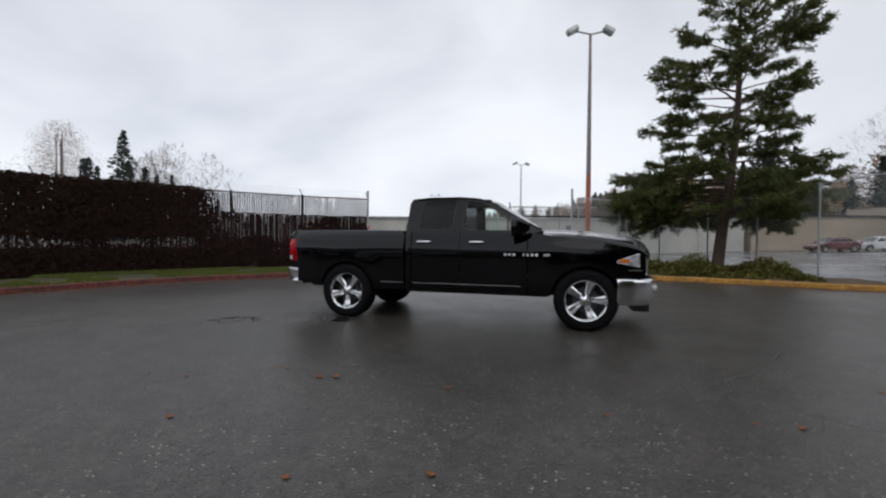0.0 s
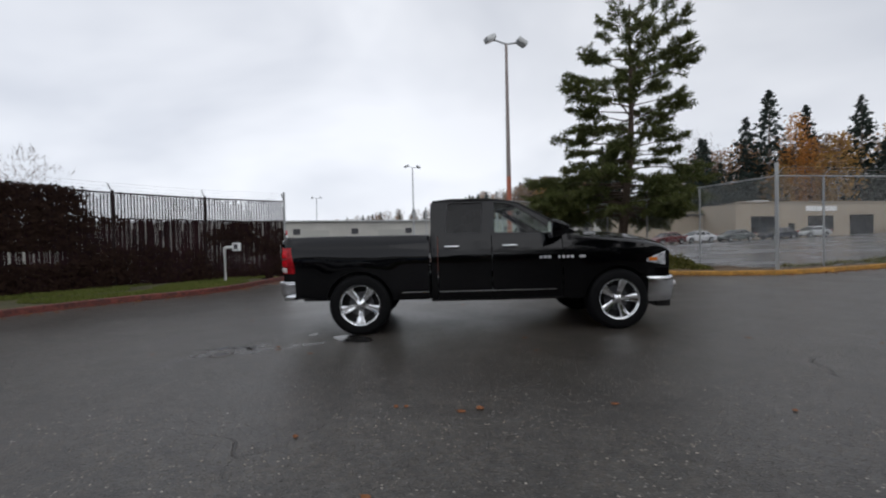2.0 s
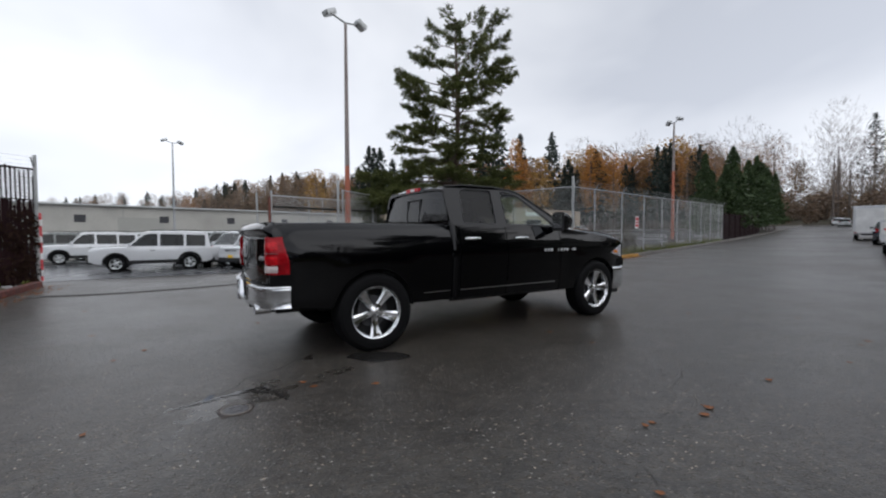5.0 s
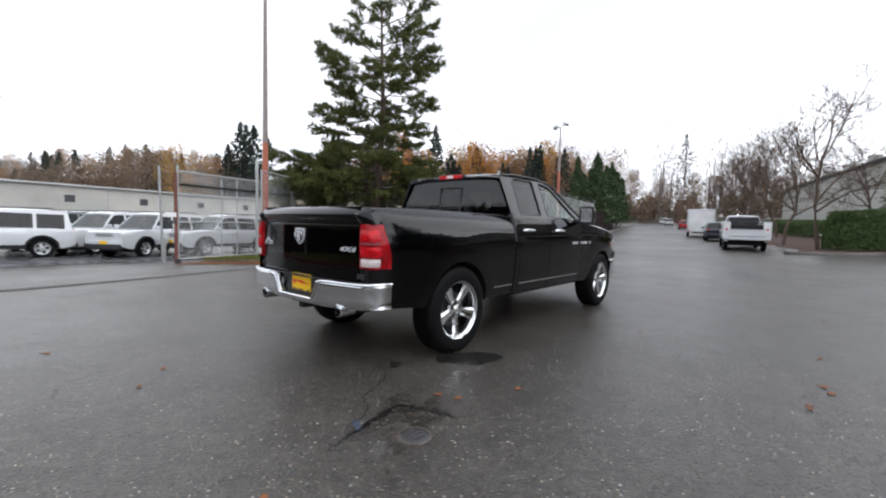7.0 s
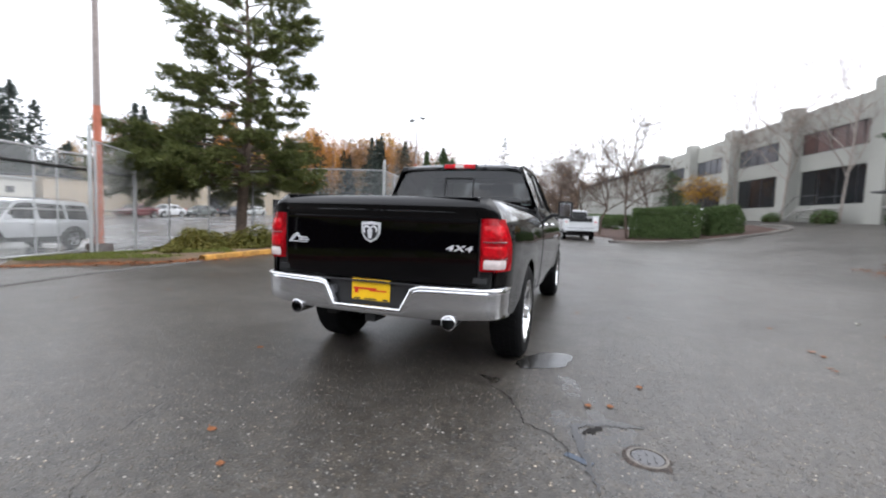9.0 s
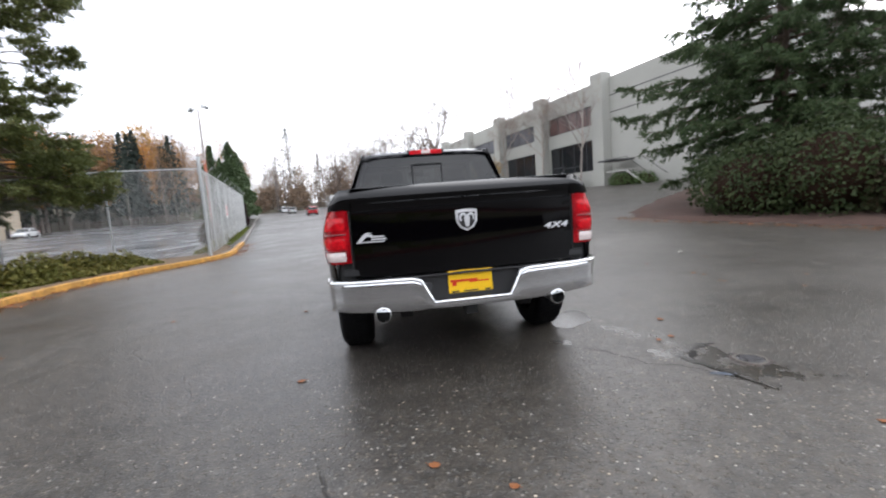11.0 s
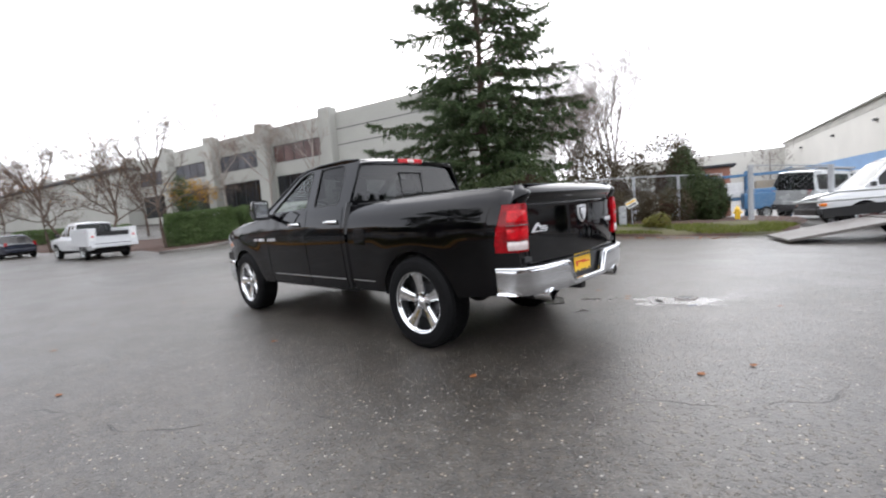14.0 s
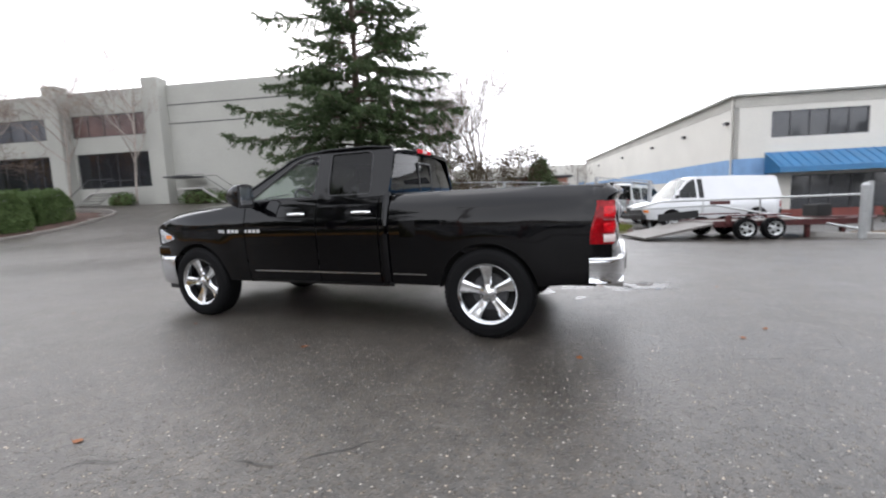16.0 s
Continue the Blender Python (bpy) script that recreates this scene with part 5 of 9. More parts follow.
        part("mirror", box((c[4][0] - 0.12, s * (W + 0.06), interp(0.9, belt) + 0.10), (0.10, 0.18, 0.14), 0.03), paint if kind in ("suv", "sedan") else PLASTIC, car)
        part("headlamp", box((half - 0.11, s * W * 0.68, interp(half - 0.2, belt) - 0.12), (0.12, 0.28, 0.15), 0.04), LAMP_CLEAR, car)
        part("tail_lamp", box((-half + 0.03, s * W * 0.76, 0.88), (0.06, 0.14, 0.26), 0.02), LAMP_RED, car)
    front = [[(c[4][0] + (c[3][0] - c[4][0]) * k + 0.05 * (1 - q * q), q * gy(c[4][1] + (c[3][1] - c[4][1]) * k) * 0.97, c[4][1] + (c[3][1] - c[4][1]) * k) for q in np.linspace(-1, 1, 7)] for k in (0.03, 0.5, 0.98)]
    part("windshield", face_out(grid(front), (0, 0, 0.9)), GLASS_SCREEN, car, smooth_on=True)
    back = [[(c[0][0] + (c[1][0] - c[0][0]) * k, q * gy(c[0][1] + (c[1][1] - c[0][1]) * k) * 0.97, c[0][1] + (c[1][1] - c[0][1]) * k) for q in np.linspace(-1, 1, 5)] for k in (0.0, 0.5, 0.98)]
    if kind == "van":
        part("rear_door", thick(back, lambda p: (1, 0, 0), 0.02), paint, car)
    else:
        part("rear_glass", face_out(grid(back), (0, 0, 0.9)), GLASS_DARK, car)
    part("cabin_inside", box(((c[0][0] + c[4][0]) / 2 - 0.1, 0, (low + c[0][1]) / 2 + 0.1), ((c[4][0] - c[0][0]) * 0.8, W * 1.6, c[0][1] - low - 0.15)), SEAT_GREY, car)
    for x in ((-0.1,) if kind in ("van", "pickup") else (-0.1, -0.95)):
        for s in (1, -1):
            part("seat_back", box((x + (0.55 if kind == "van" else 0.1), s * 0.38, c[0][1] + 0.08), (0.14, 0.48, 0.62), 0.05), SEAT_GREY, car)
    part("front_bumper", box((half - 0.06, 0, low + 0.22), (0.16, W * 1.62, 0.20), 0.05), PLASTIC if kind in ("van", "pickup") else paint, car)
    part("rear_bumper", box((-half + 0.05, 0, low + 0.22), (0.16, W * 1.66, 0.20), 0.05), PLASTIC if kind in ("van", "pickup") else paint, car)
    g = part("grille", box((half - 0.03, 0, interp(half - 0.05, belt) - 0.10), (0.06, W * 0.9, 0.16), 0.02), PLASTIC, car)
    if kind == "suv":
        for k in range(7):
            part("grille_slot", box((half + 0.002, (k - 3) * W * 0.12, interp(half - 0.05, belt) - 0.10), (0.02, 0.035, 0.13), 0.006), paint, g)
    if plate:
        part("front_plate", box((half + 0.03, 0, low + 0.22), (0.012, 0.31, 0.15), 0.003), plate, car, "yellow dealer plate")
    if kind == "suv":
        for s in (1, -1):
            part("rocker_cladding", thick([[(x, s * (yy(x, z) + 0.012), z) for z in (low - 0.02, low + 0.06, low + 0.13)] for x in np.linspace(-wb + arch + 0.02, wb - arch - 0.02, 7)], lambda p: (0, -s, 0), 0.03), PLASTIC, car, "black plastic rocker cladding")
            part("roof_rack", tube([(-1.75, s * (gy(zt) - 0.08), zt + 0.03), (-1.6, s * (gy(zt) - 0.08), zt + 0.07), (0.0, s * (gy(zt) - 0.08), zt + 0.07), (0.15, s * (gy(zt) - 0.08), zt + 0.03)], 0.018, 6), PLASTIC, car)
            for w in (-wb, wb):
                ring = [(w + (arch + 0.025) * math.cos(a), s * (yy(w + arch * math.cos(a), R + arch * math.sin(a)) + 0.006), R + (arch + 0.025) * math.sin(a)) for a in np.linspace(-0.05, math.pi + 0.05, 13)]
                part("arch_moulding", tube(ring, 0.034, 6), PLASTIC, car)
        part("lower_fascia", box((half - 0.02, 0, low + 0.08), (0.20, W * 1.66, 0.20), 0.05), PLASTIC, car, "black lower bumper")
        part("lower_fascia", box((-half + 0.02, 0, low + 0.08), (0.20, W * 1.66, 0.20), 0.05), PLASTIC, car, "black lower bumper")
    for w in (-wb, wb):
        for s in (1, -1):
            wheel = build_wheel_small(car, pose(w, s * (W - 0.125), R), s, R)
    return car


WHEEL_MESH = {}


def build_wheel_small(parent, at, side, R):
    key = (round(R, 3), side)
    if key not in WHEEL_MESH:
        h, rim = 0.11, R * 0.64
        tyre = revolve([(rim, -h), (R - 0.03, -h), (R, -h * 0.6), (R, h * 0.6), (R - 0.03, h), (rim, h)], 28)
        t = mesh_of("tyre", *tyre, True)
        t.materials.append(RUBBER)
        s = side
        disc = revolve([(rim + 0.004, s * h * 0.95), (rim - 0.02, s * h * 0.8), (rim * 0.72, s * h * 0.35), (rim * 0.3, s * h * 0.62), (0.0, s * h * 0.66)], 28)
        d = mesh_of("rim", *disc, True)
        d.materials.append(SILVER_PAINT)
        hole = []
        for k in range(5):
            a = 2 * math.pi * (k + 0.5) / 5
            c, q = math.cos(a), math.sin(a)
            m = Matrix.Rotation(-a, 4, "Y") @ Matrix.Translation((rim * 0.62, s * h * 0.52, 0)) @ Matrix.Diagonal((rim * 0.42, 0.045, rim * 0.36, 1))
            cube = [(x, y, z) for x in (-.5, .5) for y in (-.5, .5) for z in (-.5, .5)]
            hole.append(([m @ Vector(p) for p in cube], [(0, 1, 3, 2), (4, 6, 7, 5), (0, 4, 5, 1), (2, 3, 7, 6), (0, 2, 6, 4), (1, 5, 7, 3)]))
        o = mesh_of("rim_opening", *merge(*hole))
        o.materials.append(UNDER)
        WHEEL_MESH[key] = (t, d, o)
    t, d, o = WHEEL_MESH[key]
    w = part("wheel", t, None, parent, at=at)
    part("rim", d, None, w)
    part("rim_opening", o, None, w)
    return w


def on_land(x, y, heading, dz=0.0):
    return pose(x, y, land(x, y) + dz, 0, 0, heading)


def slope_pose(x, y, heading):
    """A pose that stands on the sloping ground with the given heading in degrees."""
    h = radians(heading)
    f = Vector((math.cos(h), math.sin(h), 0))
    l = Vector((-f.y, f.x, 0))
    dz_f = (land(x + f.x, y + f.y) - land(x - f.x, y - f.y)) / 2
    dz_l = (land(x + l.x * 0.8, y + l.y * 0.8) - land(x - l.x * 0.8, y - l.y * 0.8)) / 1.6
    fx = Vector((f.x, f.y, dz_f)).normalized()
    up = fx.cross(Vector((l.x, l.y, dz_l)).normalized()).normalized()
    ly = up.cross(fx)
    m = Matrix((fx, ly, up)).transposed().to_4x4()
    m.translation = (x, y, land(x, y))
    return m


LOT = "cars in the fenced lot"
build_vehicle("suv", "white boxy suv with dark windows in the lot", "car", slope_pose(-4.15, 17.8, 177), WHITE_PAINT, "suv", LOT)
build_vehicle("suv", "white suv with yellow front plate in the lot", "car", slope_pose(0.53, 17.0, 212), WHITE_PAINT, "suv", LOT, PLATE_YELLOW)
build_vehicle("suv", "white suv with slotted grille in the lot", "car", slope_pose(-0.55, 19.3, 212), WHITE_PAINT, "suv", LOT, PLATE_YELLOW)
build_vehicle("suv", "dark grey-green suv parked among white ones", "car", slope_pose(-1.7, 21.8, 212), GREY_PAINT, "suv", LOT)
build_vehicle("suv", "white suv behind the chain-link gate", "car", slope_pose(3.05, 16.55, 192), WHITE_PAINT, "suv", LOT, PLATE_YELLOW)
build_vehicle("suv", "white suv at the back of the lot", "car", slope_pose(-7.3, 25.2, 190), WHITE_PAINT, "suv", LOT)
build_vehicle("suv", "dark grey suv at the back of the lot", "car", slope_pose(-9.6, 29.0, 190), GREY_PAINT, "suv", LOT)
build_vehicle("suv", "silver suv at the back of the lot", "car", slope_pose(-5.8, 31.5, 190), SILVER_PAINT, "suv", LOT)

STREET_DEG = math.degrees(math.atan2(STREET.y, STREET.x))
KERBSIDE = "vehicles along the street"
pu = build_vehicle("utility_pickup", "white utility pickup parked by the kerb", "pickup truck", slope_pose(24.6, -0.35, STREET_DEG - 3), WHITE_PAINT, "pickup", KERBSIDE)
for s in (1, -1):
    part("service_box", box((-1.82, s * 0.86, 1.08), (2.1, 0.36, 0.86), 0.03), WHITE_PAINT, pu, "white tool locker side")
    part("tool_locker_door", box((-2.876, s * 0.86, 1.16), (0.012, 0.26, 0.50), 0.01), SIGN_WHITE, pu)
    part("warning_label", box((-2.886, s * 0.86, 1.12), (0.006, 0.10, 0.09), 0.002), SIGN_RED, pu)
part("load_bed", box((-1.9, 0, 1.13), (1.9, 1.3, 0.05)), UNDER, pu)
part("bed_back", box((-2.84, 0, 1.24), (0.05, 1.36, 0.20), 0.01), UNDER, pu)
part("step_bumper", box((-2.92, 0, 0.66), (0.20, 2.0, 0.16), 0.02), WHITE_PAINT, pu)
build_vehicle("sedan", "dark blue sedan parked between white vehicles", "car", slope_pose(35.0, 2.4, STREET_DEG - 2), NAVY_PAINT, "sedan", KERBSIDE)
build_vehicle("sedan", "bright red car parked by the kerb", "car", slope_pose(72.0, 12.3, STREET_DEG), RED_PAINT, "sedan", KERBSIDE)
build_vehicle("sedan", "silver sedan far along the street", "car", slope_pose(96.0, 20.3, STREET_DEG), SILVER_PAINT, "sedan", KERBSIDE)
build_vehicle("sedan", "white sedan far along the street", "car", slope_pose(106.0, 23.8, STREET_DEG), WHITE_PAINT, "sedan", KERBSIDE)
build_vehicle("sedan", "grey sedan far along the street", "car", slope_pose(118.0, 27.2, STREET_DEG), GREY_PAINT, "sedan", KERBSIDE)


def build_box_trailer():
    t = thing("box_trailer", "white enclosed box trailer parked by the kerb", "trailer", slope_pose(43.0, 5.0, STREET_DEG - 2), KERBSIDE)
    part("box_body", box((0, 0, 1.55), (5.2, 2.2, 2.1), 0.06), WHITE_PAINT, t)
    part("rear_door", box((-2.61, 0, 1.5), (0.03, 1.9, 1.8), 0.01), SIGN_WHITE, t)
    part("chassis", box((0.3, 0, 0.46), (6.2, 1.3, 0.12), 0.01), UNDER, t)
    for x in (-0.4, 0.4):
        for s in (1, -1):
            build_wheel_small(t, pose(x, s * 1.0, 0.345), s, 0.345)
    for s in (1, -1):
        part("tail_lamp", box((-2.62, s * 0.95, 0.62), (0.03, 0.14, 0.10), 0.01), LAMP_RED, t)


build_box_trailer()

# cars by the beige building
for x, y, p, lab in ((31.1, 45.3, WHITE_PAINT, "white"), (36.6, 46.3, GREY_PAINT, "dark grey"), (27.0, 44.4, MAROON_PAINT, "dark red"), (43.0, 47.5, NAVY_PAINT, "dark blue"), (64.5, 51.6, WHITE_PAINT, "white"), (48.5, 48.7, SILVER_PAINT, "silver")):
    build_vehicle("sedan", lab + " car parked before the beige building", "car", slope_pose(x, y, 192 + RNG.uniform(-6, 6)), p, "sedan", "cars by the beige building")

# cargo van and the car trailer to the south
van = build_vehicle("cargo_van", "white windowless cargo van beside the trailer", "van", slope_pose(-6.3, -16.2, 22), WHITE_PAINT, "van")
part("grille", box((2.76, 0, 0.80), (0.10, 1.46, 0.26), 0.03), PLASTIC, van, "black grille")
for s in (1, -1):
    part("headlamp", box((2.72, s * 0.74, 0.88), (0.14, 0.26, 0.13), 0.03), LAMP_CLEAR, van)
    part("turn_lamp", box((2.70, s * 0.78, 0.74), (0.16, 0.30, 0.10), 0.02), LAMP_AMBER, van, "amber turn lamp")
part("lower_bumper", box((2.80, 0, 0.52), (0.16, 1.86, 0.22), 0.05), PLASTIC, van, "dark plastic bumper")
pv = build_vehicle("passenger_van", "pale silver passenger van behind the chain-link fence", "van", slope_pose(-4.1, -21.6, 238) @ Matrix.Diagonal((1.05, 1.1, 1.2, 1)), SILVER_PAINT, "suv")
part("ladder_rack", tube([(-1.9, -0.6, 1.78), (0.2, -0.6, 1.80), (0.2, 0.6, 1.80), (-1.9, 0.6, 1.78)], 0.03, 6, True), GALV, pv)


def build_car_trailer():
    t = thing("car_trailer", "dark red flatbed car trailer with lowered ramp", "trailer", slope_pose(-6.2, -10.3, 197))
    part("deck", box((0.75, 0, 0.45), (3.6, 2.0, 0.07), 0.01), DECK, t)
    for s in (1, -1):
        part("side_rail", box((0.75, s * 1.0, 0.43), (3.7, 0.06, 0.16), 0.01), TRAILER_RED, t)
        part("fender", box((0.0, s * 1.13, 0.66), (1.55, 0.26, 0.04), 0.015), TRAILER_RED, t)
        for x in (-0.36, 0.36):
            w = build_wheel_small(t, pose(x, s * 1.14, 0.295), s, 0.295)
        part("fender_end", box((-0.79, s * 1.13, 0.54), (0.04, 0.26, 0.24), 0.01), TRAILER_RED, t)
    part("ramp", box((-0.95, 0, 0), (1.9, 1.95, 0.06), 0.01), DECK, t, at=Matrix.Translation((-1.05, 0, 0.43)) @ Matrix.Rotation(radians(-11), 4, "Y"))
    part("ramp_side", box((-0.1, 0.95, 0.2), (1.25, 0.03, 0.24), 0.01), UNDER, t, at=Matrix.Translation((-1.05, 0, 0.44)) @ Matrix.Rotation(radians(-5), 4, "Y"))
    part("tongue", tube([(2.5, 0.8, 0.48), (3.9, 0, 0.48), (2.5, -0.8, 0.48)], 0.05, 8), TRAILER_RED, t)
    part("jack", cyl((3.8, 0, 0.02), (3.8, 0, 0.85), 0.04), STEEL_DARK, t)
    part("winch_box", box((2.3, 0, 0.72), (0.4, 0.6, 0.35), 0.04), UNDER, t)
    for x in (1.4, 2.3):
        part("support_leg", box((x, -0.9, 0.24), (0.1, 0.1, 0.46)), TRAILER_RED, t)


build_car_trailer()

# ---------------------------------------------------------------- kerbs, beds, fences
def ribbon(points, w, h, z_of=land, lift=0.0):
    """A kerb-like bar along a line of (x, y)."""
    rows = []
    n = len(points)
    for i, (x, y) in enumerate(points):
        a, b = points[max(i - 1, 0)], points[min(i + 1, n - 1)]
        d = Vector((b[0] - a[0], b[1] - a[1])).normalized()
        l = Vector((-d.y, d.x))
        z = z_of(x, y) + lift
        rows.append([(x + l.x * o, y + l.y * o, z + q) for o, q in ((-w / 2, -0.05), (-w / 2 + 0.01, h - 0.02), (-w / 2 + 0.03, h), (w / 2 - 0.03, h), (w / 2 - 0.01, h - 0.02), (w / 2, -0.05))])
    return grid(rows)


def kerb(name, points, material, label, n=6, cut=1.8, parent=None):
    """A kerb in lengths with open joints, each a piece of its own."""
    line = curve2(points, n)
    top = thing(name, label, "kerb", kind="structure")
    run, piece, d = [], [line[0]], 0.0
    for a, b in zip(line, line[1:]):
        piece.append(b)
        d += math.hypot(b[0] - a[0], b[1] - a[1])
        if d > cut:
            run.append(piece)
            piece, d = [(b[0] + (b[0] - a[0]) * 0.02, b[1] + (b[1] - a[1]) * 0.02)], 0.0
    if len(piece) > 1:
        run.append(piece)
    for pc in run:
        if len(pc) > 1:
            part("kerb_stone", ribbon(pc, 0.16, 0.14), material, top)
    return line


def bed(name, ring, material, label, rise=0.10, cell=0.35, bumps=0.06, category="planting bed"):
    """A low mound of soil or turf inside a ring."""
    xs = [p[0] for p in ring]
    ys = [p[1] for p in ring]
    nx, ny = max(2, int((max(xs) - min(xs)) / cell)), max(2, int((max(ys) - min(ys)) / cell))
    index, verts, faces = {}, [], []
    edge = [(x1 + (x2 - x1) * q, y1 + (y2 - y1) * q) for (x1, y1), (x2, y2) in zip(ring, ring[1:] + ring[:1]) for n in [max(1, int(math.hypot(x2 - x1, y2 - y1) / 0.3))] for q in [k / n for k in range(n)]]
    for i in range(nx + 1):
        for j in range(ny + 1):
            x, y = min(xs) + (max(xs) - min(xs)) * i / nx, min(ys) + (max(ys) - min(ys)) * j / ny
            if inside(x, y, ring):
                index[i, j] = len(verts)
                e = min(math.hypot(x - px, y - py) for px, py in edge)
                verts.append((x, y, land(x, y) - 0.03 + (rise + 0.03 + bumps * noise.noise((x * 0.9, y * 0.9, 3.1))) * smooth(e, 0.0, 0.45)))
    for (i, j), a in index.items():
        if any((i + u, j + v) not in index for u in (-1, 0, 1) for v in (-1, 0, 1)):
            x, y, _ = verts[a]
            verts[a] = (x, y, land(x, y) - 0.06)
    for (i, j), a in index.items():
        q = [index.get((i + 1, j)), index.get((i + 1, j + 1)), index.get((i, j + 1))]
        if None not in q:
            faces.append((a, *q))
        elif q[0] is not None and q[1] is not None:
            faces.append((a, q[0], q[1]))
        elif q[1] is not None and q[2] is not None:
            faces.append((a, q[1], q[2]))
    ob = part(name, (verts, faces), material, smooth_on=True)
    return tagged(ob, label, category, kind="structure")


KERB_W = [(-15.5, -12.0), (-12.2, -5.5), (-10.0, -1.0), (-9.2, 1.4), (-8.3, 3.1), (-7.3, 4.3), (-6.7, 5.5), (-6.45, 7.2), (-6.35, 9.0)]
FENCE_W = [(-6.4, 9.3), (-8.6, 8.0), (-10.2, 6.0), (-11.6, 3.8), (-12.8, 1.4), (-15.2, -4.0), (-18.5, -11.0)]
kerb("kerb_west", KERB_W[:], KERB_RED, "worn red-painted concrete kerb along the grass")
bed("verge_west", [(x - 0.05, y + 0.02) for x, y in KERB_W] + [(x - 1.2, y + 0.4) for x, y in FENCE_W], TURF, "grass verge before the slatted fence", 0.09)
KERB_E = [(2.2, 7.35), (3.6, 7.55), (5.2, 7.5), (6.6, 7.0), (8.0, 6.25), (9.4, 5.85), (10.6, 5.95), (12.2, 6.35), (15.0, 6.95), (21.0, 8.5), (36.0, 12.4), (60.0, 18.6), (100.0, 28.5), (170.0, 46.0)]
kerb("kerb_east", KERB_E[:9], KERB_YELLOW, "worn yellow-painted kerb round the tree bed")
kerb("kerb_street_north", KERB_E[8:], CONCRETE_DAMP, "grey concrete kerb along the street", cut=6.0)
bed("tree_bed", [(1.2, 7.6)] + [(x, y + 0.06) for x, y in KERB_E[:9]] + [(16.0, 8.4), (12.0, 7.6), (10.6, 7.4), (9.9, 9.4), (9.2, 12.6), (5.0, 13.0), (2.6, 12.2), (-0.4, 10.9), (-0.6, 9.9)], SOIL, "leaf-strewn soil bed under the pine", 0.11)
bed("verge_north", [(14.0, 7.2), (21.0, 8.8), (36.0, 12.6), (60.0, 18.8), (60.0, 21.0), (36.0, 14.6), (21.0, 10.6), (14.0, 8.4)], TURF, "thin grass verge along the fence", 0.09, 0.6)
KERB_H = [(20.7, -2.5), (21.4, -3.9), (22.4, -6.2), (23.6, -9.5), (25.4, -12.4), (28.0, -13.6), (31.5, -13.2)]
kerb("kerb_hedge", KERB_H, CONCRETE_DAMP, "damp concrete kerb round the hedge bed")
bed("hedge_bed", KERB_H + [(33.0, -11.0), (36.0, -6.0), (60.0, -1.0), (60.0, 5.2), (40.0, 1.6), (27.0, -1.6), (25.0, -2.3)], MULCH, "red-brown mulch bed with hedge and trees", 0.13, 0.6)
SOUTH = [(18.5, -20.0), (16.5, -15.0), (14.2, -11.3), (11.4, -9.7), (8.4, -9.3), (5.7, -10.1), (3.0, -10.7), (0.0, -10.9), (-2.4, -10.7), (-3.6, -11.3), (-4.2, -13.0)]
bed("south_bed", SOUTH + [(-4.0, -19.0), (6.0, -23.5), (18.0, -22.0)], MULCH, "mulch and leaf litter bed under the spruce", 0.10, 0.45)
bed("south_verge", [(2.6, -10.9), (0.0, -11.0), (-2.3, -10.8), (-3.4, -11.3), (-3.9, -13.0), (-3.6, -14.6), (2.6, -13.6)], TURF, "rough grass verge by the hydrant", 0.13, 0.4)
bed("corner_verge", [(-8.0, -10.4), (-9.2, -9.6), (-12.5, -9.0), (-13.0, -11.6), (-9.0, -11.8)], SOIL, "leaf-strewn corner bed by the gate post", 0.10, 0.4)
kerb("kerb_south", [(-7.9, -10.2), (-9.2, -9.5), (-12.5, -8.9)], CONCRETE, "low concrete kerb by the gate post", cut=1.5)
kerb("gutter_track", [(-6.2, 6.6), (-4.6, 6.2), (-2.6, 6.5), (-0.4, 7.05), (1.2, 7.25), (2.4, 7.35)], TRACK, "shallow gate track set in the asphalt", cut=2.5)
for ob in list(bpy.data.objects["gutter_track"].children):
    ob.data.transform(Matrix.Diagonal((1, 1, 0.18, 1)))


def chain_link(p0, p1, height, z0, z1, pitch=0.075, w=0.0045):
    """Crossing wires between two posts; each wire a thin three-sided bar."""
    p0, p1 = Vector((*p0, z0)), Vector((*p1, z1))
    length = (p1 - p0).length
    d = (p1 - p0) / length
    side = Vector((-d.y, d.x, 0)).normalized()
    verts, faces = [], []
    k = -height
    while k < length:
        for sgn in (1, -1):
            a, b = k, k + height
            za, zb = 0.0, height
            if a < 0:
                za, a = -a, 0.0
            if b > length:
                zb, b = height - (b - length), length
            if sgn < 0:
                za, zb = height - za, height - zb
            q, r = p0 + d * a + Vector((0, 0, za)), p0 + d * b + Vector((0, 0, zb))
            along_ = (r - q).normalized()
            up = along_.cross(side)
            n = len(verts)
            for e in (q, r):
                verts += [e + up * w, e - up * w * 0.6 + side * w, e - up * w * 0.6 - side * w]
            faces += [(n, n + 3, n + 4, n + 1), (n + 1, n + 4, n + 5, n + 2), (n + 2, n + 5, n + 3, n)]
        k += pitch * 1.414
    return verts, faces


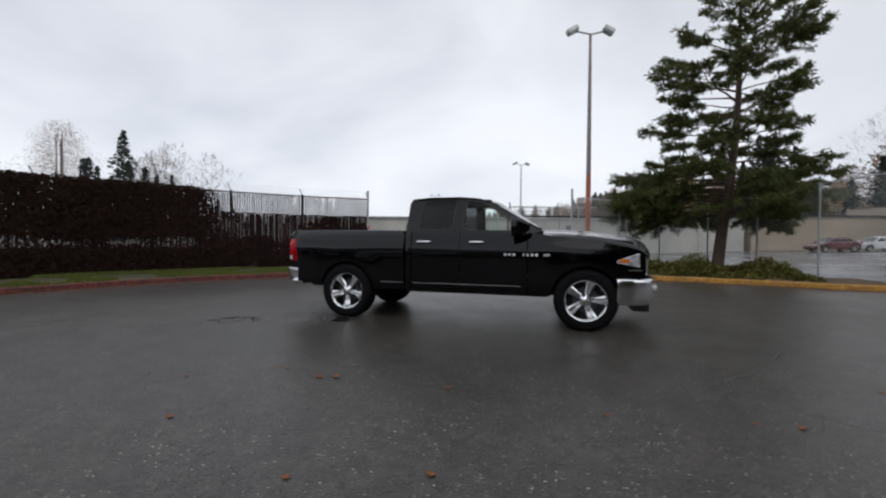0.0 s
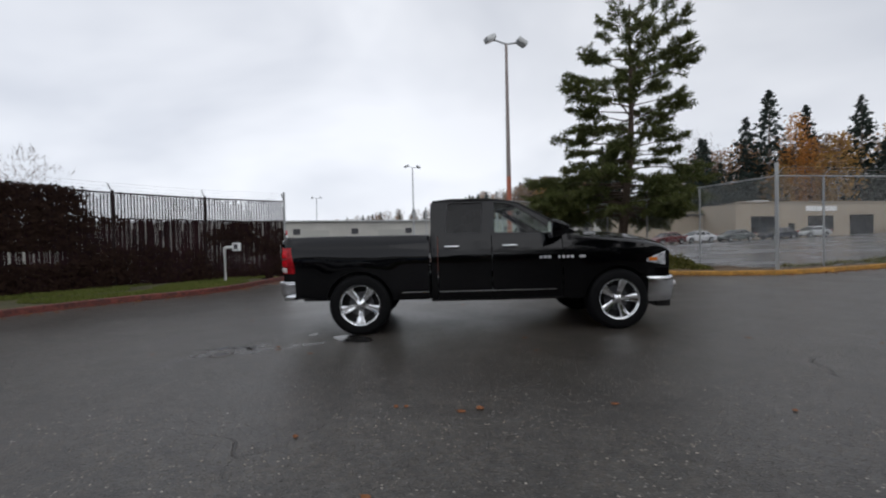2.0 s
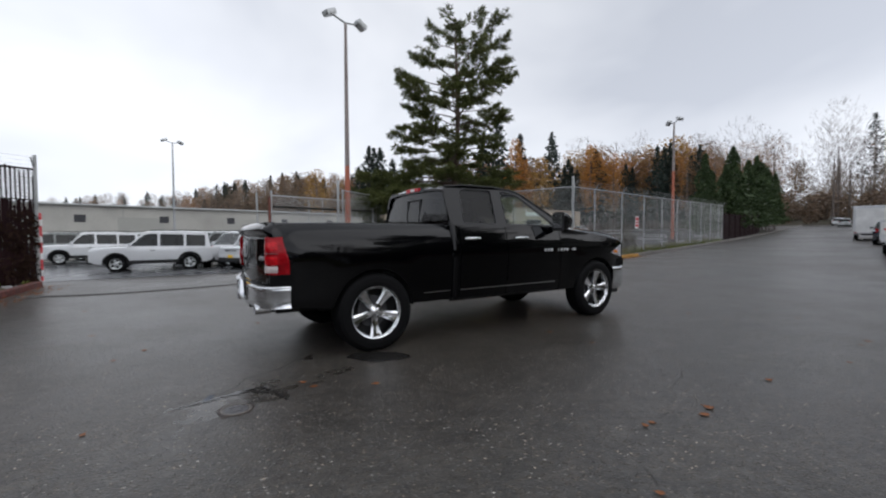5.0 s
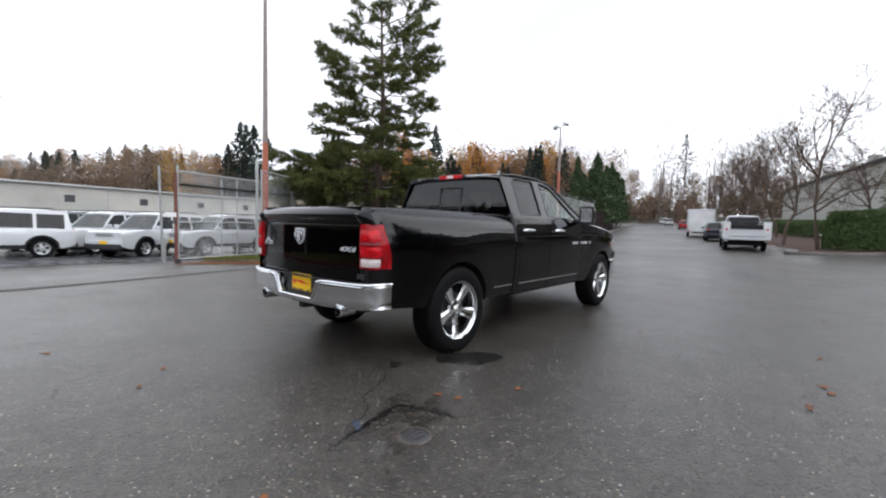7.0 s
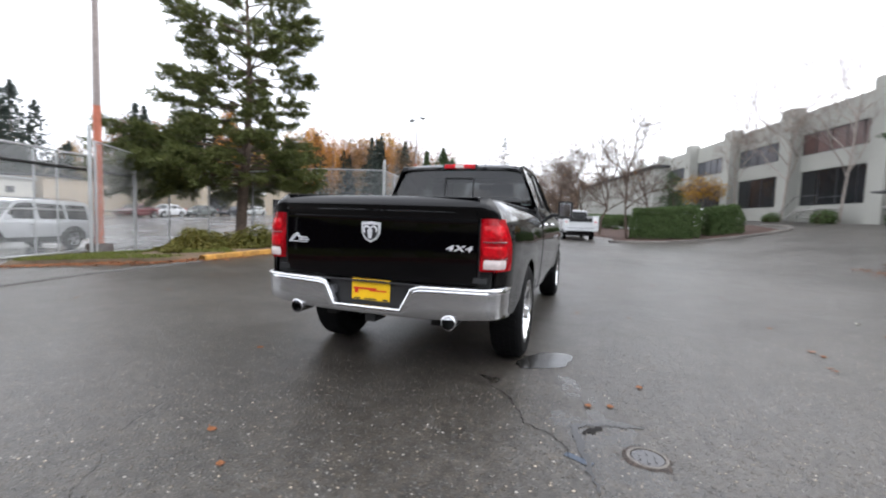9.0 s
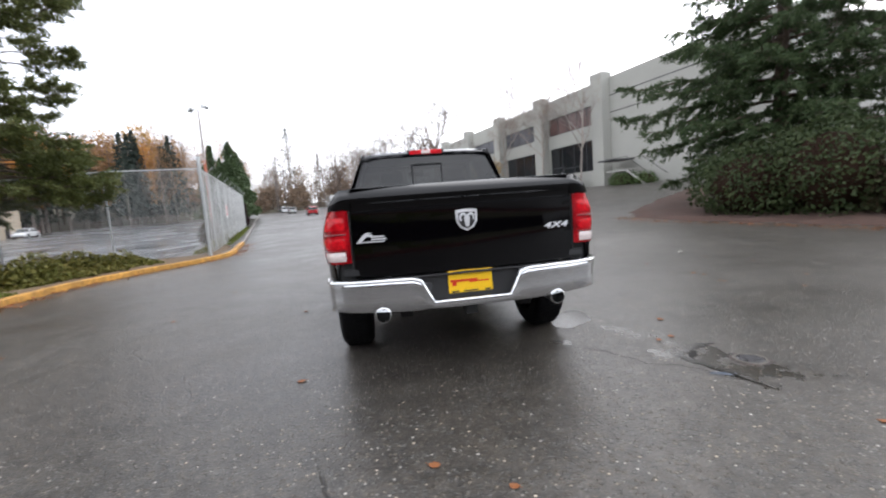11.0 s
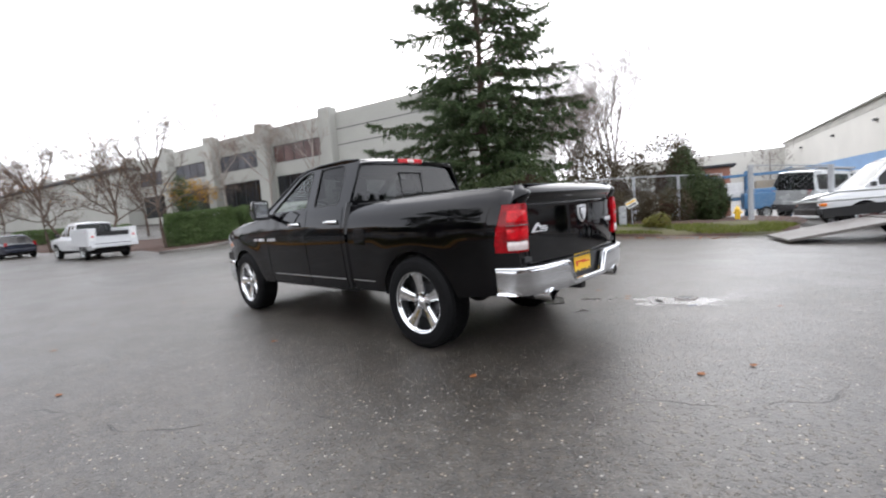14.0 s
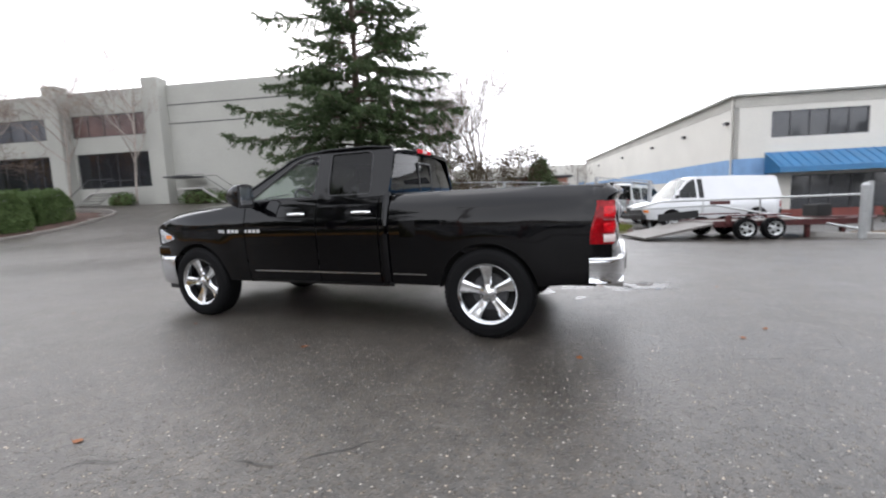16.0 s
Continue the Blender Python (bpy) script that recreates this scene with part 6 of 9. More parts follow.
def fence_run(name, points, height, label, posts=True, rail=True, pitch=0.075, post_r=0.032, barbs=False, mat_=None, wire=0.0045, group=""):
    f = thing(name, label, "fence", group=group)
    m = mat_ or GALV
    for i, (x, y) in enumerate(points):
        z = land(x, y)
        if posts:
            part("post", cyl((x, y, z - 0.1), (x, y, z + height + 0.06), post_r, segs=10), m, f)
        if barbs:
            a = points[max(i - 1, 0)]
            b = points[min(i + 1, len(points) - 1)]
            d = Vector((b[0] - a[0], b[1] - a[1], 0)).normalized()
            n = Vector((d.y, -d.x, 0))
            part("barb_arm", tube([(x, y, z + height + 0.04), Vector((x, y, z + height + 0.04)) + n * 0.22 + Vector((0, 0, 0.24))], 0.014, 6), m, f)
    for (a, b) in zip(points, points[1:]):
        za, zb = land(*a), land(*b)
        part("mesh_panel", chain_link(a, b, height, za + 0.04, zb + 0.04, pitch, wire), m, f, "grey chain-link wire")
        if rail:
            part("top_rail", cyl((*a, za + height + 0.04), (*b, zb + height + 0.04), 0.021, segs=8), m, f)
    return f


def barbed(f, points, height, n=3):
    for k in range(n):
        pts = []
        for i, (x, y) in enumerate(points):
            a, b = points[max(i - 1, 0)], points[min(i + 1, len(points) - 1)]
            d = Vector((b[0] - a[0], b[1] - a[1], 0)).normalized()
            q = Vector((x, y, land(x, y) + height + 0.04)) + (Vector((d.y, -d.x, 0)) * 0.22 + Vector((0, 0, 0.24))) * (k + 1) / n
            pts.append(q)
        part("barbed_wire", tube(pts, 0.004, 4), GALV, f)


# east fence: gate side, round the pine, along the street
tall = fence_run("chain_link_fence", [(2.0, 10.75), (3.6, 11.6), (5.2, 12.2), (7.0, 12.4), (8.4, 11.6), (9.1, 9.0), (10.0, 6.5)], 3.0, "galvanised chain-link fence behind the pine", wire=0.0034)
pts = [(10.0, 6.5)] + [(11.9 + STREET.x * 3.0 * k, 6.95 + STREET.y * 3.0 * k * (1 + 0.004 * k)) for k in range(9)] + [(36.7, 13.1)]
street_fence = fence_run("chain_link_fence", pts, 3.0, "tall chain-link fence with barbed wire along the street", barbs=True, pitch=0.095, wire=0.0031)
barbed(street_fence, pts, 3.0)
def build_street_screen():
    """The dark boarded fence that goes on from the end of the chain-link."""
    f = thing("boarded_fence", "dark brown boarded fence before the conifers", "fence")
    rnd = random.Random(31)
    bm = box((0, 0, 1.18), (0.135, 0.03, 2.3))
    plank = bpy.data.meshes.new("board")
    bm.to_mesh(plank)
    bm.free()
    a, step = Vector((37.1, 13.25)), Vector((0.966, 0.258)) * 3.0
    for k in range(8):
        p, q = a + step * k, a + step * (k + 1)
        part("post", box((p.x, p.y, land(p.x, p.y) + 1.2), (0.12, 0.12, 2.5), 0.01), SLAT_BROWN, f)
        for i in range(20):
            m = p.lerp(q, (i + 0.5) / 20)
            part("board", plank, SLAT_BROWN, f, at=pose(m.x, m.y, land(m.x, m.y) + rnd.uniform(-0.03, 0.03), 0, 0, math.degrees(math.atan2(step.y, step.x)) + rnd.uniform(-2, 2)))


build_street_screen()
part("corner_post", cyl((10.0, 6.5, 0), (10.0, 6.5, 3.5), 0.055, segs=12), GALV, street_fence)
part("post", cyl((1.75, 10.55, -0.1), (1.75, 10.55, 3.25), 0.045, segs=12), GALV, tall)


def build_gate():
    """The rolling gate leaf, open, standing along the fence."""
    g = thing("rolling_gate", "open chain-link rolling gate with rusty end post", "gate")
    a, b = Vector((-0.72, 10.35, 0)), Vector((3.9, 11.95, 0))
    d = (b - a).normalized()
    z = land(-0.7, 10.4)
    P = lambda s, h: a + d * s + Vector((0, 0, z + h))  # noqa: E731
    L = (b - a).length
    part("end_post", cyl(P(0, 0.02), P(0, 2.62), 0.045, segs=12), RUST, g, "rusty red end post")
    part("end_post", cyl(P(0.07, 0.05), P(0.07, 2.85), 0.03, segs=12), GALV, g)
    part("guide_post", cyl(P(-0.36, 0.02) + Vector((0, 0.1, 0)), P(-0.44, 2.75) + Vector((0, 0.1, 0)), 0.032, segs=12), GALV, g)
    part("guide_post", cyl(P(-0.30, 0.02) + Vector((0, 0.16, 0)), P(-0.30, 0.75) + Vector((0, 0.16, 0)), 0.05, segs=12), GALV, g)
    for s in (1.55, 2.15, 3.3, L):
        part("upright", cyl(P(s, 0.1), P(s, 2.62), 0.022, segs=8), GALV, g)
    for h, r, m in ((2.68, 0.022, GALV), (0.14, 0.025, GALV), (1.22, 0.020, GALV)):
        part("rail", cyl(P(0.05, h), P(L, h), r, segs=8), m, g)
    part("track_beam", box(((P(0.1, 2.30) + P(L, 2.30)) / 2), (L, 0.05, 0.07), 0.006, None) if False else tube([P(0.1, 2.30), P(L, 2.30)], 0.038, 6), UNDER, g, "dark track beam")
    for k in range(2):
        part("barbed_wire", tube([P(0.05, 2.40 + 0.1 * k), P(L, 2.40 + 0.1 * k)], 0.005, 4), STEEL_DARK, g)
    part("mesh_panel", chain_link((a + d * 0.05).xy, b.xy, 2.55, z + 0.12, z + 0.12, 0.06, 0.004), GALV, g, "chain-link wire")
    part("wheel", revolve([(0.0, -0.03), (0.075, -0.03), (0.085, 0.0), (0.075, 0.03), (0.0, 0.03)], 18), STEEL_DARK, g, at=Matrix.Translation(P(0.02, 0.085) + Vector((0, -0.1, 0))) @ Matrix.Rotation(math.atan2(d.y, d.x), 4, "Z"))
    part("latch_box", box(P(-0.1, 1.22), (0.16, 0.10, 0.10), 0.02), STEEL_DARK, g)
    part("small_sign", box(P(-0.16, 1.42), (0.30, 0.02, 0.14), 0.004), SIGN_WHITE, g)


build_gate()

# the slatted fence to the west
def build_slat_fence():
    f = thing("slatted_fence", "tall chain-link fence with dark brown vertical slats", "fence")
    line = along(curve2(FENCE_W, 6), 2.6)
    H = 2.84
    rnd = random.Random(23)
    for i, (x, y, h) in enumerate(line):
        z = land(x, y) + 0.08
        part("post", cyl((x, y, z - 0.1), (x, y, z + H + (0.35 if i in (0,) else 0.08)), 0.04, segs=10), GALV if i == 0 else FENCE_DARK, f)
        part("barb_arm", tube([(x, y, z + H), (x - 0.05, y - 0.12, z + H + 0.28)], 0.014, 5), FENCE_DARK, f)
    for i, ((x1, y1, _), (x2, y2, _)) in enumerate(zip(line, line[1:])):
        z1, z2 = land(x1, y1) + 0.08, land(x2, y2) + 0.08
        part("top_rail", cyl((x1, y1, z1 + H), (x2, y2, z2 + H), 0.024, segs=8), FENCE_DARK, f)
        part("mesh_panel", chain_link((x1, y1), (x2, y2), H, z1, z2, 0.055 if i < 4 else 0.09, 0.0058 if i < 4 else 0.0045), FENCE_DARK, f)
        n = int(2.6 / 0.054)
        d = Vector((x2 - x1, y2 - y1, 0)).normalized()
        bm = bmesh.new()
        dense = smooth(i, 1.0, 3.5)
        if i < 4:
            # thin wire-bound slats to the top, broad ones to the middle rail
            part("middle_rail", cyl((x1, y1, z1 + 2.08), (x2, y2, z2 + 2.08), 0.018, segs=8), FENCE_DARK, f)
            fine = int(2.6 / 0.082)
            for k in range(fine):
                t = (k + 0.5) / fine
                x, y, z = x1 + (x2 - x1) * t, y1 + (y2 - y1) * t, z1 + (z2 - z1) * t
                up = 2.82 + rnd.uniform(-0.05, 0.08) - (rnd.random() ** 14) * 0.5
                bm_box(bm, (0, 0, (2.08 + up) / 2), (rnd.uniform(0.026, 0.040), 0.010, up - 2.08), Matrix.Translation((x, y, z)) @ Matrix.Rotation(math.atan2(d.y, d.x) + rnd.uniform(-0.3, 0.3), 4, "Z"))
        for k in range(n):
            if rnd.random() < 0.03 * (1 - dense):
                continue
            t = (k + 0.5) / n
            x, y, z = x1 + (x2 - x1) * t, y1 + (y2 - y1) * t, z1 + (z2 - z1) * t
            top = H - 0.03 - (rnd.random() ** 6) * 1.3 * (1 - 0.8 * dense)
            if i < 4:
                top = 2.07 - (rnd.random() ** 8) * 0.5
            w = (0.047 if i < 4 else 0.046) * rnd.uniform(0.9, 1.1)
            turn = Matrix.Translation((x, y, z)) @ Matrix.Rotation(math.atan2(d.y, d.x) + rnd.uniform(-0.2, 0.2), 4, "Z")
            torn = noise.noise((x * 1.3, y * 1.3, 4.0)) + rnd.uniform(-0.25, 0.25) if i >= 3 else -1.0
            if torn > -0.05:
                # snapped slats leave a ragged gap at about breast height
                gap = 0.05 + 0.22 * min(0.6, torn)
                low = rnd.uniform(0.86, 0.98)
                bm_box(bm, (0, 0, low / 2), (w, 0.012, low), turn)
                bm_box(bm, (0, 0, (low + gap + top) / 2), (w, 0.012, top - low - gap), turn)
                continue
            bm_box(bm, (0, 0, top / 2), (w, 0.012, top), Matrix.Translation((x, y, z)) @ Matrix.Rotation(math.atan2(d.y, d.x) + rnd.uniform(-0.2, 0.2), 4, "Z") @ Matrix.Rotation(rnd.gauss(0, 0.006), 4, "Y"))
        ob = part("slats", bm, SLAT_BROWN, f, "dark brown plastic slats")
        ob["kind"] = "stuff"
    part("warning_strip", box((line[0][0] + 0.06, line[0][1] + 0.02, 0.95), (0.05, 0.05, 1.7), 0.01), SIGN_RED, f)
    for k in range(4):
        part("warning_band", box((line[0][0] + 0.066, line[0][1] + 0.012, 0.3 + k * 0.42), (0.05, 0.05, 0.16), 0.01), SIGN_WHITE, f)
    for k in range(3):
        part("barbed_wire", tube([(x - 0.05 * (k + 1) / 3, y - 0.12 * (k + 1) / 3, land(x, y) + 0.08 + H + 0.28 * (k + 1) / 3) for x, y, _ in line], 0.0018, 4), FENCE_DARK, f)


build_slat_fence()


def build_keypad():
    k = thing("keypad_post", "white-painted gooseneck keypad post in the grass", "keypad post", pose(-7.6, 7.15, land(-7.6, 7.15) + 0.08))
    part("pipe", tube([(0, 0, 0), (0, 0, 1.08), (0.04, -0.02, 1.14), (0.30, -0.05, 1.16)], 0.048, 10), WHITE_PIPE, k, smooth_on=True)
    part("keypad_box", box((0.42, -0.07, 1.16), (0.22, 0.14, 0.26), 0.02), SIGN_WHITE, k)
    part("keypad", box((0.42, -0.145, 1.17), (0.12, 0.012, 0.16), 0.004), STEEL_DARK, k)


build_keypad()


# ---------------------------------------------------------------- lamp posts
def build_lamp(at, height, primer, turn, arm=0.85, label="tall grey lamp post with two flood heads"):
    p = thing("street_lamp", label, "lamp post", at, "lamp posts")
    part("base", box((0, 0, 0.18), (0.46, 0.46, 0.42), 0.05), RUST_DARK, p, "dark rusty footing")
    if primer:
        part("pole", cyl((0, 0, 0.3), (0, 0, primer), 0.11, 0.095, 12), POLE_RED, p, "red-primer lower pole")
    part("pole", cyl((0, 0, primer or 0.3), (0, 0, height), 0.095 if primer else 0.10, 0.055, 12), POLE_WORN if primer else POLE_GREY, p)
    part("crossarm", tube([(-arm * 0.65, 0, height + 0.12), (0, 0, height), (arm * 0.65, 0, height + 0.12)], 0.035, 8), POLE_GREY, p)
    for s in (1, -1):
        head = part("lamp_head", box((s * arm * 0.85, 0, height + 0.16), (0.46, 0.36, 0.20), 0.05), GALV, p, at=Matrix.Translation((s * arm * 0.85, 0, height + 0.16)) @ Matrix.Rotation(radians(s * 28), 4, "Y") @ Matrix.Translation((-s * arm * 0.85, 0, -height - 0.16)))
        part("lens", box((s * arm * 0.85, 0, height + 0.05), (0.40, 0.30, 0.02), 0.005), HEAD_LIGHT_LENS, head)
    return p


build_lamp(pose(2.38, 11.25, land(2.38, 11.25), 0, 0, 15), 9.65, 4.1, 0)
build_lamp(pose(-3.2, 40.3, land(-3.2, 40.3), 0, 0, 30), 9.7, 0, 0)
build_lamp(pose(29.3, 13.3, land(29.3, 13.3), 0, 0, 60), 9.3, 5.6, 0, label="tall lamp post with rusty lower half")
build_lamp(pose(-22.0, 70.0, -0.3, 0, 0, 10), 9.7, 0, 0)


# ---------------------------------------------------------------- buildings
def wall_box(name, p0, p1, thickness, z0, z1, material, parent, out):
    """An upright wall from p0 to p1 (x, y), its outer face on that line."""
    p0, p1 = Vector((*p0, 0)), Vector((*p1, 0))
    n = Vector((*out, 0)).normalized()
    q = [p0, p1, p1 - n * thickness, p0 - n * thickness]
    verts = [v + Vector((0, 0, z)) for z in (z0, z1) for v in q]
    faces = [(0, 1, 5, 4), (1, 2, 6, 5), (2, 3, 7, 6), (3, 0, 4, 7), (4, 5, 6, 7), (3, 2, 1, 0)]
    bm = bmesh.new()
    vs = [bm.verts.new(v) for v in verts]
    for f in faces:
        bm.faces.new([vs[i] for i in f])
    bmesh.ops.recalc_face_normals(bm, faces=bm.faces[:])
    return part(name, bm, material, parent)


def facade(parent, origin, d, out, z0, length, height, openings, material, name="wall", depth=0.25):
    """A wall with openings (s0, s1, h0, h1) cut through; s along d from origin."""
    S = sorted({0.0, length} | {o[0] for o in openings} | {o[1] for o in openings})
    Hs = sorted({0.0, height} | {o[2] for o in openings} | {o[3] for o in openings})
    bm = bmesh.new()
    d3, n3, o3 = Vector((*d, 0)).normalized(), Vector((*out, 0)).normalized(), Vector((*origin, z0))
    grid_v = {}
    for k in (0, 1):
        for i, s in enumerate(S):
            for j, h in enumerate(Hs):
                grid_v[k, i, j] = bm.verts.new(o3 + d3 * s + Vector((0, 0, h)) - n3 * depth * k)
    solid = {}
    for i in range(len(S) - 1):
        for j in range(len(Hs) - 1):
            cs, ch = (S[i] + S[i + 1]) / 2, (Hs[j] + Hs[j + 1]) / 2
            solid[i, j] = not any(o[0] < cs < o[1] and o[2] < ch < o[3] for o in openings)
    for (i, j), on in solid.items():
        if not on:
            continue
        for k in (0, 1):
            bm.faces.new([grid_v[k, i, j], grid_v[k, i + 1, j], grid_v[k, i + 1, j + 1], grid_v[k, i, j + 1]])
        for di, dj, a, b in ((-1, 0, (i, j), (i, j + 1)), (1, 0, (i + 1, j), (i + 1, j + 1)), (0, -1, (i, j), (i + 1, j)), (0, 1, (i, j + 1), (i + 1, j + 1))):
            if not solid.get((i + di, j + dj), False):
                bm.faces.new([grid_v[0, a[0], a[1]], grid_v[0, b[0], b[1]], grid_v[1, b[0], b[1]], grid_v[1, a[0], a[1]]])
    bmesh.ops.delete(bm, geom=[v for v in bm.verts if not v.link_faces], context="VERTS")
    bmesh.ops.recalc_face_normals(bm, faces=bm.faces[:])
    return part(name, bm, material, parent)


def window(parent, origin, d, out, z0, s0, s1, h0, h1, glass, bars_n=0, frame=FRAME_DARK, deep=0.14, name="window"):
    d3, n3, o3 = Vector((*d, 0)).normalized(), Vector((*out, 0)).normalized(), Vector((*origin, z0))
    m = Matrix((d3, -n3, Vector((0, 0, 1)))).transposed().to_4x4()
    m.translation = o3
    w = part(name, box(((s0 + s1) / 2, deep, (h0 + h1) / 2), (s1 - s0, 0.03, h1 - h0)), glass, parent, at=m)
    for c, sz in ((((s0 + s1) / 2, deep - 0.03, h0 + 0.03), (s1 - s0, 0.06, 0.06)), (((s0 + s1) / 2, deep - 0.03, h1 - 0.03), (s1 - s0, 0.06, 0.06)), ((s0 + 0.03, deep - 0.03, (h0 + h1) / 2), (0.06, 0.06, h1 - h0)), ((s1 - 0.03, deep - 0.03, (h0 + h1) / 2), (0.06, 0.06, h1 - h0))):
        part("frame", box(c, sz), frame, w)
    for k in range(bars_n):
        s = s0 + (s1 - s0) * (k + 1) / (bars_n + 1)
        part("mullion", box((s, deep - 0.035, (h0 + h1) / 2), (0.045, 0.05, h1 - h0)), frame, w)
    return w


def build_grey_building():
    b = thing("office_building", "two-storey grey concrete office building with pilasters", "building")
    A = Vector((30.42, -19.05))
    d, out = STREET.xy, ACROSS.xy
    z0, H = 1.2, 10.0
    # plain end to the west, window bays to the east
    facade(b, tuple(A - d * 15.0), d, out, z0, 15.0, H - 0.35, [], WALL_GREY)
    m = Matrix(((d.x, -out.x, 0, A.x), (d.y, -out.y, 0, A.y), (0, 0, 1, z0), (0, 0, 0, 1)))
    for h in (8.15, 6.75):
        part("reveal_joint", box((-8.2, -0.004, h), (13.6, 0.02, 0.07)), ROOF_DARK, b, at=m)
    bays = []
    for k in range(7):
        s0 = k * 8.75
        bays += [(s0 + 0.05, s0 + 7.15, 6.15, 7.85), (s0 + 0.02, s0 + 7.10, 2.1, 4.85)]
    facade(b, tuple(A), d, out, z0, 61.5, H - 0.35, bays, WALL_GREY)
    for k in range(7):
        s0 = k * 8.75
        glass = WINDOW_BROWN if k == 0 else WINDOW_GREY
        w = window(b, tuple(A), d, out, z0, s0 + 0.05, s0 + 7.15, 6.15, 7.85, glass, 4, ROOF_DARK if k else FRAME_DARK, 0.12)
        window(b, tuple(A), d, out, z0, s0 + 0.02, s0 + 7.10, 2.1, 4.85, WINDOW_DARK, 3, FRAME_DARK, 0.2)
    for k in range(8):
        s0 = k * 8.75 - 0.85
        part("pilaster", box((s0, -0.35, H / 2), (1.32, 1.1, H + 0.15), 0.03), WALL_GREY, b, at=m)
    part("roof", box((23.2, 12.0, H - 0.6), (76.0, 23.4, 0.2)), ROOF_DARK, b, at=m)
    part("end_wall", box((-14.85, 12.0, (H - 0.35) / 2), (0.3, 23.4, H - 0.35)), WALL_GREY, b, at=m)
    part("end_wall", box((61.3, 12.0, (H - 0.35) / 2), (0.3, 23.4, H - 0.35)), WALL_GREY, b, at=m)
    part("back_wall", box((23.2, 23.8, (H - 0.35) / 2), (76.4, 0.3, H - 0.35)), WALL_GREY, b, at=m)
    # stairs to the doors
    for s0, flip in ((2.6, 1), (-4.6, -1)):
        st = part("entrance_stair", box((s0, -1.7, 1.62), (2.2, 1.6, 0.12), 0.02), CONCRETE, b, at=m)
        for i in range(7):
            part("step", box((s0 + flip * (1.2 + 0.30 * i), -1.7, 1.44 - 0.20 * i), (0.32, 1.6, 0.05), 0.008), CONCRETE, st)
        for yy_ in (-2.5, -0.9):
            part("stringer", tube([(s0 + flip * 1.0, yy_, 1.55), (s0 + flip * 3.2, yy_, 0.12)], 0.06, 6), CONCRETE, st)
            part("handrail", tube([(s0 - flip * 1.1, yy_, 2.6), (s0 + flip * 1.0, yy_, 2.6), (s0 + flip * 3.2, yy_, 1.1)], 0.025, 6), STEEL_DARK, st)
    part("door_canopy", box((-3.2, -1.2, 2.55), (1.9, 2.0, 0.10), 0.02), ROOF_DARK, b, at=m)
    part("wall_lamp", box((19.2, -0.08, 5.3), (0.5, 0.2, 0.22), 0.05), HEAD_LIGHT_LENS, b, at=m)
    part("monument_sign", box((4.0, -9.5, 0.75), (2.6, 0.4, 1.5), 0.04), SIGN_WHITE, b, at=m)
    return b


build_grey_building()


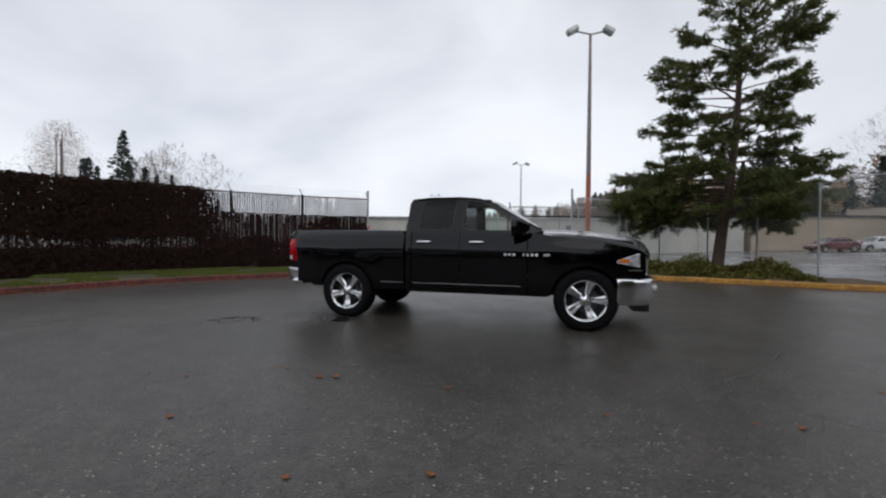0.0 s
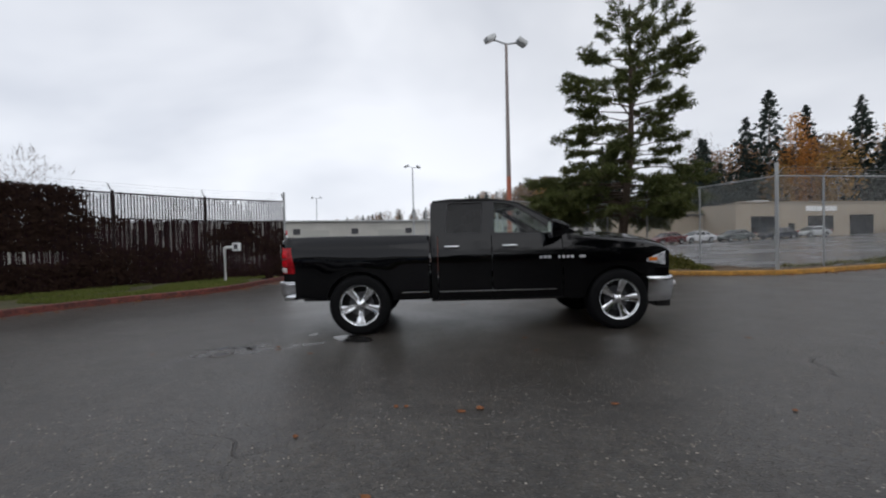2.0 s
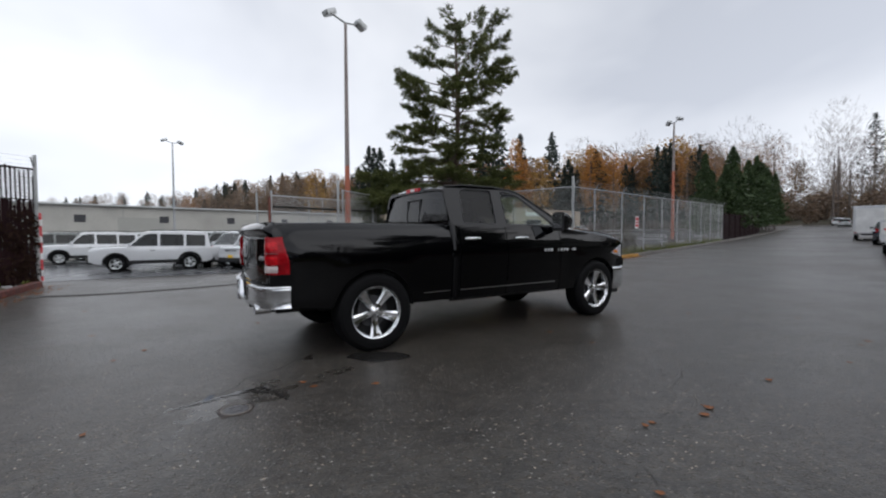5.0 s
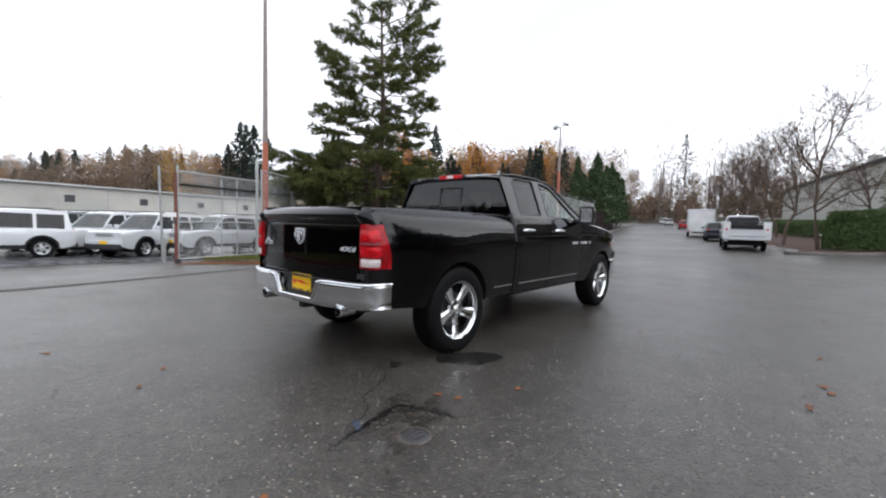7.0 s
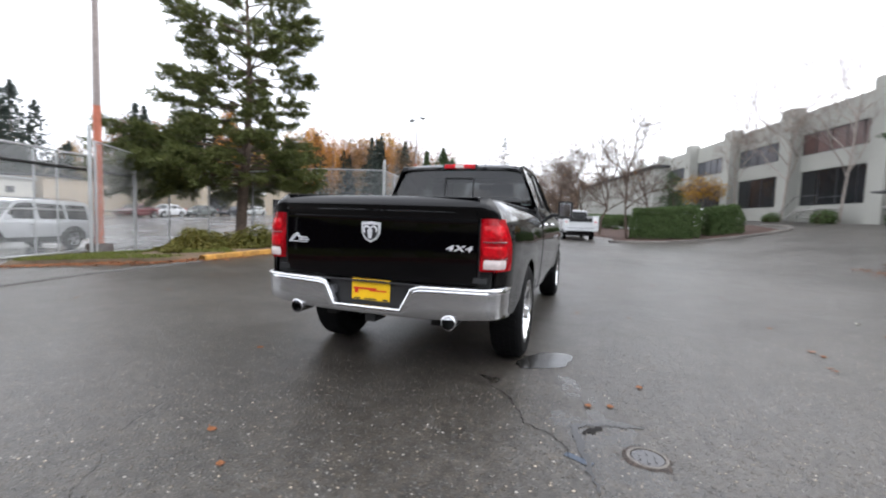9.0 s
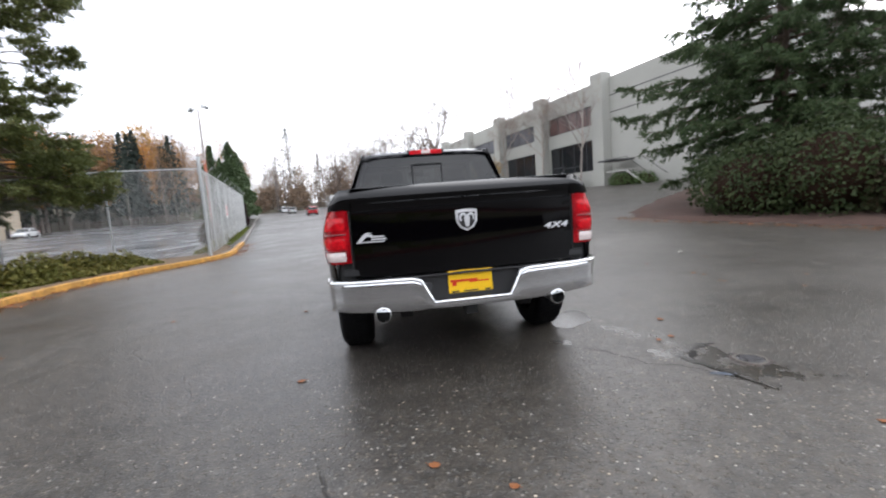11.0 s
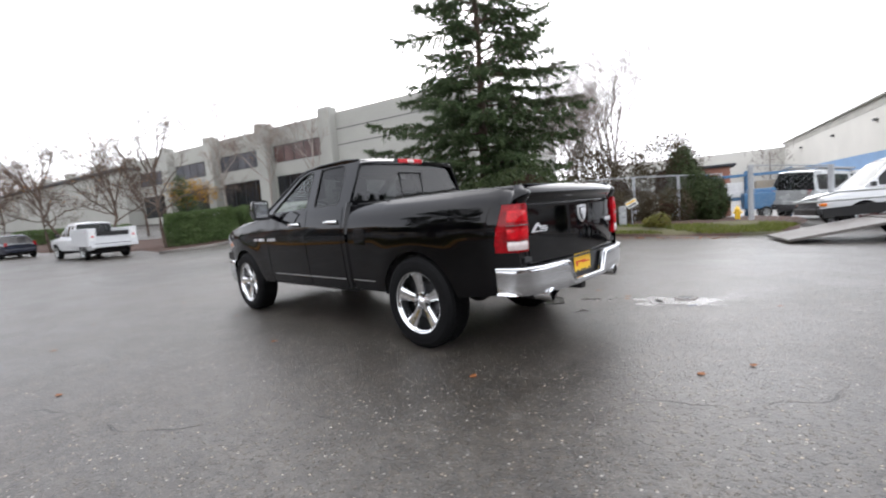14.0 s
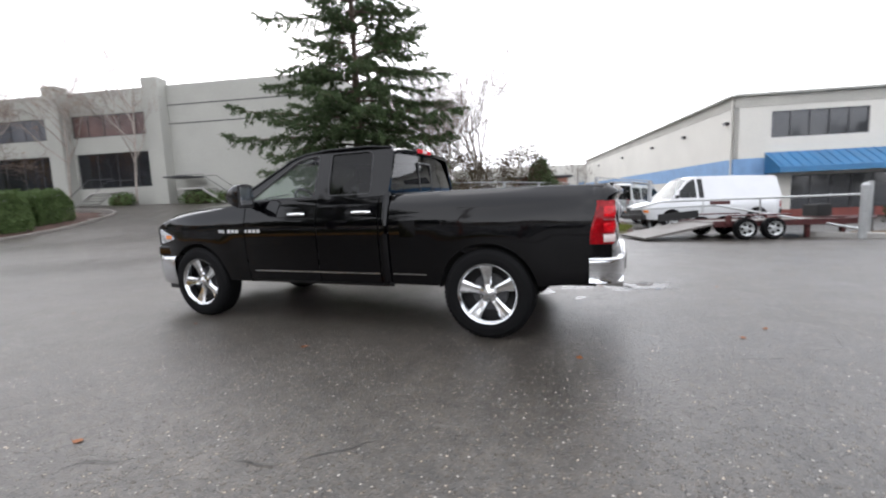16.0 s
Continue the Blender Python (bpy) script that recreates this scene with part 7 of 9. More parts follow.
def build_blue_building():
    b = thing("warehouse", "cream warehouse with blue band and blue awning", "building")
    C = Vector((-9.6, -26.0))
    z0 = -0.75
    dw, outw = -STREET.xy, ACROSS.xy
    front = 38.0
    H = 7.3
    win = [(2.0, 7.1, 4.85, 6.35), (3.2, 8.6, 0.1, 2.6), (12.0, 17.0, 4.85, 6.35), (11.5, 13.0, 0.1, 2.6)]
    facade(b, tuple(C), dw, outw, z0, front, H, win, WALL_CREAM)
    m = Matrix(((dw.x, -outw.x, 0, C.x), (dw.y, -outw.y, 0, C.y), (0, 0, 1, z0), (0, 0, 0, 1)))
    for s0, s1 in ((2.0, 7.1), (12.0, 17.0)):
        window(b, tuple(C), dw, outw, z0, s0, s1, 4.85, 6.35, WINDOW_DARK, 4, STEEL_DARK, 0.08)
    window(b, tuple(C), dw, outw, z0, 3.2, 8.6, 0.1, 2.6, WINDOW_DARK, 4, STEEL_DARK, 0.12)
    window(b, tuple(C), dw, outw, z0, 11.5, 13.0, 0.1, 2.6, WINDOW_DARK, 1, STEEL_DARK, 0.12, "door")
    # blue band, parapet cap, red base course
    part("band", box((0.95, -0.006, 3.15), (1.9, 0.02, 1.1)), WALL_BLUE, b, at=m)
    part("band", box((front / 2 + 9, -0.006, 3.15), (front - 18.2, 0.02, 1.1)), WALL_BLUE, b, at=m)
    part("parapet_cap", box((front / 2, 0.0, H + 0.06), (front + 0.2, 0.5, 0.14), 0.02), WALL_GREY, b, at=m)
    part("parapet_band", box((front / 2, -0.01, H - 0.35), (front, 0.03, 0.55)), WALL_WHITE, b, at=m)
    part("base_course", box((front / 2, -0.03, 0.30), (front, 0.08, 0.6)), mat("red_brick_base", (0.20, 0.06, 0.05), 0.85, grain=20, amount=0.2), b, at=m)
    # awning with ribs
    aw = part("awning", ([(1.7, 0.0, 4.0), (18.5, 0.0, 4.0), (18.5, -1.5, 3.05), (1.7, -1.5, 3.05), (1.7, -1.5, 2.75), (18.5, -1.5, 2.75), (1.7, 0.0, 2.75), (18.5, 0.0, 2.75)],
                         [(0, 3, 2, 1), (3, 4, 5, 2), (0, 6, 4, 3), (1, 2, 5, 7)]), AWNING, b, at=m)
    for k in range(34):
        s = 1.9 + k * 0.5
        part("rib", tube([(s, 0.0, 4.02), (s, -1.5, 3.07)], 0.022, 5), AWNING, aw)
    # long side to the south
    ds, outs = -ACROSS.xy, STREET.xy
    facade(b, tuple(C), ds, outs, z0, 46.0, H, [], WALL_CREAM)
    ms = Matrix(((ds.x, -outs.x, 0, C.x), (ds.y, -outs.y, 0, C.y), (0, 0, 1, z0), (0, 0, 0, 1)))
    part("band", box((23, -0.006, 3.15), (46, 0.02, 1.1)), WALL_BLUE, b, at=ms)
    part("parapet_cap", box((23, 0.0, H + 0.06), (46, 0.5, 0.14), 0.02), WALL_GREY, b, at=ms)
    part("parapet_band", box((23, -0.01, H - 0.35), (46, 0.03, 0.55)), WALL_WHITE, b, at=ms)
    for s in (0.8, 7, 14, 24, 36):
        part("wall_lamp", box((s, -0.12, 5.9), (0.35, 0.24, 0.18), 0.04), STEEL_DARK, b, at=ms)
    part("downpipe", cyl((0.2, -0.06, 0.0), (0.2, -0.06, H), 0.05), WALL_CREAM, b, at=ms)
    # rear wing across the yard
    E = C + ds * 46.0
    facade(b, tuple(E + outs * 22.0), -outs, -ds, z0, 22.0, H - 0.4, [], WALL_CREAM)
    part("roof", box((front / 2, 23, H - 0.5), (front, 45.5, 0.2)), ROOF_DARK, b, at=m)
    part("far_wall", box((front - 0.15, 23, H / 2), (0.3, 46, H)), WALL_CREAM, b, at=m)


build_blue_building()


def build_white_building():
    b = thing("storage_building", "long low white storage building with small vents", "building")
    p0, d = Vector((-60.0, 25.5)), Vector((1.0, 0.32)).normalized()
    out = Vector((d.y, -d.x))
    L, H, z0 = 86.0, 4.1, -0.35
    m = Matrix(((d.x, -out.x, 0, p0.x), (d.y, -out.y, 0, p0.y), (0, 0, 1, z0), (0, 0, 0, 1)))
    facade(b, tuple(p0), d, out, z0, L, H, [], WALL_WHITE)
    part("roof_edge", box((L / 2, 0.0, H + 0.05), (L, 0.7, 0.14), 0.02), GALV, b, at=m)
    part("roof", box((L / 2, 8, H - 0.1), (L, 15.5, 0.15)), ROOF_DARK, b, at=m)
    part("back_wall", box((L / 2, 16, H / 2), (L, 0.3, H)), WALL_WHITE, b, at=m)
    for k in range(14):
        part("vent", box((3 + k * 6.2, -0.02, 3.0), (0.75, 0.08, 0.62), 0.01), ROOF_DARK, b, at=m)
    for k in range(7):
        part("roof_joint", box((6 + k * 12.4, -0.015, H / 2), (0.07, 0.05, H)), WALL_GREY, b, at=m)
    for k in range(4):
        part("stain_panel", box((48 + k * 9.0, -0.012, 1.6), (3.6, 0.03, 3.1)), WALL_GREY, b, at=m)


build_white_building()


def build_beige_building():
    b = thing("workshop_building", "low beige workshop building with dark windows", "building")
    p0, p1 = Vector((39.3, 49.9)), Vector((70.0, 56.0))
    d = (p1 - p0).normalized()
    out = Vector((d.y, -d.x))
    L, H, z0 = (p1 - p0).length, 5.1, land(52, 53) - 0.3
    ops = [(2.4, 6.8, 0.9, 3.2), (8.6, 9.8, 0.0, 2.2), (12.0, 16.6, 0.9, 3.2), (19.5, 24.0, 0.1, 3.3), (27.0, 28.2, 0.0, 2.2)]
    facade(b, tuple(p0), d, out, z0, L, H, ops, WALL_BEIGE)
    for o in ops:
        window(b, tuple(p0), d, out, z0, *o, WINDOW_DARK, 2 if o[1] - o[0] > 2 else 0, FRAME_DARK, 0.1, "window" if o[2] > 0.3 else "door")
    m = Matrix(((d.x, -out.x, 0, p0.x), (d.y, -out.y, 0, p0.y), (0, 0, 1, z0), (0, 0, 0, 1)))
    part("roof", box((L / 2, 6, H - 0.1), (L, 11.6, 0.2)), ROOF_DARK, b, at=m)
    part("roof_edge", box((L / 2, 0.0, H + 0.04), (L + 0.1, 0.4, 0.12), 0.02), WALL_BEIGE, b, at=m)
    part("side_wall", box((L - 0.15, 6, H / 2), (0.3, 11.6, H)), WALL_BEIGE, b, at=m)
    part("side_wall", box((0.15, 6, H / 2), (0.3, 11.6, H)), WALL_BEIGE, b, at=m)
    part("back_wall", box((L / 2, 11.8, H / 2), (L, 0.3, H)), WALL_BEIGE, b, at=m)
    part("roof_unit", box((9, 5, H + 0.35), (2.6, 1.4, 0.6), 0.05), SIGN_WHITE, b, at=m)
    part("fascia_sign", box((14.3, -0.06, 4.2), (5.4, 0.1, 0.7), 0.02), SIGN_WHITE, b, at=m)
    a = thing("workshop_annex", "low beige annex behind the pine", "building")
    wall_box("wall", (22.6, 51.6), (39.0, 55.4), 8.0, -0.3, 4.2, WALL_BEIGE, a, (0.25, -0.97))
    wall_box("roof", (22.4, 51.3), (39.2, 55.2), 8.6, 4.2, 4.4, ROOF_DARK, a, (0.25, -0.97))
    t = thing("far_warehouse", "pale grey warehouse behind bare street trees", "building")
    wall_box("wall", (62.0, -9.5), (110.0, 2.0), 24.0, 1.0, 9.6, WALL_GREY, t, (-0.233, 0.972))
    wall_box("roof", (61.5, -9.2), (110.5, 2.4), 24.8, 9.6, 9.9, ROOF_DARK, t, (-0.233, 0.972))


build_beige_building()


# south fence, hydrant, blue gear
fence_run("chain_link_fence", [(7.4, -16.0), (4.6, -15.6), (1.81, -15.15), (0.4, -16.2), (-0.89, -17.4)], 1.9, "low chain-link fence before the shrubs", mat_=POLE_GREY, post_r=0.055, pitch=0.11, wire=0.0026)


fence_run("chain_link_fence", [(-2.23, -14.8), (-4.3, -15.2)], 1.95, "short chain-link return by the hydrant", mat_=POLE_GREY, post_r=0.085, pitch=0.12, wire=0.002)


def build_hydrant():
    h = thing("fire_hydrant", "yellow fire hydrant in rough grass", "fire hydrant", pose(-1.74, -15.4, land(-1.74, -15.4) + 0.08) @ Matrix.Diagonal((0.72, 0.72, 0.72, 1)))
    part("barrel", revolve([(0.0, 0.0), (0.17, 0.0), (0.17, 0.05), (0.11, 0.07), (0.11, 0.48), (0.14, 0.50), (0.14, 0.55), (0.11, 0.60), (0.06, 0.68), (0.03, 0.70), (0.03, 0.75), (0.0, 0.75)], 18, "z"), HYDRANT_YELLOW, h, smooth_on=True)
    for a in (20, 110, 200):
        c, s = math.cos(radians(a)), math.sin(radians(a))
        part("outlet", cyl((0, 0, 0.40), (c * 0.19, s * 0.19, 0.40), 0.055, segs=10), HYDRANT_YELLOW, h)


build_hydrant()


def build_pedestal():
    p = thing("utility_pedestal", "small grey utility pedestal before the shrubs", "utility box", on_land(1.6, -13.2, 20, 0.02))
    part("housing", box((0, 0, 0.40), (0.27, 0.22, 0.80), 0.03), POLE_GREY, p)
    part("lid", box((0, 0, 0.81), (0.30, 0.25, 0.06), 0.02), GALV, p)
    part("label_plate", box((-0.02, 0.113, 0.55), (0.12, 0.008, 0.10), 0.002), GALV, p)
    s = thing("lawn_sign", "small tilted sign with white and yellow panels on a stake", "sign", on_land(1.3, -13.35, 24, 0.02))
    tilt = Matrix.Translation((0, 0, 0.92)) @ Matrix.Rotation(radians(28), 4, "Y")
    part("stake", cyl((0, 0, -0.1), (0, 0, 0.92), 0.018), POLE_GREY, s)
    part("board", box((0, 0, 0), (0.40, 0.03, 0.26), 0.008, tilt), SIGN_WHITE, s)
    part("stripe", box((0, 0.018, 0.06), (0.36, 0.006, 0.07), 0.001, tilt), PLATE_YELLOW, s)
    part("stripe", box((0.02, 0.018, -0.06), (0.30, 0.006, 0.06), 0.001, tilt), STEEL_DARK, s)


build_pedestal()


def build_yard_gear():
    g = thing("storage_rack", "blue steel rack with pallets behind the fence", "rack", pose(-1.2, -21.5, land(-1.2, -21.5), 0, 0, 12))
    for x in (-1.6, 0, 1.6):
        for y in (-0.5, 0.5):
            part("upright", box((x, y, 1.1), (0.1, 0.1, 2.2)), BLUE_GEAR, g)
    for z in (0.9, 2.0):
        part("shelf", box((0, 0, z), (3.4, 1.1, 0.12), 0.01), BLUE_GEAR, g)
    for x, c in ((-0.9, WALL_BEIGE), (0.7, SIGN_WHITE)):
        part("crate", box((x, 0, 1.35), (1.1, 0.9, 0.7), 0.03), c, g)
    s = thing("open_shed", "brick-red shed with flat dark roof", "shed", pose(1.6, -24.0, land(1.6, -24.0), 0, 0, 12))
    part("wall", box((0, 0, 1.3), (3.4, 2.2, 2.6), 0.02), mat("faded_brick_red", (0.30, 0.14, 0.10), 0.85), s)
    part("roof", box((0, 0, 2.68), (3.9, 2.7, 0.12), 0.02), ROOF_DARK, s)
    t = thing("equipment_trailer", "blue equipment trailer behind the fence", "trailer", pose(-2.0, -20.4, land(-2.0, -20.4), 0, 0, 15) @ Matrix.Diagonal((0.62, 0.75, 0.8, 1)))
    part("body", box((0, 0, 0.95), (2.6, 1.4, 0.9), 0.08), BLUE_GEAR, t)
    part("hood", box((0.2, 0, 1.5), (1.6, 1.1, 0.25), 0.06), BLUE_GEAR, t)
    for s_ in (1, -1):
        build_wheel_small(t, pose(0, s_ * 0.75, 0.32), s_, 0.32)


build_yard_gear()


def build_swing_gate():
    """The pipe barrier by the trailer."""
    g = thing("pipe_gate", "long galvanised pipe barrier on a stout post", "gate")
    x, y = -8.75, -9.3
    z = land(x, y)
    part("gate_post", cyl((x, y, z), (x, y, z + 1.35), 0.085, segs=14), GALV, g)
    part("gate_post", cyl((x - 0.45, y - 0.8, z), (x - 0.45, y - 0.8, z + 1.45), 0.06, segs=14), GALV, g)
    part("post_cap", cyl((x, y, z + 1.35), (x, y, z + 1.42), 0.09, 0.03, 14), GALV, g)
    far = Vector((-3.5, -13.0, land(-3.5, -13.0)))
    base = Vector((x, y, z))
    part("pipe", tube([base + Vector((0.05, 0, 1.12)), far + Vector((-1.0, 0.25, 1.05)), far + Vector((0, 0, 0.78))], 0.032, 8), GALV, g)
    part("pipe", tube([base + Vector((0.05, 0, 0.25)), far + Vector((-2.6, 0.6, 0.88)), far + Vector((0, 0, 0.78))], 0.032, 8), GALV, g)
    for k in (0.35, 0.6):
        p = base.lerp(far, k)
        part("strut", tube([p + Vector((0, 0, 1.1)), p + Vector((0, 0, 0.25 + 0.7 * k))], 0.024, 6), GALV, g)
    part("reflector_board", box(tuple(base.lerp(far, 0.52) + Vector((0, 0, 0.98))), (0.55, 0.03, 0.11), 0.005, None), TRAILER_RED, g)


build_swing_gate()

sign = thing("lot_sign", "red and white sign on the street fence", "sign", pose(16.5, 7.96, land(16.5, 7.96) + 1.62, 0, 0, STREET_DEG))
part("board", box((0, 0, 0), (0.46, 0.02, 0.62), 0.004), SIGN_WHITE, sign)
for k, (h, hh) in enumerate(((0.22, 0.2), (0.0, 0.1), (-0.2, 0.14))):
    part("red_bar", box((0, -0.014, h * 0.8), (0.40, 0.01, hh * 0.8), 0.002), SIGN_RED, sign)
s2 = thing("post_sign", "small white sign on a short post", "sign", pose(2.9, -14.3, land(2.9, -14.3) + 0.08))
part("post", cyl((0, 0, 0), (0, 0, 1.0), 0.03), GALV, s2)
part("board", box((0, 0.03, 0.78), (0.32, 0.02, 0.5), 0.004), SIGN_WHITE, s2)

# ---------------------------------------------------------------- trees and shrubs
def unit(a):
    return a / (np.linalg.norm(a, axis=-1, keepdims=True) + 1e-9)


def conifer(name, label, at, height, reach, z0, limbs, tufts, per, leaf, bark, lean=(0, 0), droop=0.1, rise=0.25, size=0.17, seed=1, trunk_r=0.22, gap=0.0, flat=0.55, group="", clump=0.6):
    """Trunk, limbs and needle tufts. reach(k): limb length at height share k."""
    r = np.random.RandomState(seed)
    t = thing(name, label, "tree", at, group)
    spine = [(lean[0] * k + 0.10 * math.sin(5 * k + seed), lean[1] * k + 0.10 * math.cos(4 * k + seed), height * k) for k in np.linspace(0, 1, 9)]
    part("trunk", tube([(spine[0][0], spine[0][1], -0.2)] + spine, [trunk_r * 1.25] + [trunk_r * (1 - 0.93 * k) + 0.012 for k in np.linspace(0, 1, 9)], 10), bark, t, smooth_on=True)
    sp = np.array(spine)
    wood, C, N, U, Wd, Tl = [], [], [], [], [], []
    for i in range(limbs):
        k = (i + r.rand() * 0.8) / limbs
        k = z0 + (0.985 - z0) * k
        if gap and r.rand() < gap * math.exp(-((k - 0.45) / 0.12) ** 2):
            continue
        a = i * 2.399 + r.randn() * 0.35
        L = reach(k) * r.uniform(0.58, 1.22)
        base = np.array([np.interp(k, np.linspace(0, 1, 9), sp[:, j]) for j in range(3)])
        d = np.array([math.cos(a), math.sin(a), 0])
        pts = []
        for q in np.linspace(0, 1, 6):
            up = rise * L * q - droop * L * q * q
            pts.append(base + d * L * q + np.array([0, 0, up]) + r.randn(3) * 0.02 * L * q)
        wood.append(tube([tuple(p) for p in pts], [max(0.008, 0.020 * L * (1 - 0.85 * q)) for q in np.linspace(0, 1, 6)], 5))
        pts = np.array(pts)
        nt = max(3, int(tufts * (0.35 + L / max(reach(z0 + 0.1), 0.1))))
        for _ in range(nt):
            q = r.uniform(0.28, 1.03) ** 0.8
            c = np.array([np.interp(q, np.linspace(0, 1, 6), pts[:, j]) for j in range(3)])
            spread = 0.30 * L * (1 - 0.55 * q) + 0.12
            c = c + np.array([r.randn() * spread * clump, r.randn() * spread * clump, abs(r.randn()) * 0.10 - 0.03])
            n = int(per * r.uniform(0.7, 1.3))
            off = r.randn(n, 3) * np.array([1, 1, flat * 0.8]) * size * 1.25
            ax = unit(off + d * size * 1.1 + np.array([0, 0, 0.35 * size]))
            C.append(c + off)
            U.append(ax)
            N.append(unit(np.cross(ax, r.randn(n, 3))))
            Wd.append(r.uniform(0.22, 0.42, n) * size)
            Tl.append(r.uniform(0.9, 1.6, n) * size)
    part("branch_work", merge(*wood), bark, t)
    v, f = cards(np.concatenate(C), np.concatenate(N), np.concatenate(U), np.concatenate(Wd), np.concatenate(Tl))
    part("crown", quads_mesh("crown", v, f), leaf, t)
    return t


def evergreen(name, label, at, height, reach, limbs, leaf, bark, lean, z0, seed, trunk_r=0.25, rise=0.12, sag=0.4, lift=0.3, twig_gap=0.26, twig_len=0.34, needle=(0.034, 0.22), dens=60, hang=0.12, splay=0.62, q0=0.25, brush=0.0, power=1.2, tiers=None):
    """An evergreen: trunk, sweeping limbs, side twigs in flat sprays, each twig clad in needles."""
    r = np.random.RandomState(seed)
    t = thing(name, label, "tree", at)
    ks = np.linspace(0, 1, 11)
    spine = np.array([(lean[0] * k + 0.10 * math.sin(6 * k + seed), lean[1] * k + 0.08 * math.cos(5 * k), height * k) for k in ks])
    part("trunk", tube([(spine[0][0], spine[0][1], -0.2)] + [tuple(q) for q in spine], [trunk_r * 1.25] + [trunk_r * (1 - 0.94 * k) + 0.012 for k in ks], 10), bark, t, smooth_on=True)
    wood, C, U = [], [], []
    q = np.linspace(0, 1, 8)
    for i in range(limbs):
        k = z0 + (0.992 - z0) * ((i + r.rand()) / limbs) ** power
        if tiers:
            k = interp((i + r.rand()) / limbs, tiers)
        bare = q0 if k < 0.36 else q0 + 0.10
        a = i * 2.399 + r.randn() * 0.35
        d = np.array([math.cos(a), math.sin(a), 0.0])
        L = reach(k, a) * (r.uniform(0.74, 1.08) if tiers else r.uniform(0.62, 1.10))
        base = np.array([np.interp(k, ks, spine[:, j]) for j in range(3)])
        heavy = sag * r.uniform(0.55, 1.35)
        # limbs start level or rising, sag with their weight and turn up at the tip
        up = (rise + lift * k * k) * q - heavy * (1 - k) ** 1.3 * q ** 1.6 + 0.22 * sag * q ** 5
        bend = r.uniform(-0.25, 0.25)
        side = np.array([-d[1], d[0], 0.0])
        pts = base + np.outer(L * q, d) + np.outer(L * up, [0, 0, 1]) + np.outer(L * bend * q * q * 0.5, side) + r.randn(8, 3) * (0.015 * L * q)[:, None]
        wood.append(tube([tuple(x) for x in pts], [max(0.007, (0.012 * L + 0.006) * (1 - 0.85 * w)) for w in q], 5))
        n = max(4, int(L * (1 - q0 * 0.6) / twig_gap * 2))
        for j in range(n + 1):
            tip = j == n
            w = 0.86 if tip else bare + (1 - bare) * (j + r.rand()) / n
            root = np.array([np.interp(w, q, pts[:, c]) for c in range(3)])
            ahead = unit(pts[min(7, int(w * 7) + 1)] - pts[max(0, int(w * 7) - 1)])
            turn = 0.0 if tip else (1 if j % 2 else -1) * splay * r.uniform(0.7, 1.5)
            ca, sa = math.cos(turn), math.sin(turn)
            way = unit(np.array([ahead[0] * ca - ahead[1] * sa, ahead[0] * sa + ahead[1] * ca, ahead[2] + r.uniform(-0.34, 0.28)]))
            length = (twig_len * L * (1.12 - w) ** 0.75 + 0.14) * r.uniform(0.65, 1.25)
            s = r.uniform(0.08 + brush, 1.04, max(4, int(length * dens * r.uniform(0.7, 1.3))))
            m = len(s)
            drop = np.outer(-hang * length * s * s, [0, 0, 1])
            wood.append(tube([tuple(root), tuple(root + way * length * 0.9 - np.array([0, 0, hang * length * 0.8]))], [0.009, 0.004], 3))
            C.append(root + np.outer(s * length, way) + drop + r.randn(m, 3) * 0.035)
            U.append(unit(way * 0.75 + r.randn(m, 3) * 0.55 + np.array([0, 0, 0.10 - hang])))
    C, U = np.concatenate(C), np.concatenate(U)
    m = len(C)
    wide, long_ = needle
    C = C + U * long_ * 0.35
    v, f = cards(C, unit(np.cross(U, r.randn(m, 3))), U, r.uniform(0.6, 1.3, m) * wide, r.uniform(0.6, 1.3, m) * long_)
    part("branch_work", merge(*wood), bark, t)
    part("crown", quads_mesh("crown", v, f), leaf, t)
    return t


def pine_reach(k, a):
    # dense low skirt, longer to the north, narrower uneven cone above
    north = 1 + 0.20 * math.cos(a - 1.9) * (1 - smooth(k, 0.3, 0.7))
    uneven = 1 + 0.22 * math.sin(2 * a + 11 * k) * math.sin(17 * k + a)
    return north * uneven * interp(k, [(0.15, 2.8), (0.20, 3.3), (0.28, 3.5), (0.36, 3.2), (0.42, 2.45), (0.50, 2.6), (0.60, 2.6), (0.72, 2.45), (0.82, 2.25), (0.90, 1.75), (0.96, 1.1), (1.0, 0.50)])


# a dense skirt, a thin gap above it, then open tiers to the tip
PINE_TIERS = [(0.0, 0.20), (0.38, 0.345), (0.42, 0.40), (0.56, 0.48), (0.58, 0.53), (0.70, 0.61), (0.72, 0.66), (0.85, 0.75), (0.88, 0.80), (1.0, 0.99)]
evergreen("pine_tree", "tall dark green pine with open uneven crown", pose(6.9, 10.6, land(6.9, 10.6)), 11.2, pine_reach, 98, PINE_LEAF, BARK, (0.85, 0.7), 0.17, 5,
          trunk_r=0.20, rise=0.14, sag=0.44, lift=0.26, twig_gap=0.22, twig_len=0.37, needle=(0.038, 0.20), dens=98, hang=0.05, splay=0.75, q0=0.34, brush=0.15, tiers=PINE_TIERS)


def spruce_reach(k, a):
    return (1.36 + 0.22 * math.sin(3 * a + 23 * k)) * interp(k, [(0.06, 3.0), (0.12, 3.8), (0.22, 4.1), (0.33, 4.0), (0.46, 3.5), (0.57, 3.05), (0.75, 2.0), (0.9, 0.9), (1.0, 0.15)])


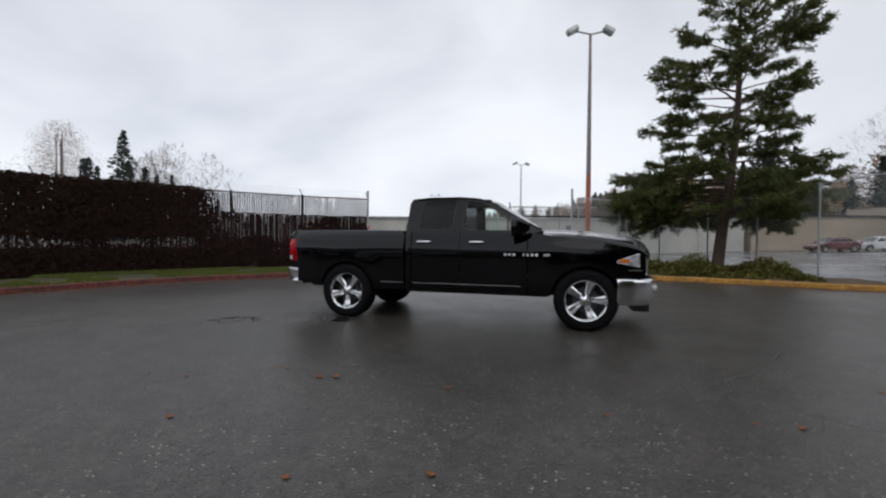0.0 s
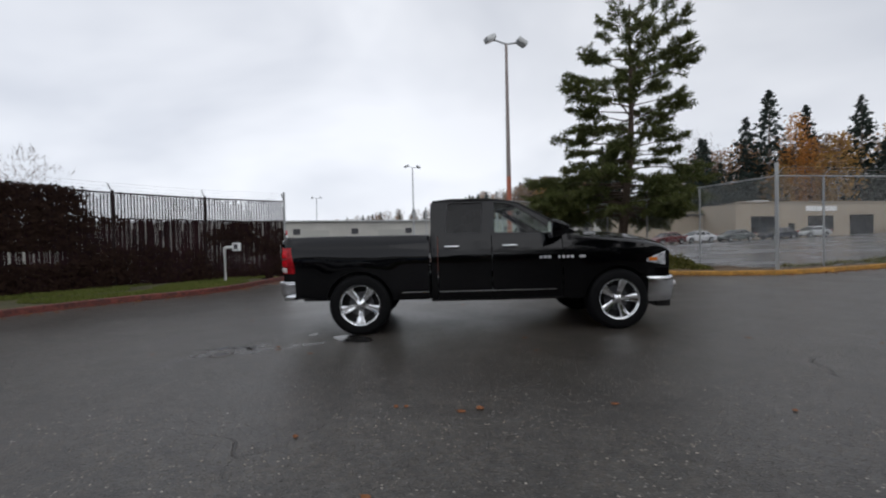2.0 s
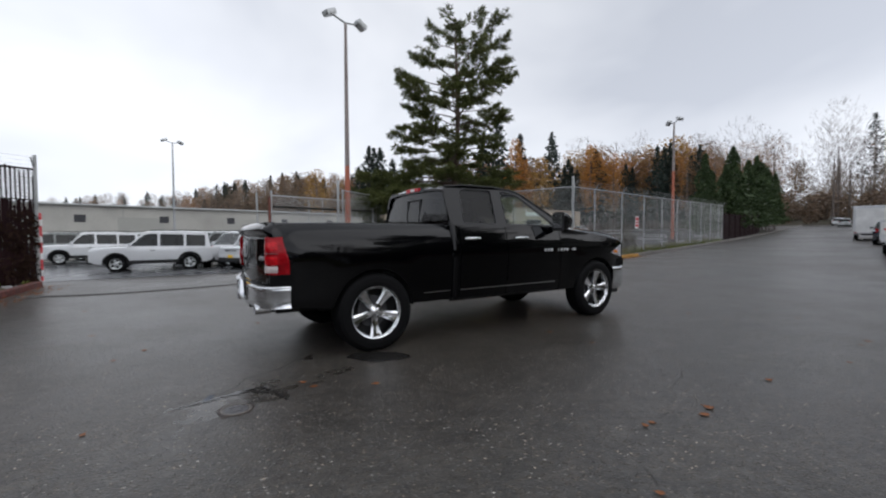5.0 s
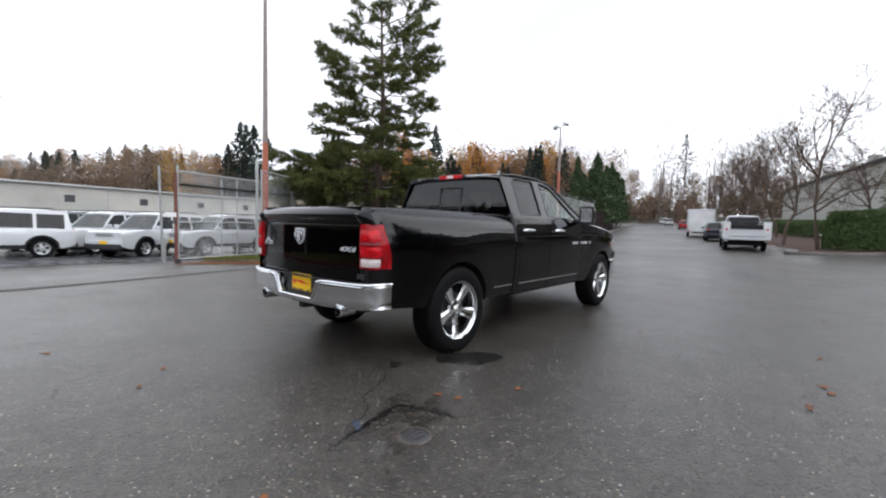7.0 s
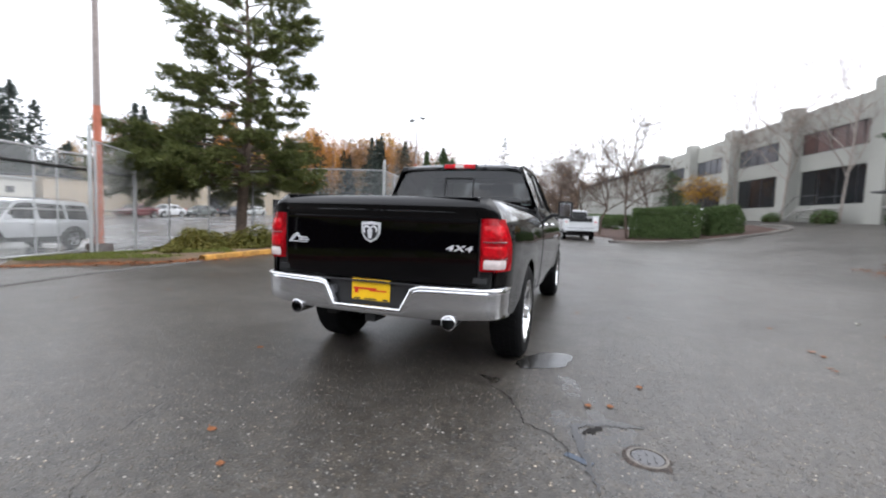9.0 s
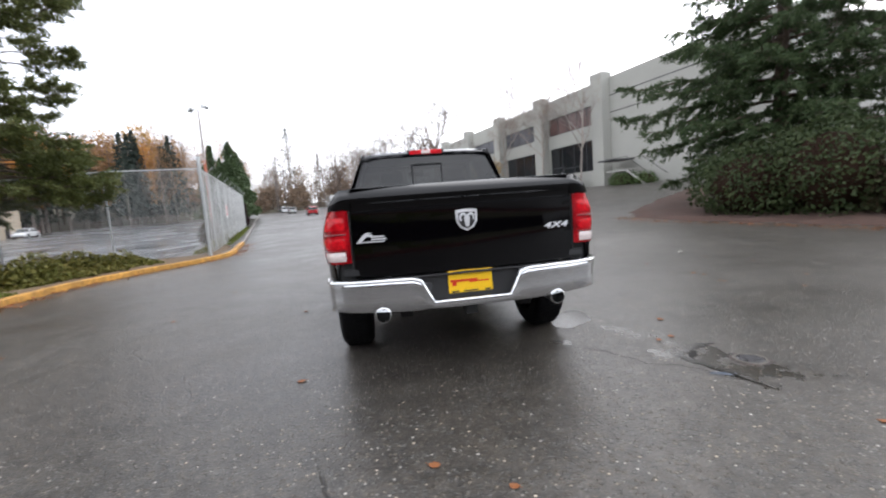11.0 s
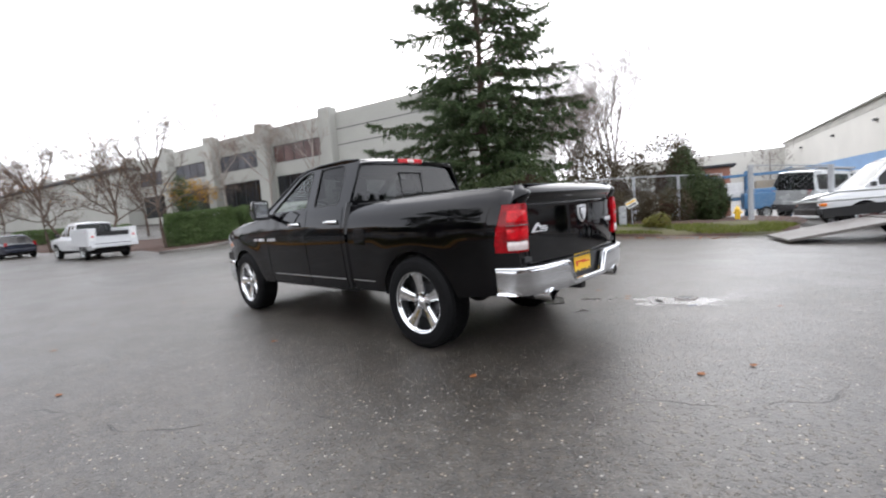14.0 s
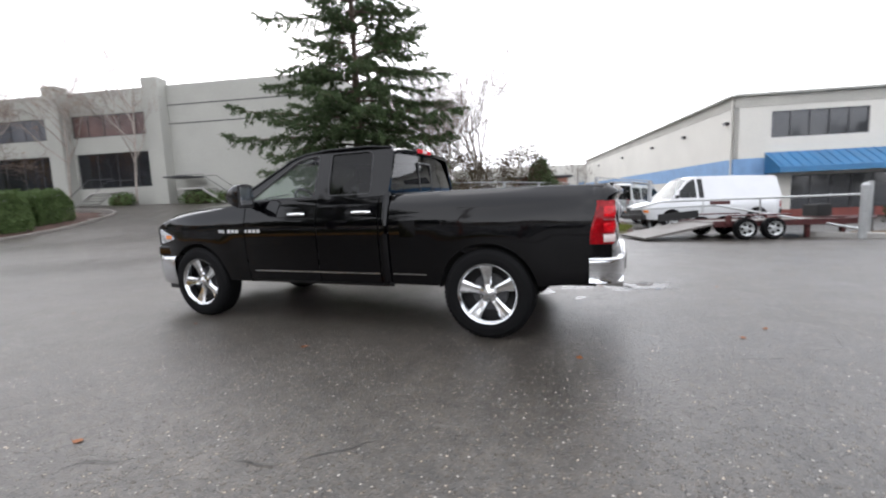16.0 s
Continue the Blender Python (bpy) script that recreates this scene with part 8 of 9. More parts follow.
evergreen("spruce_tree", "large green spruce with drooping layered branches", pose(10.1, -16.2, land(10.1, -16.2)), 20.0, spruce_reach, 168, SPRUCE_LEAF, BARK, (0.2, 0.1), 0.07, 8,
          trunk_r=0.30, rise=0.10, sag=0.40, lift=0.34, twig_gap=0.30, twig_len=0.24, needle=(0.055, 0.23), dens=66, hang=0.34, splay=0.85, q0=0.14, power=1.0)


def bare_tree(name, label, at, height, spread, seed, bark=BARK_GREY, stems=3, levels=4, leaf=None, leaf_n=0, group="", fine=1.0, bole=0.52, wander=0.16):
    """A leafless tree: forks that grow thinner, down to fine twigs."""
    r = np.random.RandomState(seed)
    t = thing(name, label, "tree", at, group)
    big, twigs, tips = [], [], []

    def grow(p, d, length, rad, level):
        n = 4 if level < 3 else 2
        pts, q, dd = [p], p, d
        for _ in range(n):
            dd = unit(dd + r.randn(3) * (wander if level == 0 else 0.16) + np.array([0, 0, 0.06]))
            q = q + dd * length / n
            pts.append(q)
        rr = [rad * (1 - 0.45 * i / n) for i in range(n + 1)]
        (big if level < 2 else twigs).append(tube([tuple(x) for x in pts], rr, 6 if level < 2 else 3))
        if level >= levels:
            tips.append(pts[-1])
            return
        for _ in range(r.randint(3, 6) if level else r.randint(5, 7) + 3 * (stems == 1)):
            s = r.uniform(0.35, 1.0)
            i = min(n - 1, int(s * n))
            b = pts[i] + (pts[i + 1] - pts[i]) * (s * n - i)
            w = unit(dd + unit(r.randn(3)) * (0.75 + 0.25 * spread))
            grow(b, unit(w + np.array([0, 0, 0.12])), length * r.uniform(0.45, 0.68), max(0.006 * fine, rad * 0.48), level + 1)

    for i in range(stems):
        a = 2 * math.pi * i / stems + r.rand()
        d = unit(np.array([math.cos(a) * 0.32 * spread * (stems > 1), math.sin(a) * 0.32 * spread * (stems > 1), 1.0]))
        grow(np.array([0.05 * math.cos(a), 0.05 * math.sin(a), -0.1]), d, height * bole, height * 0.0085 * (1.3 if stems == 1 else 1.0) * min(1.0, fine), 0)
    part("trunk", merge(*big), bark, t, smooth_on=True)
    part("twig_crown", merge(*twigs), BARE_TWIG if bark is not BARK else BARK, t)
    if leaf:
        pick = r.randint(0, len(tips), leaf_n)
        c = np.array(tips)[pick] + r.randn(leaf_n, 3) * 0.16
        v, f = cards(c, unit(r.randn(leaf_n, 3)), unit(r.randn(leaf_n, 3)), r.uniform(0.05, 0.09, leaf_n) * fine, r.uniform(0.07, 0.13, leaf_n) * fine)
        part("foliage", quads_mesh("foliage", v, f), leaf, t)
    return t


TREES_S = "bare trees along the street"
tA = bare_tree("bare_tree", "bare multi-stemmed street tree with a few last leaves", on_land(24.15, -3.7, 0, 0.15), 9.4, 1.0, 3, BARK, stems=1, levels=5, group=TREES_S, leaf=AUTUMN_BROWN, leaf_n=160)
tB = bare_tree("bare_tree", "bare spreading street tree in mulch", on_land(28.9, -2.1, 0, 0.15), 9.2, 0.9, 6, BARK, stems=1, levels=5, group=TREES_S, leaf=AUTUMN_ORANGE, leaf_n=120)
for i, (x, y, s) in enumerate(((37.0, 0.2, 1.0), (43.0, -1.0, 1.15), (49.0, 2.4, 1.05), (56.0, 3.6, 1.2), (64.0, 6.4, 1.2), (40.0, -6.5, 0.9), (76.0, 9.0, 1.3))):
    copy_thing((tA, tB)[i % 2], on_land(x, y, i * 77))
conifer("small_conifer", "small dark conifer by the office wall", on_land(33.0, -7.5, 0), 4.6, lambda k: 1.5 * (1.02 - k), 0.06, 46, 7, 14, SPRUCE_LEAF, BARK, droop=0.1, rise=0.1, size=0.18, seed=21, trunk_r=0.07)
bare_tree("yellow_tree", "small tree with yellow autumn leaves by the office", on_land(44.0, -11.5, 0), 5.0, 0.8, 12, stems=3, leaf=AUTUMN_YELLOW, leaf_n=2600, fine=1.6)
birch = bare_tree("birch_tree", "slim bare birch before the concrete wall", on_land(30.5, -17.3, 0), 10.6, 0.3, 15, BARK_PALE, stems=1, levels=5, leaf=AUTUMN_BROWN, leaf_n=2200, group="birches by the office", fine=0.75, bole=0.74, wander=0.04)
copy_thing(birch, on_land(36.0, -15.9, 60))
copy_thing(birch, on_land(43.0, -14.5, 200))
bR = bare_tree("bare_tree", "slim upright bare trees behind the spruce", on_land(6.6, -21.0, 0), 9.6, 0.55, 31, stems=5, levels=5, fine=0.6, bole=0.62, group="bare trees behind the shrubs")
copy_thing(bR, on_land(4.6, -20.0, 90))
copy_thing(bR, on_land(10.5, -27.0, 300))


def leaf_mass(name, label, blobs, leaf, n, size, category="shrub", seed=1, core=0.72, core_mat=None, kind="", squash=1.0, long_=1.5):
    """A shrub: leaves over lumpy ellipsoids (x, y, z, rx, ry, rz), with a dark solid core for its inner shade."""
    r = np.random.RandomState(seed)
    t = thing(name, label, category, kind=kind)
    C, N = [], []
    vol = np.array([b[3] * b[4] + b[3] * b[5] + b[4] * b[5] for b in blobs])
    for b, cnt in zip(blobs, (n * vol / vol.sum()).astype(int)):
        d = unit(r.randn(cnt, 3))
        lump = np.array([1 + 0.20 * noise.noise(Vector(tuple(x * 2.1 + b[0]))) + 0.12 * noise.noise(Vector(tuple(x * 6.0 + b[1]))) for x in d])
        rad = (lump * r.uniform(0.78, 1.06, cnt))[:, None]
        C.append(np.array(b[:3]) + d * rad * np.array(b[3:]))
        N.append(unit(d / np.array(b[3:]) + r.randn(cnt, 3) * 0.55))
        # a dark solid ball stands in for the shade between the leaves
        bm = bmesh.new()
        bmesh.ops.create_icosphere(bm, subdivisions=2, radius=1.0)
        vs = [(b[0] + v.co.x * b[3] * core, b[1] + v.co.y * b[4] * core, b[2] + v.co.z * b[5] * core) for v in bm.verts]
        part("inner_core", (vs, [tuple(q.index for q in f.verts) for f in bm.faces]), core_mat or VINE_AND_SHADE, t)
        bm.free()
    C, N = np.concatenate(C), np.concatenate(N)
    keep = C[:, 2] > np.array([land(x, y) + 0.02 for x, y in C[:, :2]])
    C, N = C[keep], N[keep]
    m = len(C)
    v, f = cards(C, N, unit(r.randn(m, 3) + np.array([0, 0, 0.4])), r.uniform(0.6, 1.1, m) * size, r.uniform(0.7, 1.2, m) * size * long_)
    part("foliage", quads_mesh("foliage", v, f), leaf, t)
    return t


def box_hedge(name, label, p0, p1, wide, tall, leaf, n, size, seed=2, group=""):
    """A clipped hedge along a line, rounded edges and an uneven skin of leaves."""
    r = np.random.RandomState(seed)
    t = thing(name, label, "hedge", group=group)
    a, b = np.array(p0), np.array(p1)
    L = np.linalg.norm(b - a)
    d = (b - a) / L
    s = np.array([-d[1], d[0]])
    area = np.array([L * tall, L * tall, L * wide, wide * tall, wide * tall])
    face = r.choice(5, n, p=area / area.sum())
    u, w, h = r.uniform(0, L, n), r.uniform(-wide / 2, wide / 2, n), r.uniform(0.03, 1, n) * tall
    nrm = np.zeros((n, 3))
    for k in range(5):
        q = face == k
        if k == 0:
            w[q], nrm[q] = wide / 2, (*s, 0)
        elif k == 1:
            w[q], nrm[q] = -wide / 2, (*-s, 0)
        elif k == 2:
            h[q], nrm[q] = tall, (0, 0, 1)
        elif k == 3:
            u[q], nrm[q] = 0, (*-d, 0)
        else:
            u[q], nrm[q] = L, (*d, 0)
    lump = np.array([0.07 * noise.noise((x * 0.8, y * 0.9, z * 0.9 + seed)) + 0.05 * noise.noise((x * 2.7, y * 2.7, z * 2.7)) for x, y, z in zip(u, w, h)])
    C = np.stack([a[0] + d[0] * u + s[0] * w, a[1] + d[1] * u + s[1] * w, h], 1)
    C[:, 2] += [land(x, y) + 0.1 for x, y in C[:, :2]]
    mid = np.array([*(a + b) / 2, land(*((a + b) / 2)) + tall / 2])
    edge = np.maximum(0, (np.abs(w) / (wide / 2) + h / tall) - 1.45) + np.maximum(0, np.abs(u - L / 2) / (wide / 2) - L / wide + h / tall - 0.45)
    C += nrm * (lump - r.uniform(0, 0.06, n) - 0.75 * edge ** 1.6)[:, None]
    N = unit(nrm + r.randn(n, 3) * 0.6)
    v, f = cards(C, N, unit(r.randn(n, 3)), r.uniform(0.6, 1.1, n) * size, r.uniform(0.8, 1.4, n) * size)
    part("foliage", quads_mesh("foliage", v, f), leaf, t)
    zc = land(*((a + b) / 2)) + 0.1
    # darker solid block behind the leaf skin imitates the hedge's inner shade
    part("inner_core", box((L / 2, 0, tall * 0.42), (L - 0.7, wide - 0.7, tall * 0.8 - 0.1), 0.2), SHRUB_AND_SHADE, t, at=pose(a[0], a[1], zc, 0, 0, math.degrees(math.atan2(d[1], d[0]))))
    return t


HEDGES = "clipped hedge blocks"
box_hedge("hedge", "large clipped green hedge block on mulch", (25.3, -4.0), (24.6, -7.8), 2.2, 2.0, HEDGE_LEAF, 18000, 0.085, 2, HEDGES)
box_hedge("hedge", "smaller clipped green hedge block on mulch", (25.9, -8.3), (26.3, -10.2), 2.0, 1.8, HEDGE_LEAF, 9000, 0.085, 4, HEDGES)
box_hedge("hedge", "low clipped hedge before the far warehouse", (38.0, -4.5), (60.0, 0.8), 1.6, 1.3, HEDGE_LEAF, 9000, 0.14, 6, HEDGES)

# ivy-like groundcover under the pine, built as one low leafy mass
def groundcover(name, label, ring, leaf, n, tall, size, seed, kind="stuff"):
    r = np.random.RandomState(seed)
    xs, ys = [p[0] for p in ring], [p[1] for p in ring]
    P = []
    while len(P) < n:
        x, y = r.uniform(min(xs), max(xs)), r.uniform(min(ys), max(ys))
        if inside(x, y, ring):
            k = max(0.0, 0.55 + 0.9 * noise.noise((x * 0.8, y * 0.8, seed)))
            e = min(1.0, min(math.hypot(x - (x1 + (x2 - x1) * q), y - (y1 + (y2 - y1) * q)) for (x1, y1), (x2, y2) in zip(ring, ring[1:] + ring[:1]) for q in (0, 0.25, 0.5, 0.75)) / 0.7)
            P.append((x, y, land(x, y) + 0.10 + tall * k * e * r.uniform(0.35, 1.0)))
    P = np.array(P)
    N = unit(r.randn(n, 3) * 0.6 + np.array([0, 0, 1.0]))
    v, f = cards(P, N, unit(r.randn(n, 3)), r.uniform(0.7, 1.2, n) * size, r.uniform(0.8, 1.4, n) * size)
    return tagged(part(name, quads_mesh(name, v, f), leaf), label, "plants", kind=kind)


groundcover("groundcover", "low evergreen groundcover with yellowing leaves under the pine", [(2.4, 8.9), (4.6, 8.25), (6.4, 7.9), (7.7, 7.3), (8.5, 7.3), (8.6, 9.2), (8.0, 11.2), (5.4, 11.2), (3.2, 10.4)], IVY_LEAF, 17000, 0.66, 0.085, 4)
groundcover("low_plants", "low weedy plants along the street fence", [(10.6, 6.75), (14.0, 7.5), (21.0, 9.1), (36.0, 13.0), (36.0, 13.6), (21.0, 9.9), (14.0, 8.1), (10.6, 7.3)], IVY_LEAF, 6000, 0.35, 0.10, 9)
leaf_mass("bare_shrub", "dry brown shrub at the street fence", [(17.4, 9.2, 0.7, 0.7, 0.5, 0.7)], BRAMBLE_LEAF, 1300, 0.05, seed=4, core=0.3, long_=3.0)

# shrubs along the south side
leaf_mass("evergreen_shrub", "dense dark evergreen shrubs under the spruce", [(7.6, -12.4, 1.1, 2.2, 1.7, 1.5), (5.4, -12.8, 1.3, 1.8, 1.5, 1.7), (8.2, -14.6, 1.3, 2.4, 1.6, 1.5)], SHRUB_AND_SHADE, 14000, 0.10, seed=11)
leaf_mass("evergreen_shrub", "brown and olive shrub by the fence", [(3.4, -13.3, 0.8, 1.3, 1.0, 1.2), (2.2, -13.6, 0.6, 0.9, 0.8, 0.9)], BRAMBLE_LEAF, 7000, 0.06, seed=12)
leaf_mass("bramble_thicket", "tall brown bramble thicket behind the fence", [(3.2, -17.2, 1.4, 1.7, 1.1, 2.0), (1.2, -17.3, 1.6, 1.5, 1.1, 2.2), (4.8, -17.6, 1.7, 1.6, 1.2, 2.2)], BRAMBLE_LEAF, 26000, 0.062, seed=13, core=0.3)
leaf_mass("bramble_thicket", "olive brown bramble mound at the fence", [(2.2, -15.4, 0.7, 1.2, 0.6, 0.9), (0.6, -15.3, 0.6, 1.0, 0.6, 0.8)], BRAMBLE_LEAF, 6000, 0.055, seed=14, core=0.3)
leaf_mass("evergreen_shrub", "dark green shrub at the fence end", [(0.2, -17.0, 1.0, 0.9, 0.7, 1.3), (0.5, -17.1, 2.1, 0.55, 0.5, 1.0), (-0.6, -16.8, 0.8, 0.7, 0.6, 1.0)], SHRUB_AND_SHADE, 17000, 0.075, seed=18, core=0.75)
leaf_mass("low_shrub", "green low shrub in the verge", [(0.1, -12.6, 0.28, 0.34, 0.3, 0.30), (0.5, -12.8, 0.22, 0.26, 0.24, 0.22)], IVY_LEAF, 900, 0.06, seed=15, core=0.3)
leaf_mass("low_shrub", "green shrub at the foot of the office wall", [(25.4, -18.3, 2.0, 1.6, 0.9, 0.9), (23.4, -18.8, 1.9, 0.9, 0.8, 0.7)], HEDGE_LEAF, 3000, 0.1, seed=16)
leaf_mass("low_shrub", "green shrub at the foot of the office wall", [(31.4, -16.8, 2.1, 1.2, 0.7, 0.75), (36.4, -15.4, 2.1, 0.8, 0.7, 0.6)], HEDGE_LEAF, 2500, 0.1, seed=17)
leaf_mass("low_shrub", "dark shrub by the corner post", [(-10.6, -10.6, 0.35, 0.8, 0.7, 0.55)], SHRUB_AND_SHADE, 1800, 0.07, seed=19)

# dead vines over the slatted fence
def fence_vines(name, label, n, seed):
    """Dead stems and leaves woven through the fence: thick low down and to the south, thin at the gate end's top."""
    r = np.random.RandomState(seed)
    line = along(curve2(FENCE_W, 6), 0.05)
    P, D = [], []
    while len(P) < n:
        i = r.randint(len(line))
        x, y, h = line[i]
        s = i * 0.05
        z = r.uniform(0, 2.92)
        lump = noise.noise((s * 0.55, z * 0.9, seed)) + 0.5 * noise.noise((s * 1.9, z * 2.2, seed + 3.0))
        full = smooth(s, 4.5, 8.0)
        want = 0.78 - z / 3.1 * 1.25 * (1 - full) + 0.65 * lump * (1 - 0.6 * full) + 0.25 * full
        if full > 0.5 and 0.82 < z < 1.18:
            want -= 0.75
        if full > 0.5 and z < 0.85:
            want -= 0.12
        if want > r.uniform(0.15, 0.75):
            o = r.randn() * (0.07 + 0.07 * max(0.0, lump))
            P.append((x - math.sin(h) * o, y + math.cos(h) * o, land(x, y) + 0.08 + z))
            D.append((-math.sin(h), math.cos(h), 0.2))
    P, D = np.array(P), np.array(D)
    v, f = cards(P, unit(D + r.randn(n, 3) * 0.4), unit(r.randn(n, 3) * np.array([0.7, 0.7, 1.0])), r.uniform(0.035, 0.085, n), r.uniform(0.08, 0.24, n))
    tagged(part(name, quads_mesh(name, v, f), VINE_AND_SHADE), label, "vines", kind="stuff")


fence_vines("dead_vines", "dead brown vines woven through the slatted fence", 56000, 22)


# ---------------------------------------------------------------- far woods, one mass for each kind
def far_wood(name, label, trees, leaf, style, n, size, seed, slim=1.0):
    """Far trees (x, y, height, base): crowns of leaf clumps, trunks below."""
    r = np.random.RandomState(seed)
    C, N, U, Wd, Tl, wood = [], [], [], [], [], []
    for x, y, h, z in trees:
        h = h * 1.22 if math.hypot(x, y) > 90 else h
        w = h * r.uniform(0.22, 0.30) if style == "conifer" else h * r.uniform(0.27, 0.40) * slim
        wood.append(tube([(x, y, z - 1), (x, y, z + h * (0.9 if style != "bare" else 0.6))], [h * 0.014, h * 0.004], 4))
        k = r.rand(n) ** (0.75 if style == "conifer" else 1.0)
        a = r.uniform(0, 2 * math.pi, n)
        if style == "conifer":
            hh = 0.10 + 0.90 * k
            lay = 0.72 + 0.28 * np.sin(hh * h * 2.6 + a * 2)
            rad = w * (1.02 - hh) ** 0.8 * lay * r.uniform(0.35, 1.05, n) * 1.15
        else:
            hh = 0.25 + 0.75 * r.beta(1.6, 1.5, n)
            env = np.sin(np.clip((hh - 0.18) / 0.86, 0, 1) * math.pi) ** 0.6
            lump = 0.7 + 0.3 * np.sin(a * 3 + x) * np.sin(hh * 17 + y)
            rad = w * env * lump * r.uniform(0.3, 1.05, n)
        C.append(np.stack([x + np.cos(a) * rad, y + np.sin(a) * rad, z + hh * h], 1))
        out = np.stack([np.cos(a), np.sin(a), np.full(n, -0.25 if style == "conifer" else 0.4)], 1)
        U.append(unit(out + r.randn(n, 3) * 0.4))
        N.append(unit(r.randn(n, 3) + out * 0.3))
        s = size * (h / 20) * (1.15 - 0.6 * hh if style == "conifer" else 1.0)
        if style == "bare":
            Wd.append(np.full(n, 0.085) * size)
            Tl.append(r.uniform(1.2, 2.6, n) * s)
            U[-1] = unit(out * 0.5 + np.array([0, 0, 1.0]) + r.randn(n, 3) * 0.35)
        else:
            Wd.append(r.uniform(0.5, 1.1, n) * s)
            Tl.append(r.uniform(0.8, 1.5, n) * s)
    v, f = cards(np.concatenate(C), np.concatenate(N), np.concatenate(U), np.concatenate(Wd), np.concatenate(Tl))
    t = thing(name, label, "woods", kind="stuff")
    part("crowns", quads_mesh(name, v, f), leaf, t)["kind"] = "stuff"
    part("trunks", merge(*wood), BARK_GREY, t)["kind"] = "stuff"


def polar(az, dist):
    return math.cos(radians(az)) * dist, math.sin(radians(az)) * dist


def hill(x, y):
    """The wooded rise beyond the yards, north and east."""
    d = math.hypot(x, y)
    az = math.degrees(math.atan2(y, x))
    return land(x, y) + 17.0 * smooth(d, 105, 240) * smooth(az, 6, 30) * (1 - 0.5 * smooth(az, 80, 98)) * (1 - smooth(az, 118, 150))


def band(az0, az1, d0, d1, n, h0, h1, seed):
    r = np.random.RandomState(seed)
    out = []
    for _ in range(n):
        x, y = polar(r.uniform(az0, az1), r.uniform(d0, d1))
        h = r.uniform(h0, h1)
        az = math.degrees(math.atan2(y, x))
        if 68 < az < 130 and d0 > 100:
            # the woods sink towards the north-west
            crest = interp(az, [(68, 8.2), (78, 7.8), (85, 6.4), (89, 5.1), (98, 4.3), (104, 3.2), (130, 2.6)])
            h = max(2.5, (math.tan(radians(crest)) * math.hypot(x, y) + 1.3 - hill(x, y)) * r.uniform(0.70, 1.04) / 1.22)
        out.append((x, y, h, hill(x, y)))
    return out


rows = []
for az in range(0, 156, 4):
    rows.append([(*polar(az, d), hill(*polar(az, d)) + 0.02 if d > 115 else land(*polar(az, d)) - 0.4) for d in (108, 125, 150, 180, 220, 270, 340)])
tagged(part("wooded_hill", grid(rows), mat("far_undergrowth", (0.055, 0.048, 0.028), 0.95, grain=0.5, amount=0.4, broad=0.05, broad_amount=0.3), smooth_on=True), "brown wooded hillside beyond the yards", "hill", kind="structure")

con = [(*polar(66.3, 112), 20, 0), (*polar(67.8, 116), 21, 0), (*polar(64.6, 115), 18, 0), (*polar(69.2, 114), 16, 0), (*polar(67.1, 119), 21, 0)]
con += [(*polar(49.8, 104), 24, 1), (*polar(52.0, 108), 21, 1), (*polar(46.8, 112), 22, 1), (*polar(56.5, 112), 19, 1), (*polar(42.6, 112), 22, 1)]
con += band(24, 46, 100, 114, 14, 11, 17, 41) + band(46, 60, 100, 118, 8, 12, 17, 42) + band(64, 88, 125, 190, 24, 8, 12, 43) + band(84, 106, 140, 200, 26, 8, 12, 44)
con += [(*polar(147.5, 54), 13, 0), (*polar(145.2, 56), 9.5, 0), (*polar(143.3, 58), 8.0, 0), (*polar(140.6, 60), 7.5, 0), (*polar(150.5, 56), 10, 0), (*polar(137.0, 64), 7.0, 0)]
con += band(30, 50, 101, 110, 7, 10, 14, 39) + band(48, 69, 92, 112, 34, 7.5, 10.5, 33) + band(139, 152, 52, 66, 10, 6, 10, 34)
far_wood("conifer_woods", "dark conifers on the far hillside", con, FAR_CONIFER, "conifer", 900, 0.8, 51)
grn = [(40.0 + 3.1 * k, 15.4 + 0.75 * k + (1.6 if k % 3 == 1 else 0.2), (6.5, 8.6, 7.4, 9.6, 8.0)[k % 5] + 0.12 * k, land(40 + 3.1 * k, 15.4)) for k in range(15)]
far_wood("green_conifers", "fresh green conifers along the street fence", grn, SPRUCE_LEAF, "conifer", 2200, 0.85, 50)
tall_orange = band(17, 27, 95, 125, 8, 12, 16, 91)
far_wood("tall_autumn_trees", "tall orange half-bare trees beyond the street fence, paled by painted haze", tall_orange, HAZED_ORANGE, "leafy", 1800, 0.22, 92)
pal = [(*polar(11.2, 205), 31, 4), (*polar(14.2, 230), 16, 4), (*polar(7.6, 215), 22, 4), (*polar(18.5, 220), 15, 4)]
far_wood("pale_conifers", "distant conifers at the street's end, paled by painted haze", pal, HAZED_CONIFER, "conifer", 700, 0.55, 49)
ora = [(*polar(47.4, 100), 19, 1), (*polar(46.2, 101), 15, 1), (*polar(37.5, 100), 17, 1)] + band(26, 40, 102, 118, 12, 12, 17, 52)
far_wood("orange_woods", "orange autumn trees on the far hillside", ora, AUTUMN_ORANGE, "leafy", 2200, 0.26, 55, 0.55)
hil = band(69, 92, 120, 170, 11, 9, 14, 53) + band(78, 108, 160, 220, 9, 8, 12, 54) + band(24, 60, 108, 130, 18, 14, 19, 48)
far_wood("russet_hillside", "orange trees on the hill beyond the yard, muted by painted haze", hil, HAZED_ORANGE, "leafy", 1200, 0.45, 40)
